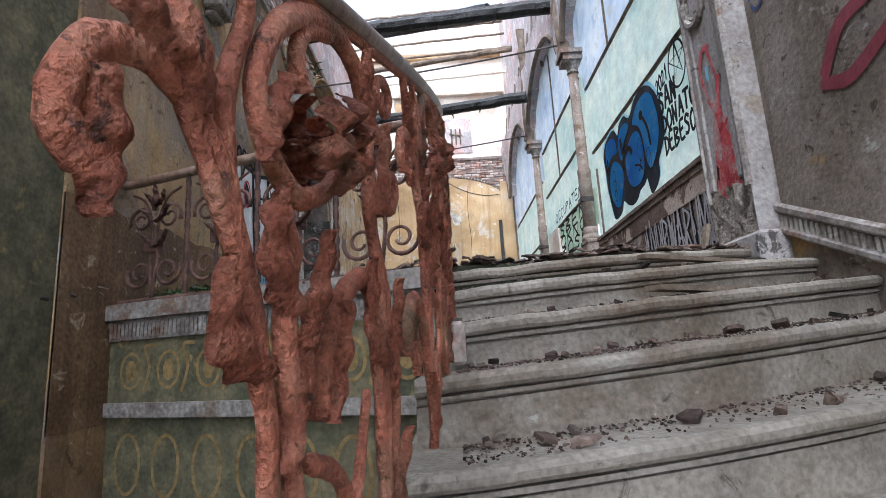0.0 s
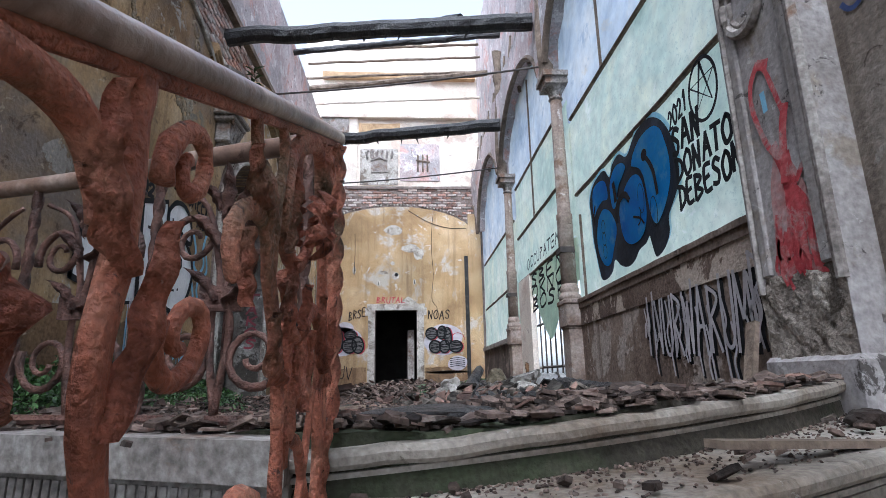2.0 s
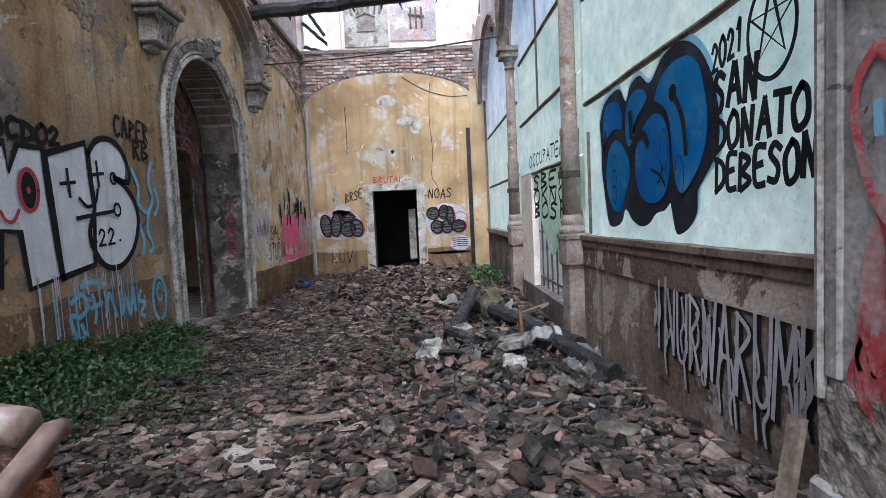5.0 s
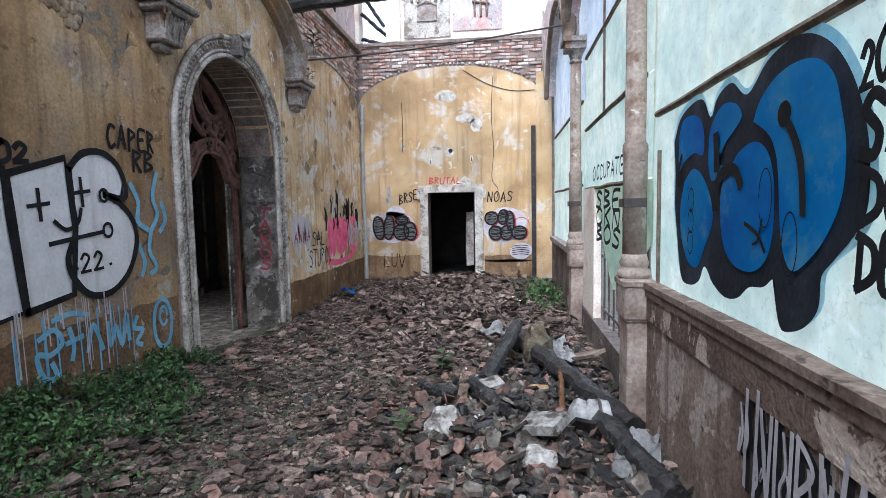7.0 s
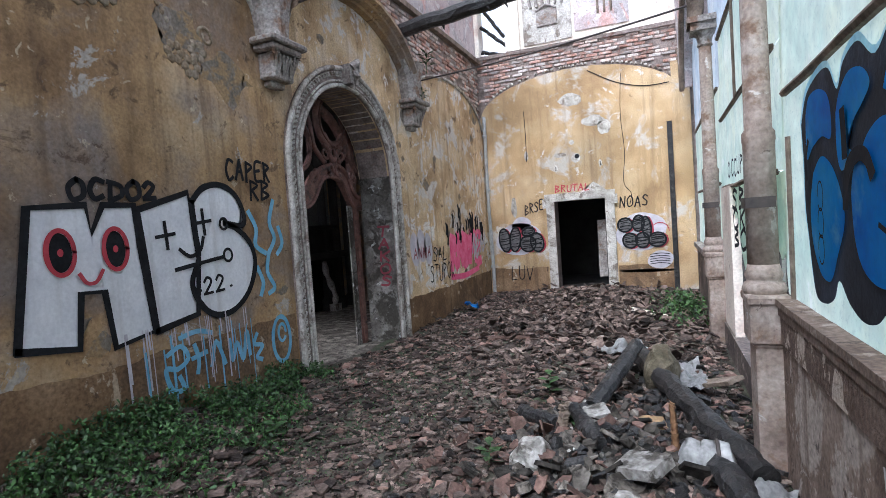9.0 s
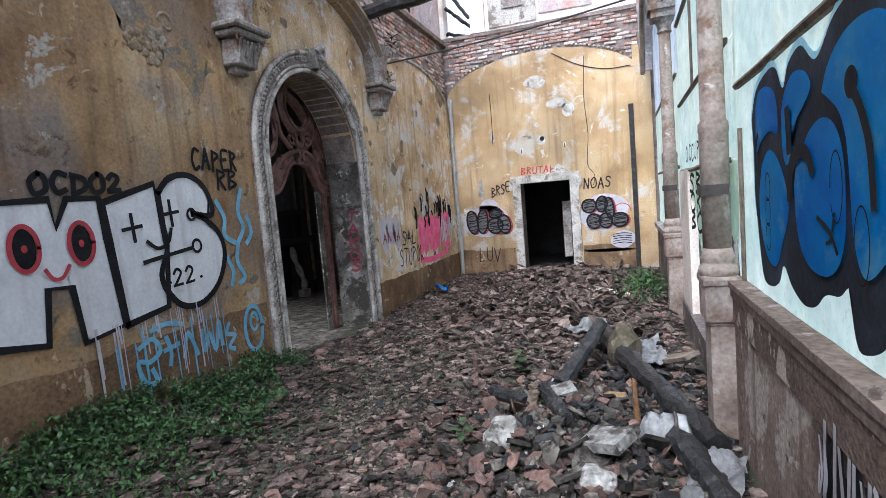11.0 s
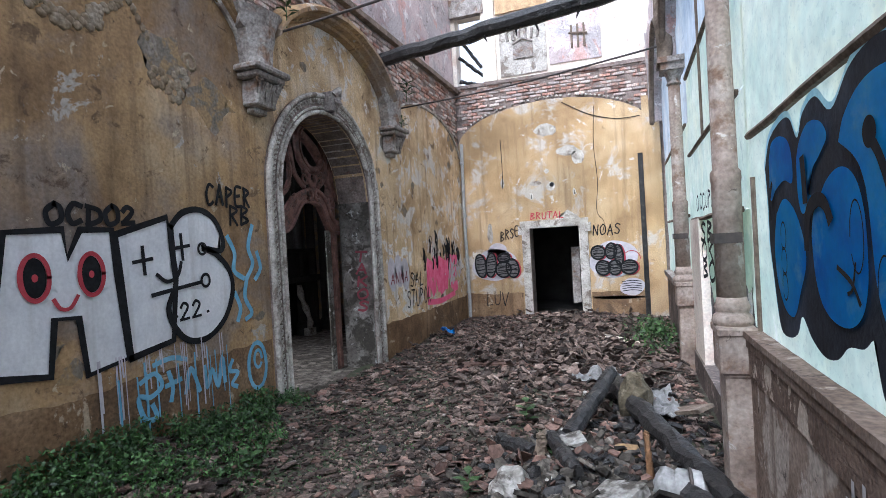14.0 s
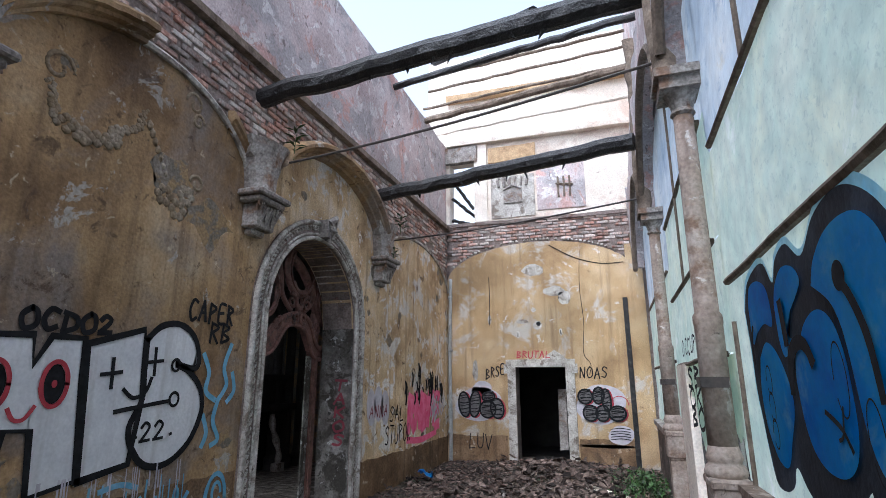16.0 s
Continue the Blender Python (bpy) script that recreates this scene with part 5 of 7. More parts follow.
    # leaves sheathing the joints
    for base, tip, w, bend in (((0.20, 0.34), (0.12, 0.52), 0.030, 0.02), ((0.215, 0.30), (0.265, 0.46), 0.026, -0.02), ((0.17, 0.58), (0.22, 0.74), 0.028, -0.02), ((0.175, 0.70), (0.13, 0.86), 0.024, 0.01), ((-0.12, 0.36), (-0.07, 0.52), 0.030, -0.02), ((-0.15, 0.46), (-0.22, 0.58), 0.028, 0.02), ((-0.27, 0.74), (-0.34, 0.83), 0.024, 0.01), ((-0.095, 0.50), (-0.13, 0.64), 0.032, 0.02), ((-0.08, 0.46), (-0.03, 0.58), 0.024, -0.02), ((0.03, 0.48), (-0.03, 0.36), 0.028, 0.02), ((-0.34, 0.72), (-0.34, 0.62), 0.024, 0.01), ((-0.35, 0.36), (-0.36, 0.25), 0.026, 0.01), ((0.22, 0.05), (0.30, 0.20), 0.032, 0.02), ((-0.14, 0.05), (-0.22, 0.20), 0.032, -0.02), ((-0.12, 0.76), (-0.17, 0.66), 0.022, 0.01)):
        leaf_iron(railing, P, f(*base), f(*tip), w, sd, bend)

gallery = thing("landing_railing", "rusted scrollwork balustrade along the landing edge", "railing")
bm = bmesh.new()
limb(bm, [on_gallery(s, 0.82 + 0.004 * math.sin(s * 6), 0) for s in span(-0.02, 2.0, 24)], [0.03] * 25, 10, 1.0, (0, 1, 0))
part("handrail", bm, RAILWOOD, gallery, "dark worn handrail", smooth=True)
bm = bmesh.new()
limb(bm, [on_gallery(s, 0.05, 0) for s in span(0, 2.0, 24)], [0.016] * 25, 6, 1.0, (0, 1, 0))
part("bottom_bar", bm, RUST, gallery)
side = (0, 1, 0)
for k in range(4):
    s0 = 0.02 + 0.49 * k
    c = s0 + 0.245
    P = on_gallery
    twist(gallery, "upright", P, s0, 0.0, 0.8, 0.014, side)
    for sg in (-1, 1):
        iron(gallery, "scroll", P, curl((c + sg * 0.11, 0.22), 0.10, math.pi / 2 - sg * 1.2, -sg * 1.5, 24), 0.012, 0.008, 1, side, curve=False)
        iron(gallery, "scroll", P, curl((c + sg * 0.11, 0.56), 0.09, -math.pi / 2 + sg * 1.2, sg * 1.5, 24), 0.012, 0.008, 1, side, curve=False)
        iron(gallery, "stem", P, [(c, 0.06), (c + sg * 0.03, 0.3), (c + sg * 0.01, 0.42), (c + sg * 0.07, 0.66), (c + sg * 0.19, 0.74)], 0.012, 0.008, 1, side)
        for h in (0.42, 0.58, 0.68):
            leaf_iron(gallery, P, (c + sg * 0.01, h - 0.05), (c + sg * (0.08 + 0.03 * (h < 0.6)), h + 0.05), 0.022, side, 0.01)
    leaf_iron(gallery, P, (c, 0.6), (c, 0.78), 0.03, side)
    bm = bmesh.new()
    bmesh.ops.create_cube(bm, size=1, matrix=Matrix.Translation(P(c, 0.38, 0)) @ Matrix.Diagonal((0.12, 0.03, 0.07, 1)))
    part("clasp", bm, RUST, gallery)

# darker copy of the rust puts the balustrade's backlit silhouette into colour
SHADED_RUST = mat("shaded_rusted_iron", [(0.3, (0.04, 0.02, 0.015)), (0.5, (0.11, 0.05, 0.035)), (0.7, (0.22, 0.11, 0.08))], 11.0, rough=0.6, bump=0.8, fine=110)
for piece in gallery.children_recursive:
    if piece.data.materials[0] == RUST:
        piece.data.materials[0] = SHADED_RUST

# ---- painted frieze on the landing front ----
bm = bmesh.new()
for i in range(7):
    u = -1.7 + 0.28 * i
    ribbon(bm, oval((u, 0.0), 0.075, 0.10, 14) + [(u + 0.075, 0.0)], 0.018, on_well, 0.004)
    fill(bm, oval((u, 0.0), 0.04, 0.06, 10), on_well, 0.004)
    ribbon(bm, [(u + 0.10, -0.12), (u + 0.14, 0.02), (u + 0.10, 0.13), (u + 0.18, 0.14)], 0.02, on_well, 0.004)
    ribbon(bm, oval((u, -0.52), 0.09, 0.16, 14) + [(u + 0.09, -0.52)], 0.02, on_well, -0.006)
part("painted_ornament", bm, FRIEZE_GOLD, well, "faded ochre ornament")
bm = bmesh.new()
for i in range(64):
    u = XL + 0.03 + 0.03 * i
    if u < 0.1:
        x, y, z = on_well(u, 0.24, 0.02)
        box(bm, x - 0.008, x + 0.008, y - 0.012, y, 0.20, 0.28)
part("fluting", bm, TRIM, well, "small carved flutes")

# ---- spray paint ----


def paint(name, material, parent, label=""):
    """Starts a painted part; the caller fills the mesh and closes it with done()."""
    return [name, bmesh.new(), material, parent, label]


def done(p):
    return part(p[1 - 1], p[1], p[2], p[3], p[4])


STROKES = {
    "0": [[(0.5, 1), (0.1, 0.7), (0.1, 0.3), (0.5, 0), (0.9, 0.3), (0.9, 0.7), (0.5, 1)]], "O": [[(0.5, 1), (0.05, 0.6), (0.3, 0), (0.9, 0.2), (0.85, 0.8), (0.5, 1)]],
    "1": [[(0.3, 0.7), (0.6, 1), (0.5, 0)]], "2": [[(0.1, 0.75), (0.4, 1), (0.8, 0.75), (0.2, 0.1)], [(0.1, 0.08), (0.95, 0.12)]], "4": [[(0.7, 0), (0.7, 1), (0.1, 0.35)], [(0.1, 0.35), (0.95, 0.4)]],
    "S": [[(0.9, 0.85), (0.45, 1), (0.15, 0.75), (0.75, 0.4), (0.6, 0.05), (0.05, 0.1)]], "A": [[(0.05, 0), (0.5, 1)], [(0.5, 1), (0.9, 0)], [(0.2, 0.4), (0.8, 0.4)]],
    "N": [[(0.1, 0), (0.15, 1)], [(0.15, 1), (0.8, 0)], [(0.8, 0), (0.9, 1)]], "D": [[(0.15, 0), (0.15, 1)], [(0.0, 1), (0.8, 0.8), (0.9, 0.3), (0.1, 0)]], "T": [[(0, 1), (1, 0.95)], [(0.5, 1), (0.45, 0)]],
    "E": [[(0.9, 1), (0.15, 0.95), (0.15, 0.05), (0.9, 0)], [(0.15, 0.5), (0.7, 0.55)]], "B": [[(0.1, 0), (0.15, 1)], [(0.1, 1), (0.8, 0.8), (0.2, 0.5), (0.9, 0.25), (0.1, 0)]], "W": [[(0, 1), (0.25, 0)], [(0.25, 0), (0.5, 0.7)], [(0.5, 0.7), (0.7, 0)], [(0.7, 0), (1, 1)]],
    "U": [[(0.1, 1), (0.15, 0.2), (0.5, 0), (0.85, 0.2), (0.9, 1)]], "C": [[(0.9, 0.9), (0.4, 1), (0.1, 0.5), (0.4, 0), (0.9, 0.15)]], "P": [[(0.15, 0), (0.15, 1)], [(0.1, 1), (0.85, 0.8), (0.2, 0.5)]], "M": [[(0, 0), (0.15, 1)], [(0.15, 1), (0.5, 0.4)], [(0.5, 0.4), (0.85, 1)], [(0.85, 1), (1, 0)]],
    "K": [[(0.15, 0), (0.15, 1)], [(0.9, 1), (0.2, 0.5)], [(0.3, 0.55), (0.9, 0)]], "R": [[(0.15, 0), (0.15, 1)], [(0.1, 1), (0.85, 0.8), (0.2, 0.5)], [(0.3, 0.5), (0.9, 0)]], "I": [[(0.5, 0), (0.5, 1)]], "L": [[(0.2, 1), (0.15, 0)], [(0.15, 0), (0.9, 0.05)]], "H": [[(0.1, 0), (0.1, 1)], [(0.9, 0), (0.9, 1)], [(0.1, 0.5), (0.9, 0.5)]],
    "!": [[(0.5, 1), (0.45, 0.3)], [(0.45, 0.08), (0.46, 0.0)]], " ": [], "V": [[(0, 1), (0.45, 0)], [(0.45, 0), (0.95, 1)]], "Y": [[(0, 1), (0.5, 0.5)], [(1, 1), (0.4, 0)]], "/": [[(0, 0), (1, 1)]],
}


def letter_line(bm, text, u0, u1, v0, h, w, place, d, rise=0.0):
    """Stroke letters from u0 to u1 with base v0 and height h; the line climbs by rise."""
    n = len(text)
    for i, ch in enumerate(text):
        a, b = u0 + (u1 - u0) * i / n, u0 + (u1 - u0) * (i + 0.84) / n
        base = v0 + rise * i / n + 0.05 * h * math.sin(i * 2.3)
        for st in STROKES[ch]:
            ribbon(bm, [(a + (b - a) * x + 0.1 * (b - a) * (y - 0.5), base + h * y) for x, y in st], w, place, d)


# white block letters on the left wall
p = paint("white_graffiti", P_WHITE, left, "white block letters outlined in black")
LET = [[(3.14, 1.22), (3.48, 1.16), (3.52, 1.50), (3.67, 1.49), (3.71, 1.11), (4.01, 1.16), (3.95, 1.77), (3.93, 2.05), (3.71, 2.05), (3.62, 1.87), (3.60, 2.05), (3.26, 2.03)],
       [(4.02, 1.15), (3.97, 1.80), (3.96, 2.02), (4.39, 2.15), (4.42, 1.90), (4.44, 1.64), (4.39, 1.21)],
       [(4.42, 2.08), (4.54, 2.19), (4.72, 2.22), (4.88, 2.14), (4.96, 1.98), (4.93, 1.88), (4.72, 1.91), (4.87, 1.85), (5.01, 1.72), (5.05, 1.53), (4.94, 1.30), (4.74, 1.17), (4.54, 1.18), (4.41, 1.30), (4.36, 1.46), (4.44, 1.64), (4.43, 1.86)]]
for k, L in enumerate(LET):
    fill(p[1], L, on_left, 0.004 + 0.001 * k, curve=(k == 2))
done(p)
p = paint("black_outline", P_BLACK, left, "thick black graffiti outline")
for k, L in enumerate(LET):
    ribbon(p[1], L + [L[0]], 0.05, on_left, 0.010, curve=(k == 2))
for c in ((4.16, 1.83), (4.51, 1.92)):
    ribbon(p[1], [(c[0] - 0.08, c[1] - 0.01), (c[0] + 0.08, c[1] + 0.01)], 0.028, on_left, 0.009)
    ribbon(p[1], [(c[0] + 0.01, c[1] - 0.10), (c[0], c[1] + 0.10)], 0.028, on_left, 0.009)
ribbon(p[1], [(4.27, 1.72), (4.36, 1.66), (4.46, 1.70), (4.50, 1.80)], 0.03, on_left, 0.009)
ribbon(p[1], [(4.22, 1.57), (4.45, 1.60), (4.70, 1.63)], 0.03, on_left, 0.009)
ribbon(p[1], oval((4.74, 1.64), 0.045, 0.05, 12) + [(4.785, 1.64)], 0.022, on_left, 0.009)
ribbon(p[1], oval((4.72, 1.90), 0.04, 0.045, 12) + [(4.76, 1.9)], 0.022, on_left, 0.009)
letter_line(p[1], "22", 4.46, 4.70, 1.34, 0.14, 0.022, on_left, 0.009)
for u in (4.42, 4.74):
    ribbon(p[1], [(u, 1.38), (u + 0.015, 1.385)], 0.022, on_left, 0.009)
for c in ((3.42, 1.76), (3.77, 1.76)):
    fill(p[1], oval(c, 0.07, 0.12, 14), on_left, 0.008)
letter_line(p[1], "OCDO2", 3.50, 4.14, 2.085, 0.125, 0.036, on_left, 0.006)
letter_line(p[1], "CAPER", 4.80, 5.36, 2.27, 0.17, 0.028, on_left, 0.006)
letter_line(p[1], "RB", 5.06, 5.34, 2.10, 0.17, 0.026, on_left, 0.006)
done(p)
p = paint("red_eye_rings", P_RED, left)
for c in ((3.42, 1.76), (3.77, 1.76)):
    ribbon(p[1], oval(c, 0.082, 0.135, 18) + [(c[0] + 0.082, c[1])], 0.03, on_left, 0.010)
    fill(p[1], oval(c, 0.018, 0.024, 10), on_left, 0.012)
ribbon(p[1], [(3.52, 1.62), (3.56, 1.56), (3.62, 1.56), (3.67, 1.63)], 0.025, on_left, 0.009)
done(p)
rnd = random.Random(5)
p = paint("light_blue_graffiti", P_SKY, left, "light blue scrawls and drips")
for pts in ([(4.08, 0.96), (4.2, 1.0), (4.26, 0.9), (4.16, 0.84), (4.06, 0.86), (4.1, 0.7), (4.2, 0.68), (4.17, 0.78)], [(4.33, 0.98), (4.36, 0.86), (4.34, 0.76)], [(4.3, 0.88), (4.44, 0.9)], [(4.48, 0.78), (4.54, 0.96), (4.62, 0.76)], [(4.68, 0.94), (4.7, 0.76), (4.76, 0.9), (4.82, 0.74), (4.88, 0.98), (4.9, 0.76)], [(5.0, 0.92), (4.96, 0.84), (5.06, 0.8), (4.98, 0.72), (5.04, 0.68)], [(4.2, 1.06), (4.36, 1.08), (4.5, 1.04)]):
    ribbon(p[1], pts, 0.038, on_left, 0.004)
ribbon(p[1], oval((5.32, 0.80), 0.12, 0.21, 14) + [(5.44, 0.8)], 0.04, on_left, 0.004)
ribbon(p[1], oval((5.33, 0.86), 0.05, 0.08, 10), 0.03, on_left, 0.004)
for pts in ([(5.02, 2.0), (5.1, 1.85), (5.08, 1.7), (5.2, 1.62)], [(5.35, 2.1), (5.28, 1.9), (5.33, 1.75), (5.24, 1.62)], [(5.24, 1.62), (5.2, 1.45), (5.28, 1.3), (5.2, 1.25)], [(5.4, 1.85), (5.44, 1.7), (5.36, 1.6)], [(5.08, 1.5), (5.14, 1.36), (5.1, 1.25)]):
    ribbon(p[1], pts, 0.045, on_left, 0.004)
for k in range(14):
    u, v = 3.9 + 1.1 * rnd.random(), 1.0 + 0.1 * rnd.random()
    ribbon(p[1], [(u, v), (u + 0.01, v - 0.2 - 0.4 * rnd.random())], 0.008 + 0.008 * rnd.random(), on_left, 0.005)
done(p)
p = paint("white_drips", P_PALE, left)
for k in range(22):
    u, v = 3.75 + 1.2 * rnd.random(), 1.18
    ribbon(p[1], [(u, v), (u + 0.01, v - 0.12 - 0.45 * rnd.random())], 0.006 + 0.008 * rnd.random(), on_left, 0.006)
for c in ((8.36, 1.42), (8.6, 1.46), (8.84, 1.40)):
    fill(p[1], oval(c, 0.15, 0.25, 14, 0.1), on_left, 0.004)
done(p)
p = paint("pink_graffiti", P_PINK, left, "bright pink spray lettering")
for k, ch in enumerate("RNBME"):
    for dv, w in ((0.0, 0.15), (0.07, 0.10)):
        letter_line(p[1], ch, 9.75 + 0.33 * k, 10.15 + 0.33 * k, 0.98 + dv + 0.04 * (k % 2), 0.5, w, on_left, 0.004)
ribbon(p[1], [(9.75, 0.85), (10.4, 0.80), (11.2, 0.86)], 0.10, on_left, 0.004)
done(p)
p = paint("pale_scribble", P_PALE, left)
for k in range(7):
    u, v = 10.65 + 0.7 * rnd.random(), 1.0 + 0.35 * rnd.random()
    ribbon(p[1], [(u, v), (u + 0.1, v + 0.2), (u + 0.16, v), (u + 0.3, v + 0.15)], 0.045, on_left, 0.012)
done(p)
p = paint("black_drips", P_BLACK, left)
for k in range(44):
    u = 9.6 + 2.0 * rnd.random()
    v = 1.55 + (0.55 - 0.22 * abs(u - 10.3)) * rnd.random()
    ribbon(p[1], [(u, v), (u + 0.03, v - 0.08), (u, v - 0.15 - 0.12 * rnd.random())], 0.06, on_left, 0.005)
letter_line(p[1], "SAL", 9.0, 9.6, 1.18, 0.22, 0.022, on_left, 0.006)
letter_line(p[1], "STUPOR", 8.85, 9.9, 0.86, 0.26, 0.022, on_left, 0.006)
done(p)
p = paint("maroon_letters", P_MAROON, left, "maroon letters running down the reveal")
on_reveal = lambda u, v, d: (XL - 0.2 + u, 7.717 - d, v)
for i, ch in enumerate("TAKOS"):
    letter_line(p[1], ch, -0.03, 0.17, 1.66 - 0.17 * i, 0.13, 0.032, on_reveal, 0.004)
done(p)
letters = paint("maroon_tag", P_MAROON, left)
letter_line(letters[1], "ANNA", 8.3, 8.95, 1.28, 0.15, 0.02, on_left, 0.006)
done(letters)

# end wall tags
p = paint("white_cloud", P_PALE, end, "pale sprayed cloud behind a tag")
for c, ru, rv in (((-1.24, 1.34), 0.46, 0.33), ((-1.17, 1.62), 0.2, 0.17), ((1.12, 1.36), 0.44, 0.36), ((1.44, 0.82), 0.22, 0.17)):
    fill(p[1], [(c[0] + (q[0] - c[0]) * (1 + 0.12 * math.sin(7 * i)), q[1]) for i, q in enumerate(oval(c, ru, rv, 18))], on_end, 0.004)
done(p)
LEFT_TAG = [((-1.53, 1.33), 0.115, 0.24, 0.12), ((-1.31, 1.34), 0.11, 0.25, -0.1), ((-1.05, 1.24), 0.16, 0.16, 0.0), ((-0.86, 1.26), 0.13, 0.19, 0.15), ((-1.03, 1.48), 0.13, 0.09, 0.2)]
RIGHT_TAG = [((0.84, 1.50), 0.13, 0.13, 0.1), ((1.08, 1.52), 0.10, 0.15, -0.1), ((1.22, 1.44), 0.08, 0.2, 0.1), ((0.92, 1.20), 0.13, 0.14, 0.2), ((1.14, 1.20), 0.12, 0.14, -0.1), ((1.40, 1.20), 0.15, 0.13, 0.1)]
p = paint("red_tag_shadow", P_RED, end, "red sprayed edge of the bubble tags")
for c, ru, rv, tn in LEFT_TAG + RIGHT_TAG:
    ribbon(p[1], oval((c[0] + 0.03, c[1] - 0.01), ru, rv, 14, tn) + [oval((c[0] + 0.03, c[1] - 0.01), ru, rv, 14, tn)[0]], 0.03, on_end, 0.006)
done(p)
p = paint("grey_tag_fill", mat("grey_spray_paint", [(0.3, (0.07, 0.065, 0.065)), (0.7, (0.20, 0.19, 0.185))], 9.0, rough=0.7), end, "smoky grey fill of the bubble tags")
for i, (c, ru, rv, tn) in enumerate(LEFT_TAG + RIGHT_TAG):
    fill(p[1], oval(c, ru, rv, 14, tn), on_end, 0.0135 + 0.0004 * i)
done(p)
p = paint("black_tag", P_BLACK, end, "round black bubble tags and scrawled letters")
rt = random.Random(4)
for c, ru, rv, tn in LEFT_TAG + RIGHT_TAG:
    o = oval(c, ru, rv, 14, tn)
    ribbon(p[1], o + [o[0]], 0.034, on_end, 0.020)
    for k in range(6):
        v = c[1] + rv * (-0.65 + 0.26 * k) + 0.02 * rt.random()
        ribbon(p[1], [(c[0] - ru * 0.7, v), (c[0], v + 0.05 * (rt.random() - 0.3)), (c[0] + ru * 0.75, v + 0.03 * rt.random())], 0.012 + 0.01 * rt.random(), on_end, 0.020)
letter_line(p[1], "NOAS", 0.76, 1.30, 1.84, 0.2, 0.022, on_end, 0.008)
letter_line(p[1], "BRSE", -1.08, -0.68, 1.82, 0.2, 0.022, on_end, 0.008, 0.12)
for k in range(5):
    ribbon(p[1], [(1.26, 0.74 + 0.045 * k), (1.44, 0.76 + 0.045 * k), (1.60, 0.74 + 0.045 * k)], 0.014, on_end, 0.008)
letter_line(p[1], "LUV", -1.45, -0.95, 0.5, 0.28, 0.018, on_end, 0.006)
done(p)
p = paint("red_writing", P_RED, end, "thin red lettering over the door")
letter_line(p[1], "BRUTAL", -0.44, 0.24, 2.23, 0.13, 0.02, on_end, 0.006)
ribbon(p[1], oval((1.45, 1.35), 0.16, 0.16, 12), 0.014, on_end, 0.010)
done(p)
p = paint("plaster_patch", WHITE_FRAME, end, "bare pale plaster patches and a hole rim")
for c, ru, rv in (((-0.05, 4.0), 0.22, 0.13), ((0.35, 3.55), 0.2, 0.1), ((0.55, 3.4), 0.12, 0.14), ((0.0, 2.87), 0.09, 0.10), ((-0.07, 3.18), 0.05, 0.05), ((-1.3, 2.0), 0.06, 0.2), ((-0.4, 2.69), 0.035, 0.07), ((0.45, 2.72), 0.03, 0.07), ((-0.98, 3.01), 0.04, 0.1), ((1.2, 0.62), 0.5, 0.035), ((-0.3, 2.95), 0.12, 0.05)):
    fill(p[1], [(c[0] + (q[0] - c[0]) * (1 + 0.35 * noise.noise((i * 2.1, c[0] * 5, 0))), c[1] + (q[1] - c[1]) * (1 + 0.35 * noise.noise((i * 1.7, c[1] * 5, 3)))) for i, q in enumerate(oval(c, ru, rv, 14))], on_end, 0.003, curve=False)
fill(p[1], [(0.02, 2.19), (0.18, 2.26), (0.3, 2.38), (0.42, 2.3), (0.55, 2.19)], on_end, 0.004, curve=False)
done(p)
p = paint("hole", P_BLACK, end, "dark hole in the plaster")
# flat black patch drawn in place of the shade inside the hole
fill(p[1], oval((0.02, 2.9), 0.045, 0.045, 10), on_end, 0.006)
for u, v in ((-0.4, 2.69), (0.45, 2.72)):
    ribbon(p[1], [(u, v - 0.04), (u, v + 0.04)], 0.015, on_end, 0.006)
ribbon(p[1], [(0.9, 4.34), (0.86, 3.6), (0.9, 2.9), (0.86, 2.32), (0.98, 2.1), (0.95, 1.9)], 0.012, on_end, 0.005)
ribbon(p[1], [(-0.98, 3.9), (-0.97, 3.4), (-0.98, 2.9)], 0.014, on_end, 0.005)
ribbon(p[1], [(0.3, 4.5), (0.8, 4.2), (1.3, 4.05), (1.72, 4.05)], 0.016, on_end, 0.012)
done(p)

# right wall: blue bubble piece and lettering on the panes
on_pane = lambda u, v, d: (XR + 0.040 - d, u, v)
BUBBLE = [(4.30, 2.11), (4.20, 2.23), (4.01, 2.28), (3.86, 2.27), (3.76, 2.17), (3.68, 2.25), (3.53, 2.28), (3.38, 2.20), (3.22, 2.29), (3.06, 2.32), (2.93, 2.30), (2.80, 2.22), (2.70, 2.09), (2.64, 1.93), (2.63, 1.76), (2.68, 1.67), (2.78, 1.58), (2.83, 1.53), (2.84, 1.43), (2.90, 1.36), (2.98, 1.32), (3.06, 1.31), (3.10, 1.38), (3.12, 1.48), (3.20, 1.44), (3.32, 1.42), (3.42, 1.36), (3.55, 1.34), (3.69, 1.38), (3.80, 1.45), (3.87, 1.37), (3.99, 1.33), (4.13, 1.34), (4.19, 1.46), (4.23, 1.60), (4.27, 1.74), (4.27, 1.92)]
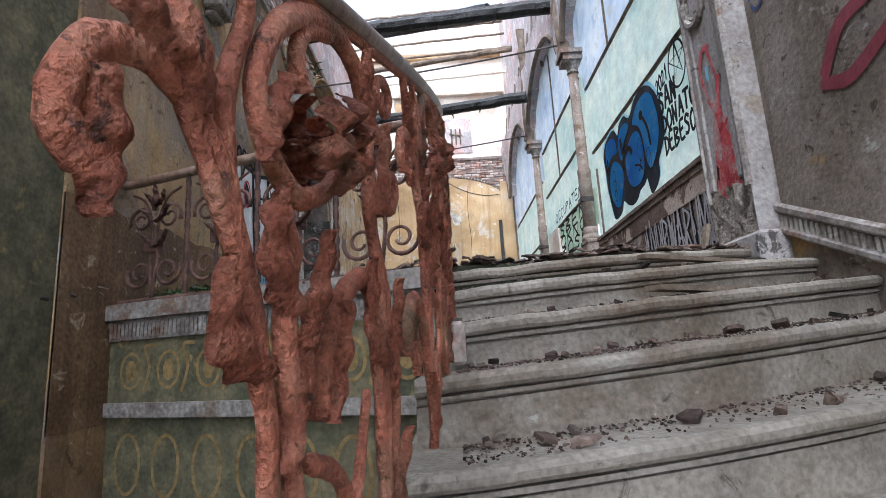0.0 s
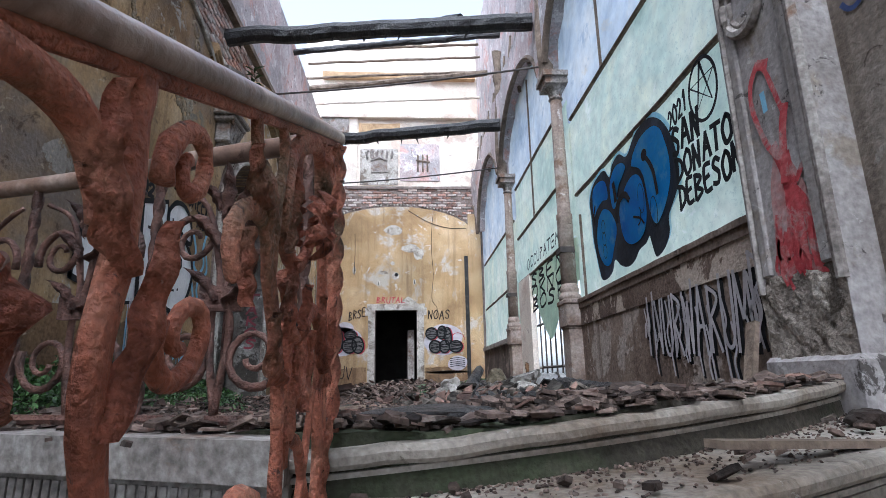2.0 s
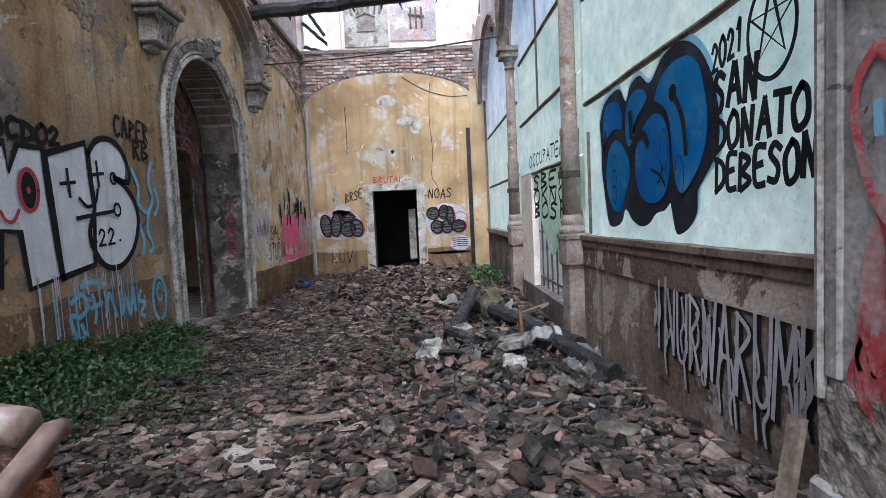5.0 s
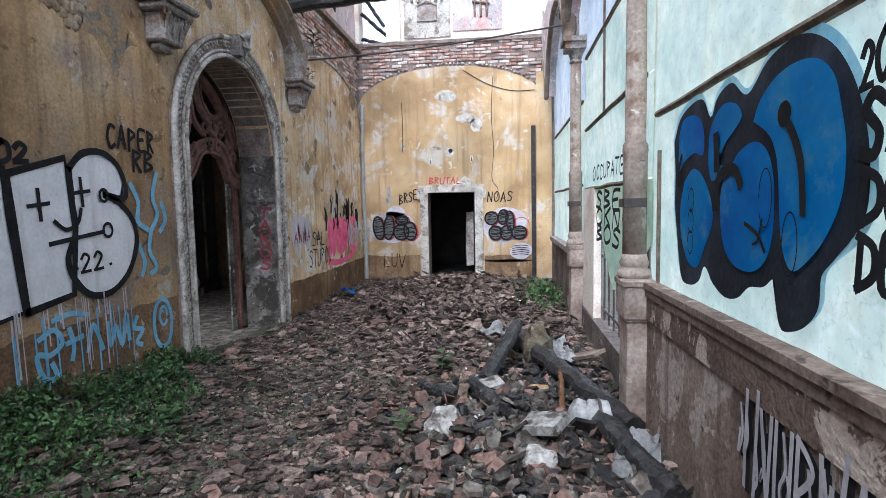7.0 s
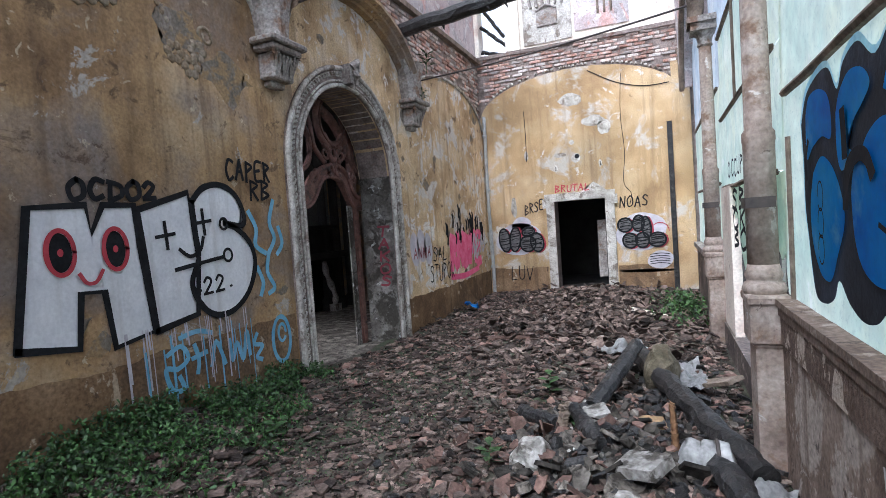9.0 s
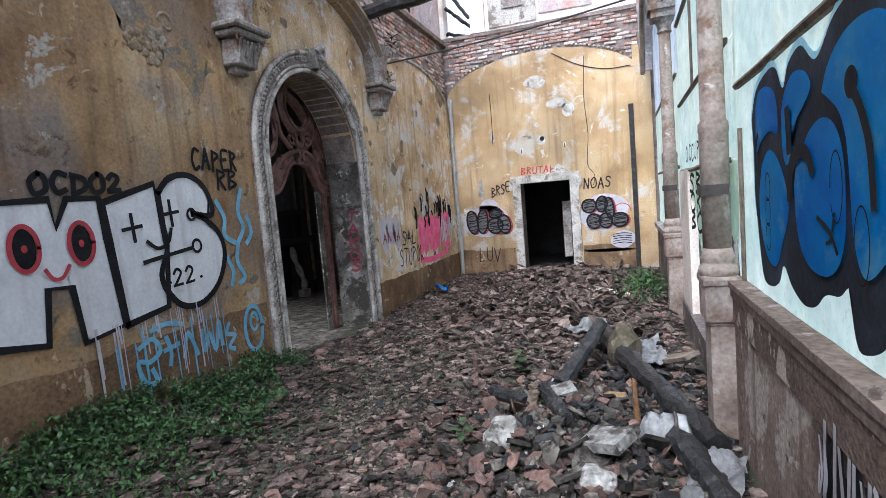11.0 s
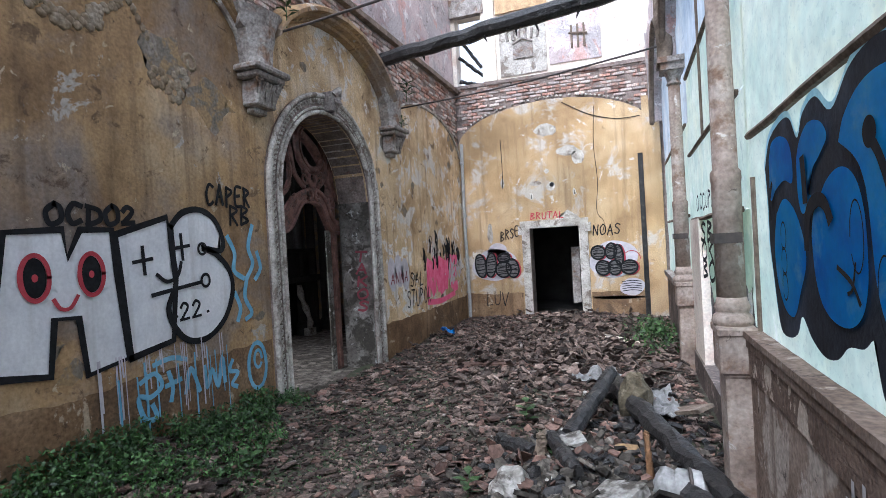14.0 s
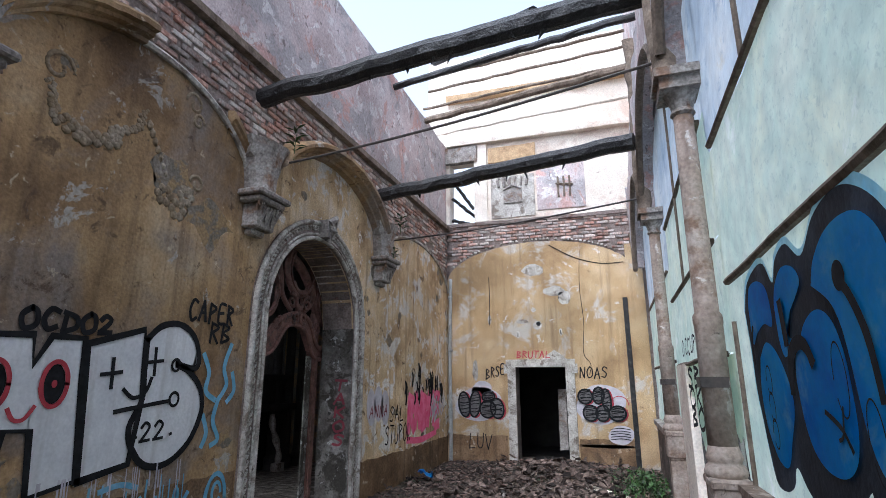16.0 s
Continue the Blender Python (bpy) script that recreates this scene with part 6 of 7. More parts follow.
LOBES = [[(4.20, 2.14), (4.14, 2.21), (4.01, 2.22), (3.88, 2.18), (3.83, 2.10), (3.84, 2.00), (3.96, 2.02), (4.10, 1.99), (4.20, 1.95)],
         [(4.10, 1.88), (3.98, 1.94), (3.86, 1.91), (3.76, 1.83), (3.70, 1.73), (3.71, 1.65), (3.79, 1.55), (3.86, 1.46), (3.93, 1.43), (4.04, 1.46), (4.14, 1.58), (4.16, 1.74)],
         [(3.76, 2.08), (3.71, 2.15), (3.60, 2.20), (3.47, 2.18), (3.41, 2.12), (3.48, 2.07), (3.58, 2.02), (3.64, 1.95), (3.58, 1.92), (3.65, 1.88), (3.72, 1.87), (3.76, 1.95)],
         [(3.61, 1.78), (3.58, 1.86), (3.50, 1.92), (3.43, 1.97), (3.33, 2.00), (3.24, 1.99), (3.17, 1.94), (3.13, 1.85), (3.12, 1.74), (3.13, 1.63), (3.18, 1.54), (3.28, 1.49), (3.42, 1.49), (3.53, 1.54), (3.59, 1.64)],
         [(3.30, 2.08), (3.25, 2.15), (3.14, 2.21), (3.01, 2.23), (2.88, 2.21), (2.79, 2.14), (2.75, 2.04), (2.72, 1.92), (2.73, 1.78), (2.79, 1.67), (2.87, 1.59), (2.97, 1.53), (3.03, 1.56), (3.07, 1.66), (3.09, 1.81), (3.11, 1.92), (3.17, 2.01)]]
halo = paint("blue_overspray", mat("blue_overspray", [(0.3, (0.25, 0.52, 0.72)), (0.7, (0.50, 0.70, 0.74))], 6.0, rough=0.6, translucent=0.4, mottle=0.2), right, "soft light blue overspray round the letters")
cu, cv = 3.45, 1.85
fill(halo[1], [(cu + (u - cu) * 1.035, cv + (v - cv) * (1.07 if v > 1.6 else 0.97)) for u, v in BUBBLE], on_pane, 0.003)
done(halo)
p = paint("black_bubble_outline", mat("navy_black_spray_paint", [(0.3, (0.008, 0.009, 0.012)), (0.5, (0.018, 0.022, 0.03)), (0.7, (0.04, 0.05, 0.07))], 4.0, rough=0.7, mottle=0.3), right)
fill(p[1], BUBBLE, on_pane, 0.006)
done(p)
p = paint("blue_bubble_letters", P_BLUE, right, "bright blue bubble lettering with black outline")
for k, L in enumerate(LOBES):
    fill(p[1], L, on_pane, 0.010 + 0.0012 * k)
done(p)
p = paint("bubble_strokes", P_BLACK, right, "black inner strokes of the letters")
ribbon(p[1], [(3.66, 2.07), (3.65, 2.0), (3.645, 1.92)], 0.055, on_pane, 0.018)
ribbon(p[1], [(3.65, 1.74), (3.645, 1.81), (3.60, 1.88), (3.50, 1.91), (3.43, 1.89), (3.39, 1.84)], 0.055, on_pane, 0.018)
fill(p[1], oval((3.06, 2.07), 0.045, 0.045, 12), on_pane, 0.019)
ribbon(p[1], [(3.06, 2.06), (3.0, 2.0), (2.945, 1.9), (2.925, 1.79), (2.92, 1.73)], 0.038, on_pane, 0.018)
ribbon(p[1], [(4.12, 2.02), (4.17, 1.94), (4.16, 1.86)], 0.03, on_pane, 0.018)
for k in range(3):
    ribbon(p[1], oval((3.96, 1.78 - 0.11 * k), 0.04, 0.06, 10), 0.007, on_pane, 0.018)
ribbon(p[1], [(3.33, 1.68), (3.22, 1.64), (3.16, 1.58)], 0.018, on_pane, 0.018)
ribbon(p[1], [(3.20, 1.70), (3.23, 1.62), (3.27, 1.60)], 0.012, on_pane, 0.018)
for c in ((3.18, 1.78), (3.0, 1.62)):
    ribbon(p[1], oval(c, 0.05, 0.11, 12), 0.006, on_pane, 0.018)
done(p)
p = paint("black_writing", P_BLACK, right, "black spray lettering and a ringed star")
flip = lambda u, v, d: on_pane(-u, v, d)
letter_line(p[1], "2021", -2.68, -2.42, 2.06, 0.13, 0.022, flip, 0.008, 0.06)
letter_line(p[1], "SAN", -2.66, -2.32, 1.88, 0.17, 0.036, flip, 0.008, 0.03)
letter_line(p[1], "DONATO", -2.66, -2.03, 1.70, 0.15, 0.031, flip, 0.008, 0.04)
letter_line(p[1], "DEBESON", -2.66, -1.99, 1.52, 0.15, 0.03, flip, 0.008, 0.03)
star = [(-2.25 + 0.13 * math.sin(4 * math.pi * k / 5), 2.15 + 0.15 * math.cos(4 * math.pi * k / 5)) for k in range(6)]
ribbon(p[1], star, 0.025, flip, 0.008, curve=False)
ribbon(p[1], oval((-2.25, 2.13), 0.145, 0.19, 20) + [(-2.105, 2.13)], 0.022, flip, 0.009)
letter_line(p[1], "OCCUPATEMI", -7.1, -5.15, 2.02, 0.14, 0.022, flip, 0.008)
for r in range(3):
    letter_line(p[1], ("SBEN", "OKNO", "BOSP")[r], -6.9, -5.2, 1.72 - 0.17 * r, 0.17, 0.035, flip, 0.008)
done(p)
p = paint("white_wildstyle", mat("grey_lilac_spray_paint", [(0.3, (0.30, 0.28, 0.29)), (0.7, (0.54, 0.51, 0.52))], 6.0, rough=0.6, mottle=0.2), right, "dripping pale spray letters with dark shadow")
q = paint("wildstyle_shadow", P_BLACK, right)
on_dado = lambda a, b, d: on_right(-a, b, d)
for dx, dz, pp, w, d in ((0.014, -0.012, q, 0.034, 0.004), (0.0, 0.0, p, 0.024, 0.011)):
    rnd2 = random.Random(9)
    for k, ch in enumerate("INURWARUMP"):
        u0 = -3.26 + 0.135 * k
        letter_line(pp[1], ch, u0 + dx, u0 + 0.15 + dx, 0.62 + 0.06 * rnd2.random() + dz, 0.36 + 0.08 * rnd2.random(), w, on_dado, d)
        for _ in range(2):
            u, v = u0 + 0.13 * rnd2.random(), 0.75 + 0.25 * rnd2.random()
            ribbon(pp[1], [(u + dx, v + dz), (u + 0.02 + dx, v - 0.12 + dz), (u - 0.015 + dx, v - 0.2 + dz), (u + dx, v - 0.32 * rnd2.random() - 0.1 + dz)], w * 0.7, on_dado, d)
done(p)
done(q)
# red figure on the pilaster
on_pil = lambda u, v, d: (XR - 0.10 - d, u - 0.06, v)
RED_WORN = mat("patchy_red_spray", [(0.3, (0.30, 0.03, 0.04)), (0.5, (0.44, 0.07, 0.075)), (0.7, (0.46, 0.16, 0.15))], 9.0, rough=0.8, mottle=0.4, chips=(((0.40, 0.30, 0.28), 10.0, 0.50, 0.64, 0.9), ((0.12, 0.03, 0.03), 20.0, 0.60, 0.68, 0.7)))
RED_THIN = mat("thin_red_spray", [(0.3, (0.38, 0.12, 0.115)), (0.5, (0.40, 0.24, 0.225)), (0.7, (0.40, 0.34, 0.32))], 9.0, rough=0.8, mottle=0.4)
p = paint("red_wash", RED_THIN, pil, "thin red overspray on the pilaster")
fill(p[1], [(1.60, 1.42), (1.66, 1.44), (1.72, 1.30), (1.74, 1.12), (1.76, 0.92), (1.70, 0.86), (1.62, 0.90), (1.54, 0.85), (1.48, 0.92), (1.48, 1.10), (1.53, 1.26)], on_pil, 0.003)
done(p)
p = paint("red_figure", RED_WORN, pil, "red sprayed loop and smear")
for pts, w in (([(1.67, 1.87), (1.73, 1.80), (1.745, 1.70), (1.72, 1.58), (1.68, 1.47), (1.63, 1.40)], 0.030), ([(1.67, 1.87), (1.63, 1.82), (1.60, 1.72), (1.575, 1.62), (1.56, 1.55)], 0.026), ([(1.55, 1.60), (1.58, 1.52), (1.60, 1.42), (1.62, 1.30)], 0.045), ([(1.66, 1.46), (1.62, 1.34), (1.62, 1.18), (1.66, 1.0), (1.68, 0.90)], 0.055), ([(1.60, 1.40), (1.585, 1.2), (1.59, 1.0), (1.60, 0.92)], 0.05), ([(1.62, 1.3), (1.54, 1.16), (1.53, 1.0), (1.52, 0.9)], 0.05), ([(1.70, 1.16), (1.72, 1.04), (1.72, 0.92)], 0.04), ([(1.56, 1.28), (1.51, 1.33), (1.495, 1.30)], 0.026), ([(1.66, 1.86), (1.62, 1.84)], 0.05)):
    ribbon(p[1], pts, w, on_pil, 0.005)
for k in range(26):
    u, v = 1.49 + 0.26 * rnd.random(), 0.92 + 0.26 * rnd.random()
    ribbon(p[1], [(u, v), (u + 0.015, v - 0.05), (u - 0.005, v - 0.1)], 0.018, on_pil, 0.005)
done(p)
p = paint("dark_mark", P_SKY, pil, "small blue and dark paint mark")
ribbon(p[1], [(1.665, 1.72), (1.66, 1.64)], 0.03, on_pil, 0.006)
done(p)

# scrawls on the stair wall
stair_wall = bpy.data.objects["wall_right_stairs"]
on_sw = lambda u, v, d: (XR + 0.05 - d, u, v)
p = paint("blue_scrawl", mat("dark_blue_spray_paint", [(0.3, (0.012, 0.03, 0.10)), (0.7, (0.03, 0.06, 0.18))], 8.0, rough=0.5), stair_wall, "dark blue looped scrawl")
for c in ((1.20, 2.12), (1.12, 2.0), (1.24, 1.98), (1.15, 2.22)):
    ribbon(p[1], oval(c, 0.06, 0.09, 12), 0.022, on_sw, 0.004)
done(p)
p = paint("maroon_smear", P_MAROON, stair_wall, "maroon paint smears")
for pts in ([(1.02, 2.5), (1.0, 2.2), (0.96, 1.95)], [(1.08, 2.4), (1.04, 2.1), (1.02, 2.0)], [(0.8, 2.3), (0.7, 2.45), (0.5, 2.3)], [(0.84, 1.25), (0.7, 1.42), (0.5, 1.45)], [(0.86, 1.2), (0.7, 1.15), (0.45, 1.25)], [(0.62, 2.0), (0.5, 2.15), (0.3, 2.1)]):
    ribbon(p[1], pts, 0.07, on_sw, 0.004)
done(p)

# ---- rubble, fallen things, weeds ----
rr = random.Random(11)


def shard_verts(rng, size, thick):
    """An irregular flat shard: upper and lower outline with a chipped edge."""
    n = rng.choice((4, 5, 5, 6))
    asp = rng.uniform(0.5, 1.0)
    ring = []
    for k in range(n):
        a = 2 * math.pi * (k + rng.uniform(-0.25, 0.25)) / n
        r = size * rng.uniform(0.6, 1.0)
        ring.append((r * math.cos(a), r * math.sin(a) * asp))
    top = [(x * 0.96, y * 0.96, thick * rng.uniform(0.7, 1.1)) for x, y in ring]
    bot = [(x, y, 0.0) for x, y in ring]
    return bot + top, [list(range(n))[::-1], list(range(n, 2 * n))] + [[k, (k + 1) % n, n + (k + 1) % n, n + k] for k in range(n)]


ICO = bmesh.new()
bmesh.ops.create_icosphere(ICO, subdivisions=1, radius=1.0)
ICO_V, ICO_F = [v.co.copy() for v in ICO.verts], [[v.index for v in f.verts] for f in ICO.faces]
ICO.free()


def chunk_verts(rng, size):
    """A broken lump: twelve pushed corners, flattened, with one sheared side."""
    sq = (size * rng.uniform(0.7, 1.1), size * rng.uniform(0.45, 0.9), size * rng.uniform(0.25, 0.7))
    cut = rng.uniform(0.35, 0.8)
    return [(min(v.x, cut) * sq[0] * rng.uniform(0.75, 1.15), v.y * sq[1] * rng.uniform(0.75, 1.15), max(v.z, -0.6) * sq[2] * rng.uniform(0.75, 1.15)) for v in ICO_V], ICO_F


def scatter(name, label, material, count, spot, maker, tilt=18, lift=0.0):
    rng = random.Random(name)
    V, F = [], []
    made = 0
    while made < count:
        hit = spot(rng)
        if hit is None:
            continue
        x, y, size = hit
        vs, fs = maker(rng, size)
        m = Matrix.Translation((x, y, ground(x, y) + lift * rng.random())) @ Euler((radians(rng.gauss(0, tilt)), radians(rng.gauss(0, tilt)), rng.uniform(0, 6.28))).to_matrix().to_4x4()
        o = len(V)
        V += [m @ Vector(v) for v in vs]
        F += [[o + i for i in f] for f in fs]
        made += 1
    me = bpy.data.meshes.new(name)
    me.from_pydata([tuple(v) for v in V], [], F)
    me.materials.append(material)
    return tagged(new(name, me), label, "rubble", kind="stuff")


def hall_spot(lo, hi, bare=True):
    def f(rng):
        x, y = rng.uniform(XL + 0.05, XR - 0.04), rng.uniform(1.0, YE - 0.05)
        if y < edge_y(x) + 0.03:
            return None
        # a trodden path stays barer
        trod = math.exp(-((x + 0.55) / 0.55) ** 2 - ((y - 4.6) / 1.6) ** 2)
        if bare and rng.random() < 0.9 * trod:
            return None
        return x, y, rng.uniform(lo, hi) * (0.7 if rng.random() < 0.6 else 1.15)
    return f


def pile_spot(cx, cy, sx, sy, lo, hi):
    def f(rng):
        x, y = rng.gauss(cx, sx), rng.gauss(cy, sy)
        if not (XL + 0.05 < x < XR - 0.05 and edge_y(x) + 0.1 < y < YE - 0.05):
            return None
        return x, y, rng.uniform(lo, hi)
    return f


flat = lambda rng, s: shard_verts(rng, s, rng.uniform(0.006, 0.014))


def edge_spot(rng):
    x = rng.uniform(XL + 0.05, XR - 0.04)
    return x, edge_y(x) + 0.02 + 0.45 * rng.random(), rng.uniform(0.02, 0.06)


def path_spot(rng):
    return rng.gauss(-0.6, 0.5), rng.gauss(4.6, 1.2), rng.uniform(0.008, 0.032)


scatter("roof_tile_shards", "grey-brown broken roof tiles covering the hall floor", TILE, 8200, hall_spot(0.025, 0.085), flat, 8, 0.022)
scatter("red_tile_shards", "scattered red roof tile shards", RED_TILE, 1900, hall_spot(0.025, 0.08), flat, 14, 0.03)
scatter("small_shards", "small tile splinters between larger shards", TILE, 9000, hall_spot(0.010, 0.03), flat, 22, 0.03)
scatter("path_crumbs", "fine crumbs trodden into the soil", TILE, 3600, path_spot, flat, 10, 0.004)
scatter("edge_shards", "dark shards along the landing edge", TILE, 900, edge_spot, flat, 10, 0.03)
scatter("tile_heap", "heap of warm brown tile shards before the far door", TILE, 1500, pile_spot(0.6, 9.0, 0.8, 1.3, 0.04, 0.1), flat, 28, 0.12)
scatter("rubble_chips", "pale mortar chips and crumbs", RUBBLE, 3000, hall_spot(0.008, 0.024), chunk_verts, 60, 0.02)
scatter("plaster_lumps", "pale plaster and mortar lumps heaped by the columns", WHITE_LUMP, 150, pile_spot(1.15, 4.5, 0.4, 0.75, 0.012, 0.045), chunk_verts, 60, 0.05)
scatter("mortar_lumps", "grey mortar lumps in the rubble heap", RUBBLE, 420, pile_spot(1.15, 4.3, 0.45, 0.9, 0.02, 0.075), chunk_verts, 50, 0.06)
scatter("plaster_lumps_near", "grey lumps of plaster near the stair head", RUBBLE, 120, pile_spot(1.5, 2.5, 0.35, 0.6, 0.015, 0.055), chunk_verts, 50, 0.03)
scatter("brick_lumps", "broken brick and tile lumps in the rubble heap", RED_TILE, 200, pile_spot(1.1, 4.1, 0.5, 0.9, 0.02, 0.055), chunk_verts, 50, 0.05)
scatter("dark_lumps", "sooty shards of burnt debris", CHAR, 420, pile_spot(1.1, 3.8, 0.5, 1.1, 0.02, 0.07), flat, 20, 0.05)

scatter("heap_tiles", "reddish tile fragments tumbled over the heap", RED_TILE, 260, pile_spot(1.0, 4.4, 0.5, 1.0, 0.03, 0.09), flat, 30, 0.09)
scatter("heap_slabs", "broken mortar slabs tumbled over the heap", RUBBLE, 130, pile_spot(1.2, 4.1, 0.4, 0.7, 0.05, 0.11), lambda rng, s: shard_verts(rng, s, rng.uniform(0.02, 0.045)), 30, 0.08)
scatter("heap_char", "charred splinters in the heap", CHAR, 260, pile_spot(1.3, 5.0, 0.4, 1.2, 0.03, 0.10), lambda rng, s: shard_verts(rng, s, rng.uniform(0.015, 0.03)), 25, 0.06)
# dust and chips on the treads
rng = random.Random(21)
V, F = [], []
for k in range(5200):
    i = rng.choice((0, 1, 1, 2, 2, 3, 3, 4))
    x = 0.2 + 1.8 * (rng.random() ** 1.6 if rng.random() < 0.7 else rng.random())
    if i == 0:
        continue
    y0, y1 = nose_y(i, x) + 0.05, nose_y(i - 1, x) + 0.02
    y = y1 - (y1 - y0) * rng.random() ** 1.8
    s = rng.uniform(0.003, 0.010) if rng.random() < 0.985 else rng.uniform(0.015, 0.045)
    vs, fs = chunk_verts(rng, s) if s < 0.015 else shard_verts(rng, s, 0.015)
    m = Matrix.Translation((x, y, STEP_Z[i] + 0.07 * (x - 0.2) + 0.25 * s)) @ Euler((rng.gauss(0, 0.3), rng.gauss(0, 0.3), rng.uniform(0, 6.28))).to_matrix().to_4x4()
    o = len(V)
    V += [tuple(m @ Vector(v)) for v in vs]
    F += [[o + a for a in f] for f in fs]
me = bpy.data.meshes.new("stair_grit")
me.from_pydata(V, [], F)
me.materials.append(TILE)
tagged(new("stair_grit", me), "grit, chips and dust on the treads", "rubble", kind="stuff")


def rock(name, at, size, material, label, squash=(1, 1, 0.75), category="stone", seed=0):
    bm = bmesh.new()
    bmesh.ops.create_icosphere(bm, subdivisions=3, radius=size)
    for v in bm.verts:
        n = v.co.normalized()
        k = 1 + 0.35 * noise.noise(n * 1.3 + Vector((seed, 0, 0))) + 0.07 * noise.cell(n * 2.2 + Vector((seed * 3, 0, 0))) + 0.06 * noise.noise(n * 6)
        v.co = Vector((n.x * squash[0], n.y * squash[1], n.z * squash[2])) * size * k
    ob = tagged(part(name, bm, material), label, category)
    ob.location = (at[0], at[1], ground(at[0], at[1]) + (at[2] if len(at) > 2 else size * squash[2] * 0.6))
    return ob


def log(name, a, b, r, material, label, category="timber", rough=0.22, seg=9):
    a, b = Vector(a), Vector(b)
    bm = bmesh.new()
    n = 34
    tube(bm, [a.lerp(b, i / n) + Vector((0.01 * noise.noise((i * 0.6, r * 50, 0)), 0, 0.012 * noise.noise((i * 0.5, 4, r * 30)))) for i in range(n + 1)], r, seg, r * 0.85)
    for v in bm.verts:
        v.co += Vector((1, 1, 1)) * r * rough * (noise.noise(v.co * 7) + 0.6 * noise.noise(v.co * 24))
    return tagged(part(name, bm, material), label, category)


def board(name, at, length, width, thick, yaw, pitch, material, label, roll=0.0, category="plank"):
    bm = bmesh.new()
    n = 8
    rings = []
    for i in range(n + 1):
        t = i / n - 0.5
        w = width * (1 + 0.06 * noise.noise((i * 1.3, at[0] * 3, 0)))
        e = 0.02 * noise.noise((i * 3.1, at[1], 2)) if i in (0, n) else 0
        rings.append([bm.verts.new((t * length + e * s, w / 2 * s, z)) for s, z in ((-1, 0), (1, 0), (1, thick), (-1, thick))])
    for A, B in zip(rings, rings[1:]):
        for k in range(4):
            bm.faces.new((A[k], A[(k + 1) % 4], B[(k + 1) % 4], B[k]))
    bm.faces.new(rings[0])
    bm.faces.new(rings[-1])
    ob = tagged(part(name, bm, material), label, category)
    z = at[2] if len(at) > 2 else ground(at[0], at[1]) + 0.02
    ob.matrix_world = pose(at[0], at[1], z, roll, -pitch, yaw)
    return ob


gz = ground
SPLINT = mat("splintered_brown_wood", [(0.3, (0.13, 0.065, 0.03)), (0.7, (0.28, 0.16, 0.085))], 9.0, bump=0.7)
log("charred_log", (1.20, 6.75, gz(1.2, 6.75) + 0.16), (1.90, 4.35, gz(1.9, 4.35) + 0.10), 0.085, CHAR, "long charred beam lying over the rubble heap")
log("charred_log", (0.93, 5.35, gz(0.93, 5.35) + 0.05), (1.22, 6.25, gz(1.2, 6.25) + 0.34), 0.07, CHAR, "charred log propped on rubble")
log("charred_log", (1.66, 4.45, gz(1.66, 4.45) + 0.12), (1.90, 3.55, gz(1.9, 3.55) + 0.07), 0.075, CHAR, "thick burnt log end on plaster lumps")
log("charred_log", (0.84, 5.1, gz(0.84, 5.1) + 0.12), (1.08, 4.5, gz(1.08, 4.5) + 0.07), 0.055, CHAR, "short charred log in the rubble")
log("charred_log", (0.42, 5.25, gz(0.42, 5.25) + 0.07), (0.74, 4.95, gz(0.74, 4.95) + 0.07), 0.06, CHAR, "short sooty log on tile shards")
log("timber_stump", (1.50, 4.62, gz(1.5, 4.62)), (1.48, 4.66, gz(1.5, 4.6) + 0.30), 0.022, SPLINT, "splintered brown timber end sticking up", rough=0.2, seg=5)
log("timber_stump", (0.78, 4.95, gz(0.78, 4.95)), (0.80, 4.98, gz(0.8, 4.95) + 0.20), 0.045, OLDWOOD, "grey splintered timber stump in the rubble", rough=0.25, seg=6)
rock("mossy_lump", (1.42, 6.15), 0.25, mat("mossy_stuffing", [(0.3, (0.045, 0.036, 0.024)), (0.5, (0.095, 0.078, 0.05)), (0.7, (0.17, 0.142, 0.10))], 14.0, bump=1.0, fine=90), "mossy brown lump of burnt upholstery on the heap", (0.55, 0.85, 0.95), "debris", 3.7)
rock("plaster_block", (0.72, 4.30), 0.125, WHITE_LUMP, "large white plaster lump on tile shards", (0.9, 0.8, 0.95), seed=5)
board("mortar_slab", (1.34, 4.10, ground(1.34, 4.10) + 0.10), 0.25, 0.17, 0.06, -35, 14, WHITE_LUMP, "broken pale mortar slab tilted on the heap", 12, "slab")
rock("plaster_block", (1.28, 3.85), 0.10, WHITE_LUMP, "pale mortar lump beside a burnt log", (1, 0.8, 0.7), seed=9)
rock("plaster_block", (0.82, 5.5), 0.075, WHITE_LUMP, "small white plaster lump", (1.1, 0.9, 0.7), seed=12)
board("mortar_slab", (0.97, 5.02, ground(0.97, 5.02) + 0.07), 0.24, 0.16, 0.05, 20, 10, WHITE_LUMP, "pale mortar slab beside a charred log", 8, "slab")
rock("yellow_stone", (1.36, 5.05), 0.085, OCHRE, "yellowish sandstone lump on the rubble heap", (1.1, 0.8, 0.7), seed=17)
rock("stucco_fragment", (1.62, 2.75), 0.09, RUBBLE, "broken grey stucco fragment", (1.3, 0.9, 0.5), seed=19)
rock("stucco_fragment", (1.3, 2.9), 0.085, RUBBLE, "broken flat stucco fragment", (1.4, 0.9, 0.4), seed=23)
rock("pebble", (1.88, 1.78), 0.06, RUBBLE, "white pebble of plaster at the pilaster foot", (1, 0.8, 0.7), seed=25)


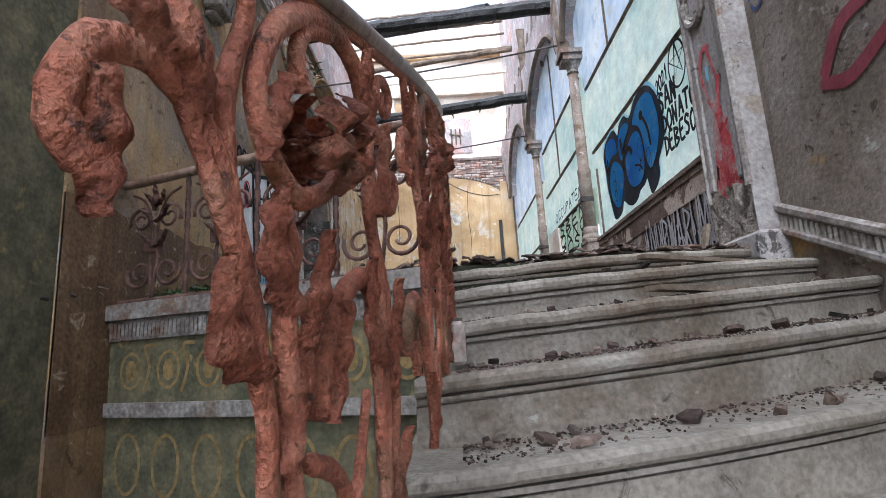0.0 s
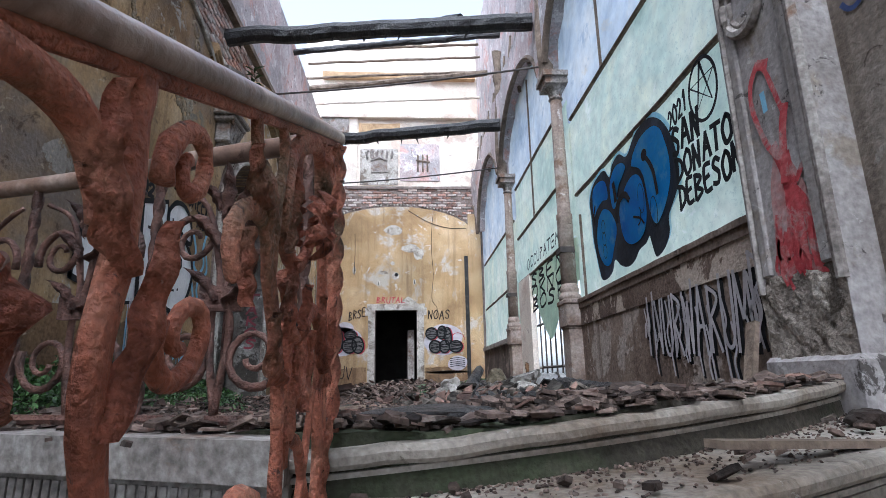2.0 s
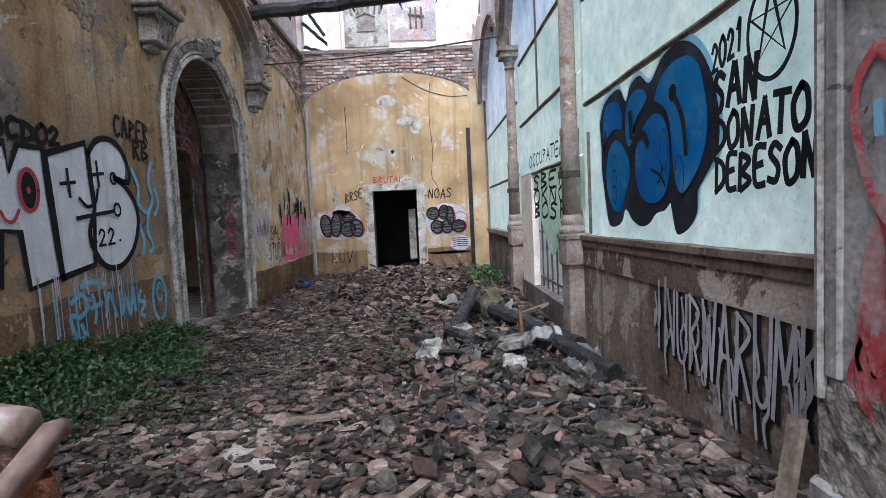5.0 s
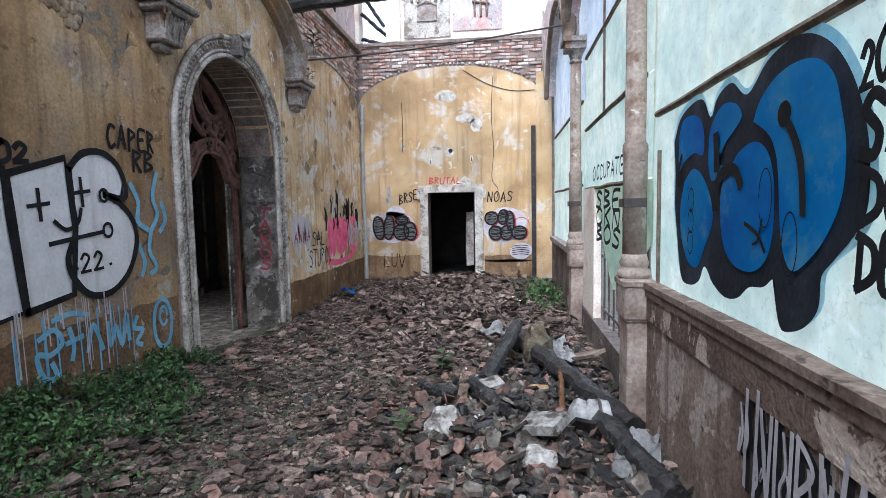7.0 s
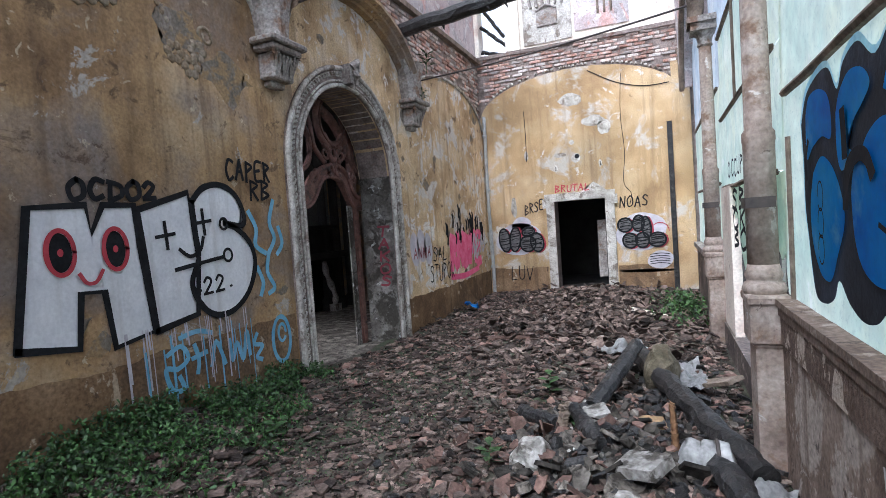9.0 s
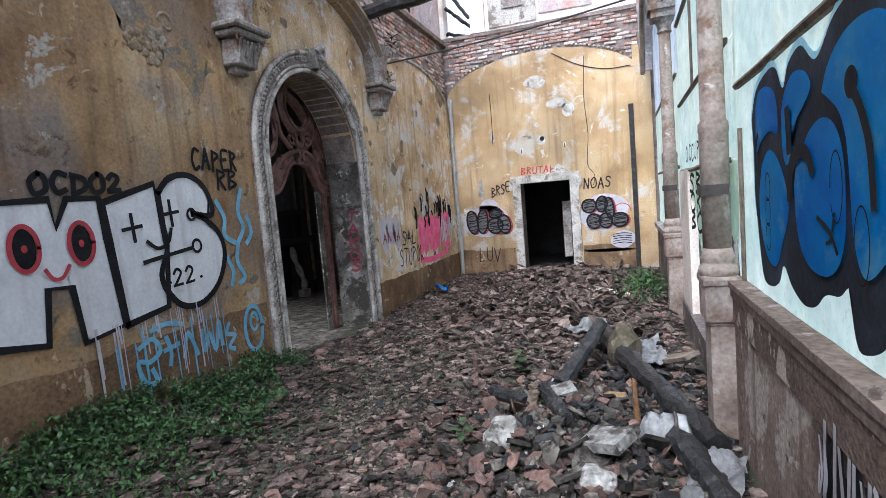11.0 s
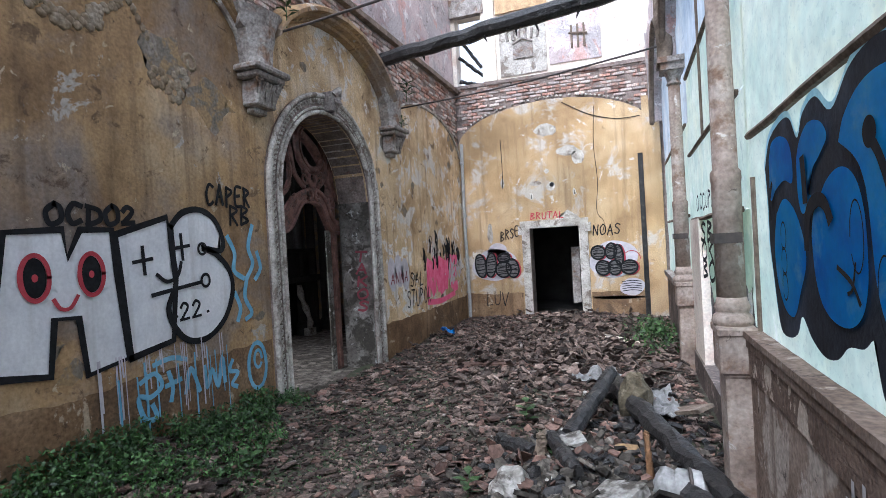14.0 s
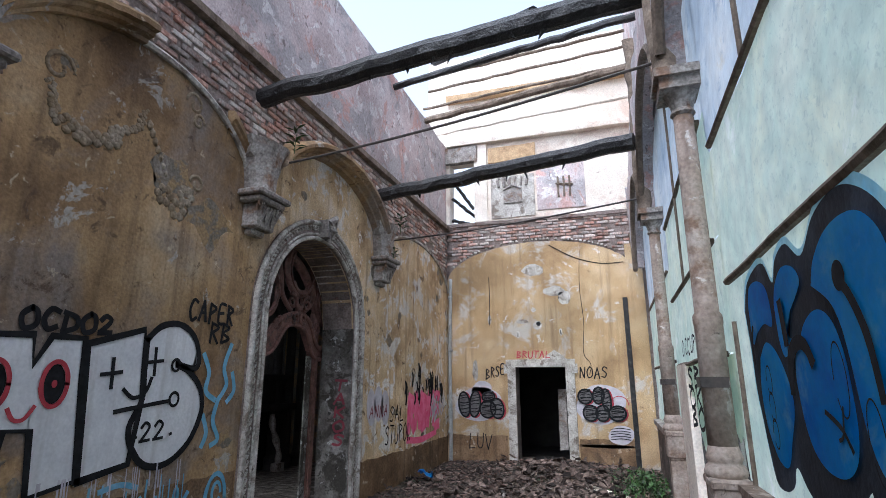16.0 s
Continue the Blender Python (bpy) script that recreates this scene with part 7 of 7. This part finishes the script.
def sheet(name, at, w, l, material, label, yaw=0, seed=0, lift=0.1, category="cloth"):
    bm = bmesh.new()
    n = 18
    g = []
    for i in range(n + 1):
        row = []
        for j in range(n + 1):
            u, v = (i / n - 0.5) * w, (j / n - 0.5) * l
            edge = 1 - 0.15 * noise.noise((i * 0.7, j * 0.7, seed))
            row.append(bm.verts.new((u * edge, v * edge, lift * (0.5 + noise.noise((u * 7, v * 7, seed))) + 0.03 * noise.noise((u * 22, v * 22, seed)))))
        g.append(row)
    for i in range(n):
        for j in range(n):
            bm.faces.new((g[i][j], g[i + 1][j], g[i + 1][j + 1], g[i][j + 1]))
    bmesh.ops.solidify(bm, geom=bm.faces[:], thickness=0.006)
    ob = tagged(part(name, bm, material, smooth=True), label, category)
    ob.matrix_world = pose(at[0], at[1], ground(at[0], at[1]) + 0.04, 0, 0, yaw)
    return ob


roll = thing("foam_roll", "dirty cream foam roll tied with a dark band", "foam roll", at=(1.64, 4.38, ground(1.64, 4.38) + 0.13))
bm = bmesh.new()
limb(bm, [(-0.13 + 0.26 * i / 12, 0.02 * math.sin(i), 0.006 * math.cos(i * 2)) for i in range(13)], [0.06] + [0.085 + 0.006 * noise.noise((i * 0.9, 2, 0)) for i in range(11)] + [0.06], 14, 1.0, (0, 1, 0))
part("foam", bm, CLOTH, roll, smooth=True)
bm = bmesh.new()
tube(bm, [(0.05, 0.088 * math.cos(t), 0.088 * math.sin(t)) for t in span(0, 2 * math.pi, 20)[:-1]], 0.010, 6, closed=True)
part("band", bm, DARKMETAL, roll, "dark band")
sheet("white_sheet", (1.84, 4.02), 0.24, 0.55, CLOTH, "crumpled dirty white plastic sheet", -14, 2, 0.10)
sheet("white_cloth", (1.02, 7.25), 0.4, 0.4, CLOTH, "crumpled white cloth on the rubble", 30, 4, 0.12)
sheet("white_cloth", (1.62, 6.35), 0.3, 0.8, CLOTH, "grey-white sheet of paper debris", 5, 7, 0.1)
sheet("blue_bag", (-1.55, 9.75), 0.22, 0.24, BLUEBAG, "bright blue crumpled plastic bag", 10, 8, 0.16, "bag")
board("pale_plank", (1.25, 9.5), 0.75, 0.16, 0.025, -38, -4, PALE, "pale painted plank on the rubble")
board("long_plank", (-0.3, 7.9), 1.3, 0.12, 0.025, 6, 1, RED_TILE, "reddish broken plank among shards")
board("grey_plank", (0.52, 2.08), 0.54, 0.05, 0.018, 53, 1, OLDWOOD, "split pale batten on tile shards")
board("grey_plank", (0.56, 3.33), 0.4, 0.06, 0.02, 10, 2, OLDWOOD, "grey batten on tile shards")
board("dark_plank", (0.94, 2.62), 0.5, 0.09, 0.02, -68, 4, OLDWOOD, "weathered board on the rubble")
board("dark_plank", (1.42, 2.6), 0.36, 0.05, 0.025, -26, 3, CHAR, "charred lath on the rubble")
board("dark_plank", (1.33, 2.2), 0.28, 0.09, 0.02, -75, 6, RED_TILE, "reddish flat tile board on the rubble")
board("grey_plank", (1.70, 1.83), 0.56, 0.07, 0.025, 21, 3, OLDWOOD, "weathered board near the stair head")
board("grey_plank", (1.35, 3.1), 0.4, 0.08, 0.02, 15, 4, OLDWOOD, "weathered board in the rubble")
board("grey_plank", (0.05, 3.2), 0.34, 0.07, 0.02, 2, 2, OLDWOOD, "short board among tile shards")
board("leaning_board", (1.91, 1.88, ground(1.90, 1.90) + 0.14), 0.33, 0.06, 0.025, 215, -66, OLDWOOD, "pale splintered board leaning on the pilaster", 30)
board("leaning_board", (1.8, 6.0, ground(1.8, 6.0) + 0.12), 0.6, 0.14, 0.03, -60, 20, OLDWOOD, "burnt board leaning in the rubble", 15)
board("stair_plank", (1.35, nose_y(1, 1.35) - 0.03 + 0.13, STEP_Z[1] + 0.10), 0.62, 0.05, 0.018, 16, -3, OLDWOOD, "thin splintered lath on a tread")
board("stair_plank", (1.2, nose_y(2, 1.2) + 0.12, STEP_Z[2] + 0.075), 0.5, 0.07, 0.02, 13, -3, OLDWOOD, "weathered strip of board on a tread")
rock("step_tile", (0, 0, 0), 0.05, TILE_P, "square red tile leaning on a tread", (1.2, 0.5, 1.1), "tile", 41).location = (1.62, 0.98, STEP_Z[2] + 0.145)
rock("step_stone", (0, 0, 0), 0.05, TILE_P, "broken tile lump at the stair side", (1.5, 0.9, 0.6), "stone", 43).location = (1.8, 1.2, STEP_Z[1] + 0.13)
bm = bmesh.new()
box(bm, 0.185, 0.235, nose_y(2, 0.2) - 0.006, nose_y(2, 0.2) + 0.05, -0.04, 0.104)
bmesh.ops.bevel(bm, geom=bm.edges[:], offset=0.012, segments=1, affect='EDGES')
tagged(part("step_corner_patch", bm, BRICK), "ochre broken end of a step nosing", "step", kind=ST)

# burnt wood along the step and gallery edge
rock("burnt_board", (0.45, 1.15), 0.12, CHAR, "flat burnt board lying on the landing edge", (1.8, 0.9, 0.3), "debris", 51)

# ---- weeds ----


def weeds(name, label, count, spot, size):
    rng = random.Random(name)
    V, F = [], []
    while count:
        hit = spot(rng)
        if hit is None:
            continue
        count -= 1
        x, y, hh = hit
        z = ground(x, y) + hh * rng.random()
        s = size * rng.uniform(0.5, 1.2)
        m = Matrix.Translation((x, y, z)) @ Euler((rng.gauss(0, 0.75), rng.gauss(0, 0.75), rng.uniform(0, 6.28))).to_matrix().to_4x4()
        o = len(V)
        V += [tuple(m @ Vector(p)) for p in ((-s, 0, 0), (-0.4 * s, 0.42 * s, 0.12 * s), (0.45 * s, 0.36 * s, 0.1 * s), (s, 0, -0.15 * s), (0.45 * s, -0.36 * s, 0.1 * s), (-0.4 * s, -0.42 * s, 0.12 * s))]
        F += [[o, o + 1, o + 5], [o + 1, o + 2, o + 4, o + 5], [o + 2, o + 3, o + 4]]
    me = bpy.data.meshes.new(name)
    me.from_pydata(V, [], F)
    me.materials.append(LEAF)
    return tagged(new(name, me), label, "weeds", kind="stuff")


def left_patch(rng):
    y = rng.uniform(1.9, 5.75)
    x = XL + abs(rng.gauss(0, 0.42))
    lim = 0.75 + 0.25 * math.sin(y * 2.1) + 0.25 * noise.noise((y * 2, x * 3, 0)) - 0.55 * max(0, y - 4.9)
    if x - XL > lim or noise.noise((x * 4, y * 4, 9)) < -0.22:
        return None
    return x, y, 0.17 * (1 - 0.7 * (x - XL) / max(lim, 0.1)) + 0.02


def far_patch(rng):
    x, y = rng.gauss(1.72, 0.17), rng.gauss(9.6, 0.5)
    return (x, y, 0.22) if x < XR - 0.03 else None


weeds("green_weeds", "low green weeds growing along the wall foot", 15000, left_patch, 0.02)
weeds("far_weeds", "leafy green weeds at the far wall foot", 1100, far_patch, 0.035)
weeds("path_moss", "sparse green sprouts on the trodden path", 4200, lambda g: (g.gauss(-0.8, 0.36), g.gauss(4.7, 0.9), 0.01), 0.010)


def plant(at, h, n, label, spread=0.1, leaf=0.05):
    p = thing("plant", label, "plant", "small plants in the rubble", at=at)
    rng = random.Random(h)
    bm = bmesh.new()
    tube(bm, [(0, 0, -0.02), (0.01, 0, h * 0.5), (0.02, 0.01, h)], 0.005, 5, 0.002)
    part("stem", bm, LEAF, p)
    for k in range(n):
        a, z = k * 2.4, h * (0.25 + 0.75 * k / n)
        bm = bmesh.new()
        d = Vector((math.cos(a), math.sin(a), 0.35)) * spread
        side = Vector((-math.sin(a), math.cos(a), 0)) * leaf * 0.4
        b = Vector((0.01, 0, z))
        q = [bm.verts.new(v) for v in (b, b + d * 0.5 + side, b + d + Vector((0, 0, -0.02)), b + d * 0.5 - side)]
        c = bm.verts.new(b + d * 0.5 - Vector((0, 0, 0.006)))
        for i in range(4):
            bm.faces.new((q[i], q[(i + 1) % 4], c))
        part("leaf", bm, LEAF, p)
    return p


plant((0.52, 5.8, ground(0.52, 5.8)), 0.22, 7, "bright green sprout in the rubble", 0.11, 0.09)
plant((0.45, 4.3, ground(0.45, 4.3)), 0.16, 7, "small green sprout among shards", 0.10, 0.07)
plant((0.85, 5.0, ground(0.85, 5.0)), 0.12, 6, "small green sprout by a log", 0.09, 0.06)
plant((-1.2, 4.35, ground(-1.2, 4.35)), 0.12, 5, "broad-leaved weed by the wall", 0.10, 0.11)
plant((XL + 0.26, 5.72, 4.05), 0.35, 14, "leafy shoot growing on a broken springer", 0.14, 0.05)
plant((XL + 0.26, 8.66, 4.02), 0.28, 16, "leafy tuft on a broken springer", 0.16, 0.05)
plant((XL + 0.22, 8.5, 3.55), 0.2, 12, "small tuft on a corbel", 0.12, 0.04)

# ---- side room seen through the arch ----
screen = thing("carved_door_screen", "dark carved wooden screen with scrolls and an oval cartouche", "door screen", at=(XL - 0.52, 7.1, 0.2))
P3 = lambda u, v, d: (d, u, v)


def carved(name, pts, r0, r1, label="", d=0.0, curve=True):
    bm = bmesh.new()
    q = smooth_line([Vector(p) for p in pts], 6) if curve else [Vector(p) for p in pts]
    limb(bm, [P3(p.x, p.y, d) for p in q], [r0 + (r1 - r0) * i / (len(q) - 1) for i in range(len(q))], 8, 0.8)
    return part(name, bm, CARVED, screen, label, smooth=True)


# ogee lintel: a swelling board between two trims
TOP = [(-1.25, 2.02), (-0.75, 2.04), (-0.55, 2.10), (-0.34, 2.30), (0.03, 2.42), (0.25, 2.38), (0.38, 2.26), (0.50, 2.06), (0.66, 2.00), (0.9, 2.0)]
LOW = [(-1.25, 1.86), (-0.75, 1.88), (-0.46, 1.92), (-0.2, 2.22), (0.03, 2.27), (0.22, 2.22), (0.32, 2.08), (0.44, 1.90), (0.66, 1.86), (0.9, 1.86)]
hi = lambda u: float(np.interp(u, [p[0] for p in TOP], [p[1] for p in TOP]))
lo = lambda u: float(np.interp(u, [p[0] for p in LOW], [p[1] for p in LOW]))
bm = bmesh.new()
strip(bm, span(-1.25, 0.9, 60), lo, hi, P3, -0.05, 0.03)
part("ogee_lintel", bm, CARVED, screen, "dark red ogee lintel")
carved("ogee_trim", TOP, 0.035, 0.035, d=0.03)
carved("ogee_trim", LOW, 0.028, 0.028, d=0.03)
for c, ru, rv, r in (((0.08, 2.98), 0.29, 0.32, 0.04), ((-0.62, 2.62), 0.24, 0.30, 0.035), ((0.70, 2.62), 0.20, 0.28, 0.035)):
    o = oval(c, ru, rv, 28)
    bm = bmesh.new()
    tube(bm, [P3(u, v, 0.0) for u, v in o], r, 8, closed=True)
    rim = part("cartouche_rim", bm, CARVED, screen, "carved oval rim", smooth=True)
    bm = bmesh.new()
    tube(bm, [P3(u, v, 0.04) for u, v in oval(c, ru * 0.9, rv * 0.9, 28)], 0.014, 6, closed=True)
    part("bead", bm, CARVED, rim, smooth=True)
for s in (-1, 1):
    carved("scroll", [(0.08 + s * a, b) for a, b in curl((0.17, 2.56), 0.10, 1.2, 1.3)], 0.03, 0.014, d=0.02, curve=False)
    carved("scroll", [(0.04 + s * a, b) for a, b in curl((0.09, 2.36), 0.075, -1.0, -1.3)], 0.028, 0.012, d=0.05, curve=False)
    carved("scroll", [(0.06 + s * a, b) for a, b in curl((0.45, 2.26), 0.085, 2.0, 1.3)], 0.028, 0.012, d=0.03, curve=False)
    carved("side_branch", [(0.06 + s * 0.14, 2.44), (0.06 + s * 0.34, 2.62), (0.06 + s * 0.40, 2.90), (0.06 + s * 0.52, 3.12), (0.06 + s * 0.70, 3.2)], 0.035, 0.025)
    carved("side_branch", [(0.06 + s * 0.24, 3.2), (0.06 + s * 0.40, 3.3), (0.06 + s * 0.5, 3.2), (0.06 + s * 0.44, 3.1)], 0.03, 0.018)
    carved("leaf", [(0.08 + s * 0.02, 3.22), (0.08 + s * 0.10, 3.34), (0.08 + s * 0.22, 3.38)], 0.05, 0.012, d=0.03)
    carved("leaf", [(0.08, 2.68), (0.08 + s * 0.10, 2.72), (0.08 + s * 0.16, 2.82)], 0.045, 0.012, d=0.03)
    carved("leaf", [(0.04, 2.46), (0.04 + s * 0.06, 2.54), (0.04 + s * 0.03, 2.62)], 0.05, 0.015, d=0.04)
bm = bmesh.new()
tube(bm, [P3(u - 7.1, v - 0.2, -0.04) for u, v in arch_pts(AR - 0.05, AC, ASP, 0.1)], 0.06, 8)
part("arch_frame", bm, CARVED, screen, "dark timber arch frame", smooth=True)
for u in (-1.0, 0.53):
    bm = bmesh.new()
    box(bm, -0.06, 0.04, u - 0.055, u + 0.055, 0.0, 1.92)
    bmesh.ops.bevel(bm, geom=bm.edges[:], offset=0.02, segments=2, affect='EDGES')
    part("jamb", bm, CARVED, screen)
part("painted_panel", bx(-0.02, 0.0, 0.36, 0.475, 0.0, 1.9), REVEAL, screen, "narrow flaking painted panel")
# pale slab imitates the lit stretch of wall by its lighter colour
panel = thing("lit_wall_slab", "tall pale panel standing in for a lit stretch of side room wall", "panel", at=(-4.6, 11.3, 0.2))
part("panel_face", bx(-0.75, 0.55, 0, 0.06, 0, 3.2), BARE, panel)
for x, y in ((-4.75, 10.2), (-4.7, 10.55), (-4.65, 10.9)):
    c = thing("curtain_post", "dark fluted post in the side room", "post", "posts in the side room", at=(x, y, 0.2))
    bm = bmesh.new()
    lathe(bm, [(0.13, 0.0), (0.13, 0.2), (0.09, 0.25), (0.085, 2.8), (0.12, 2.9), (0.13, 3.2)], (0, 0, 0), 12)
    for v in bm.verts:
        v.co.x *= 1 + 0.1 * math.sin(math.atan2(v.co.y, v.co.x) * 6)
    # post takes the near-black that paints in the room's dimness
    part("post", bm, SHADE_DARK, c)
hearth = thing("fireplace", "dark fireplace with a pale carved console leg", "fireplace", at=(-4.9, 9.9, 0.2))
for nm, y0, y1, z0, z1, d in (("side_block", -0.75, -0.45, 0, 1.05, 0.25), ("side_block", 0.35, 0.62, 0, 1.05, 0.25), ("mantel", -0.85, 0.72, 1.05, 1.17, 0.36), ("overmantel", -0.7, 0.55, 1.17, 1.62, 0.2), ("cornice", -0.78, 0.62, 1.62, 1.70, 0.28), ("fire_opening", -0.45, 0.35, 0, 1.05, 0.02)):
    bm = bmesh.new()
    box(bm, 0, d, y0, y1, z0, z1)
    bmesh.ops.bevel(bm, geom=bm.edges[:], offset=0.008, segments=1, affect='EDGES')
    # opening is a flat black slab for its inner dark; rest takes room-shade colour
    part(nm, bm, P_BLACK if nm == "fire_opening" else SHADE_DARK, hearth)
bm = bmesh.new()
limb(bm, smooth_line([(0.34, 0.24, 0.0), (0.34, 0.24, 0.12), (0.34, 0.26, 0.3), (0.34, 0.14, 0.55), (0.34, 0.02, 0.78), (0.34, -0.02, 1.0)], 6), [0.055 + 0.012 * math.sin(i * 0.8) for i in range(31)], 8)
part("console_leg", bm, WHITE_FRAME, hearth, "pale carved console leg", smooth=True)
part("leg_block", bx(0.27, 0.42, 0.14, 0.34, 0.0, 0.14), WHITE_FRAME, hearth)
# inside the far door
board("standing_board", (0.36, YE + 0.5, 1.05), 1.15, 0.16, 0.04, 90, 88, TRIM, "grey board standing inside the dark doorway")

# greenery outside the barred window
rng = random.Random(77)
tree = thing("shrub", "sunlit green shrub outside the barred window", "shrub", at=(XR + 2.2, 6.2, -3.2))
bm = bmesh.new()
for k in range(7):
    a = k * 0.9
    tube(bm, smooth_line([(0, 0, 0), (0.2 * math.cos(a), 0.3 * math.sin(a), 2.0), (0.7 * math.cos(a), 1.1 * math.sin(a), 3.6 + 0.3 * math.sin(k))], 5), 0.05, 6, 0.015)
part("stems", bm, OLDWOOD, tree)
V, F = [], []
for k in range(5200):
    a, r = rng.uniform(0, 6.28), rng.random() ** 0.5
    x, y, z = 0.9 * r * math.cos(a), 2.3 * r * math.sin(a), rng.uniform(2.3, 5.4) - 0.6 * r
    if noise.noise((x * 1.6, y * 1.6, z * 1.6)) < -0.1:
        continue
    s = rng.uniform(0.03, 0.07)
    m = Matrix.Translation((x, y, z)) @ Euler((rng.uniform(0, 6), rng.uniform(0, 6), rng.uniform(0, 6))).to_matrix().to_4x4()
    o = len(V)
    V += [tuple(m @ Vector(p)) for p in ((-s, 0, 0), (0, 0.45 * s, 0.1 * s), (s, 0, 0), (0, -0.45 * s, 0.1 * s))]
    F.append([o, o + 1, o + 2, o + 3])
me = bpy.data.meshes.new("crown")
me.from_pydata(V, [], F)
me.materials.append(mat("shrub_leaf", [(0.3, (0.06, 0.14, 0.03)), (0.7, (0.14, 0.26, 0.06))], 5.0, rough=0.5, island=0.4, translucent=0.4))
crown = new("crown", me)
crown.parent = tree

# ---- single pieces: bricks, nearest shards ----
bmb = bmesh.new()
box(bmb, -0.115, 0.115, -0.03, 0.03, -0.027, 0.027)
bmesh.ops.bevel(bmb, geom=bmb.edges[:], offset=0.008, segments=1, affect='EDGES')
brick_me = bpy.data.meshes.new("brick")
bmb.to_mesh(brick_me)
bmb.free()
brick_me.materials.append(BRICK)


def lay(parent, u0, u1, v0, v1, keep, place, turn, limit):
    """Courses of bricks in running bond where keep(u, v) holds; past the limit they are joined into one part."""
    rng = random.Random(u0)
    n, v, row = 0, v0, 0
    V, F = [], []
    while v < v1:
        u = u0 + (0.12 if row % 2 else 0.0)
        while u < u1:
            if keep(u, v) and rng.random() < 0.93:
                x, y, z = place(u + rng.gauss(0, 0.004), v + rng.gauss(0, 0.003), rng.uniform(-0.012, 0.012))
                m = pose(x, y, z, rng.gauss(0, 1.5), rng.gauss(0, 1.2), turn + rng.gauss(0, 1.5)) @ Matrix.Diagonal((rng.uniform(0.82, 1.0), 1, rng.uniform(0.85, 1.05), 1))
                if n < limit:
                    ob = new("brick", brick_me)
                    ob.parent = parent
                    ob.matrix_basis = m
                else:
                    o = len(V)
                    V += [tuple(m @ w.co) for w in brick_me.vertices]
                    F += [[o + q for q in f.vertices] for f in brick_me.polygons]
                n += 1
            u += 0.245
        v += 0.066
        row += 1
    if F:
        me = bpy.data.meshes.new("brickwork")
        me.from_pydata(V, [], F)
        me.materials.append(BRICK_JOINED)
        tagged(new("brickwork", me), kind="stuff").parent = parent


lay(end, -1.8, 1.95, 3.85, 5.05, lambda u, v: v > end_arch(u) + 0.07, lambda u, v, d: (u, YE + 0.03 - d, v), 0, 300)
lay(left, 2.9, 11.9, 3.45, 4.95, lambda u, v: v > lunette(u) + (0.2 if 5.5 < u < 8.4 else 0.07), lambda u, v, d: (XL - 0.03 + d, u, v), 90, 300)

shards = []
rng = random.Random(3)
for k in range(12):
    vs, fs = shard_verts(rng, 0.075, 0.016)
    me = bpy.data.meshes.new("tile_shard")
    me.from_pydata(vs, [], fs)
    me.materials.append(TILE_P)
    shards.append(me)
spot = hall_spot(0.06, 0.1)
n = 0
bed = bpy.data.objects["rubble_bed"]
while n < 300:
    hit = spot(rng)
    if hit is None or not 1.2 < hit[1] < 5.0:
        continue
    ob = new("tile_shard", rng.choice(shards))
    ob.parent = bed
    ob.matrix_basis = pose(hit[0], hit[1], ground(hit[0], hit[1]) + 0.025, rng.gauss(0, 12), rng.gauss(0, 12), rng.uniform(0, 360))
    ob.scale = (hit[2] / 0.08,) * 3
    n += 1
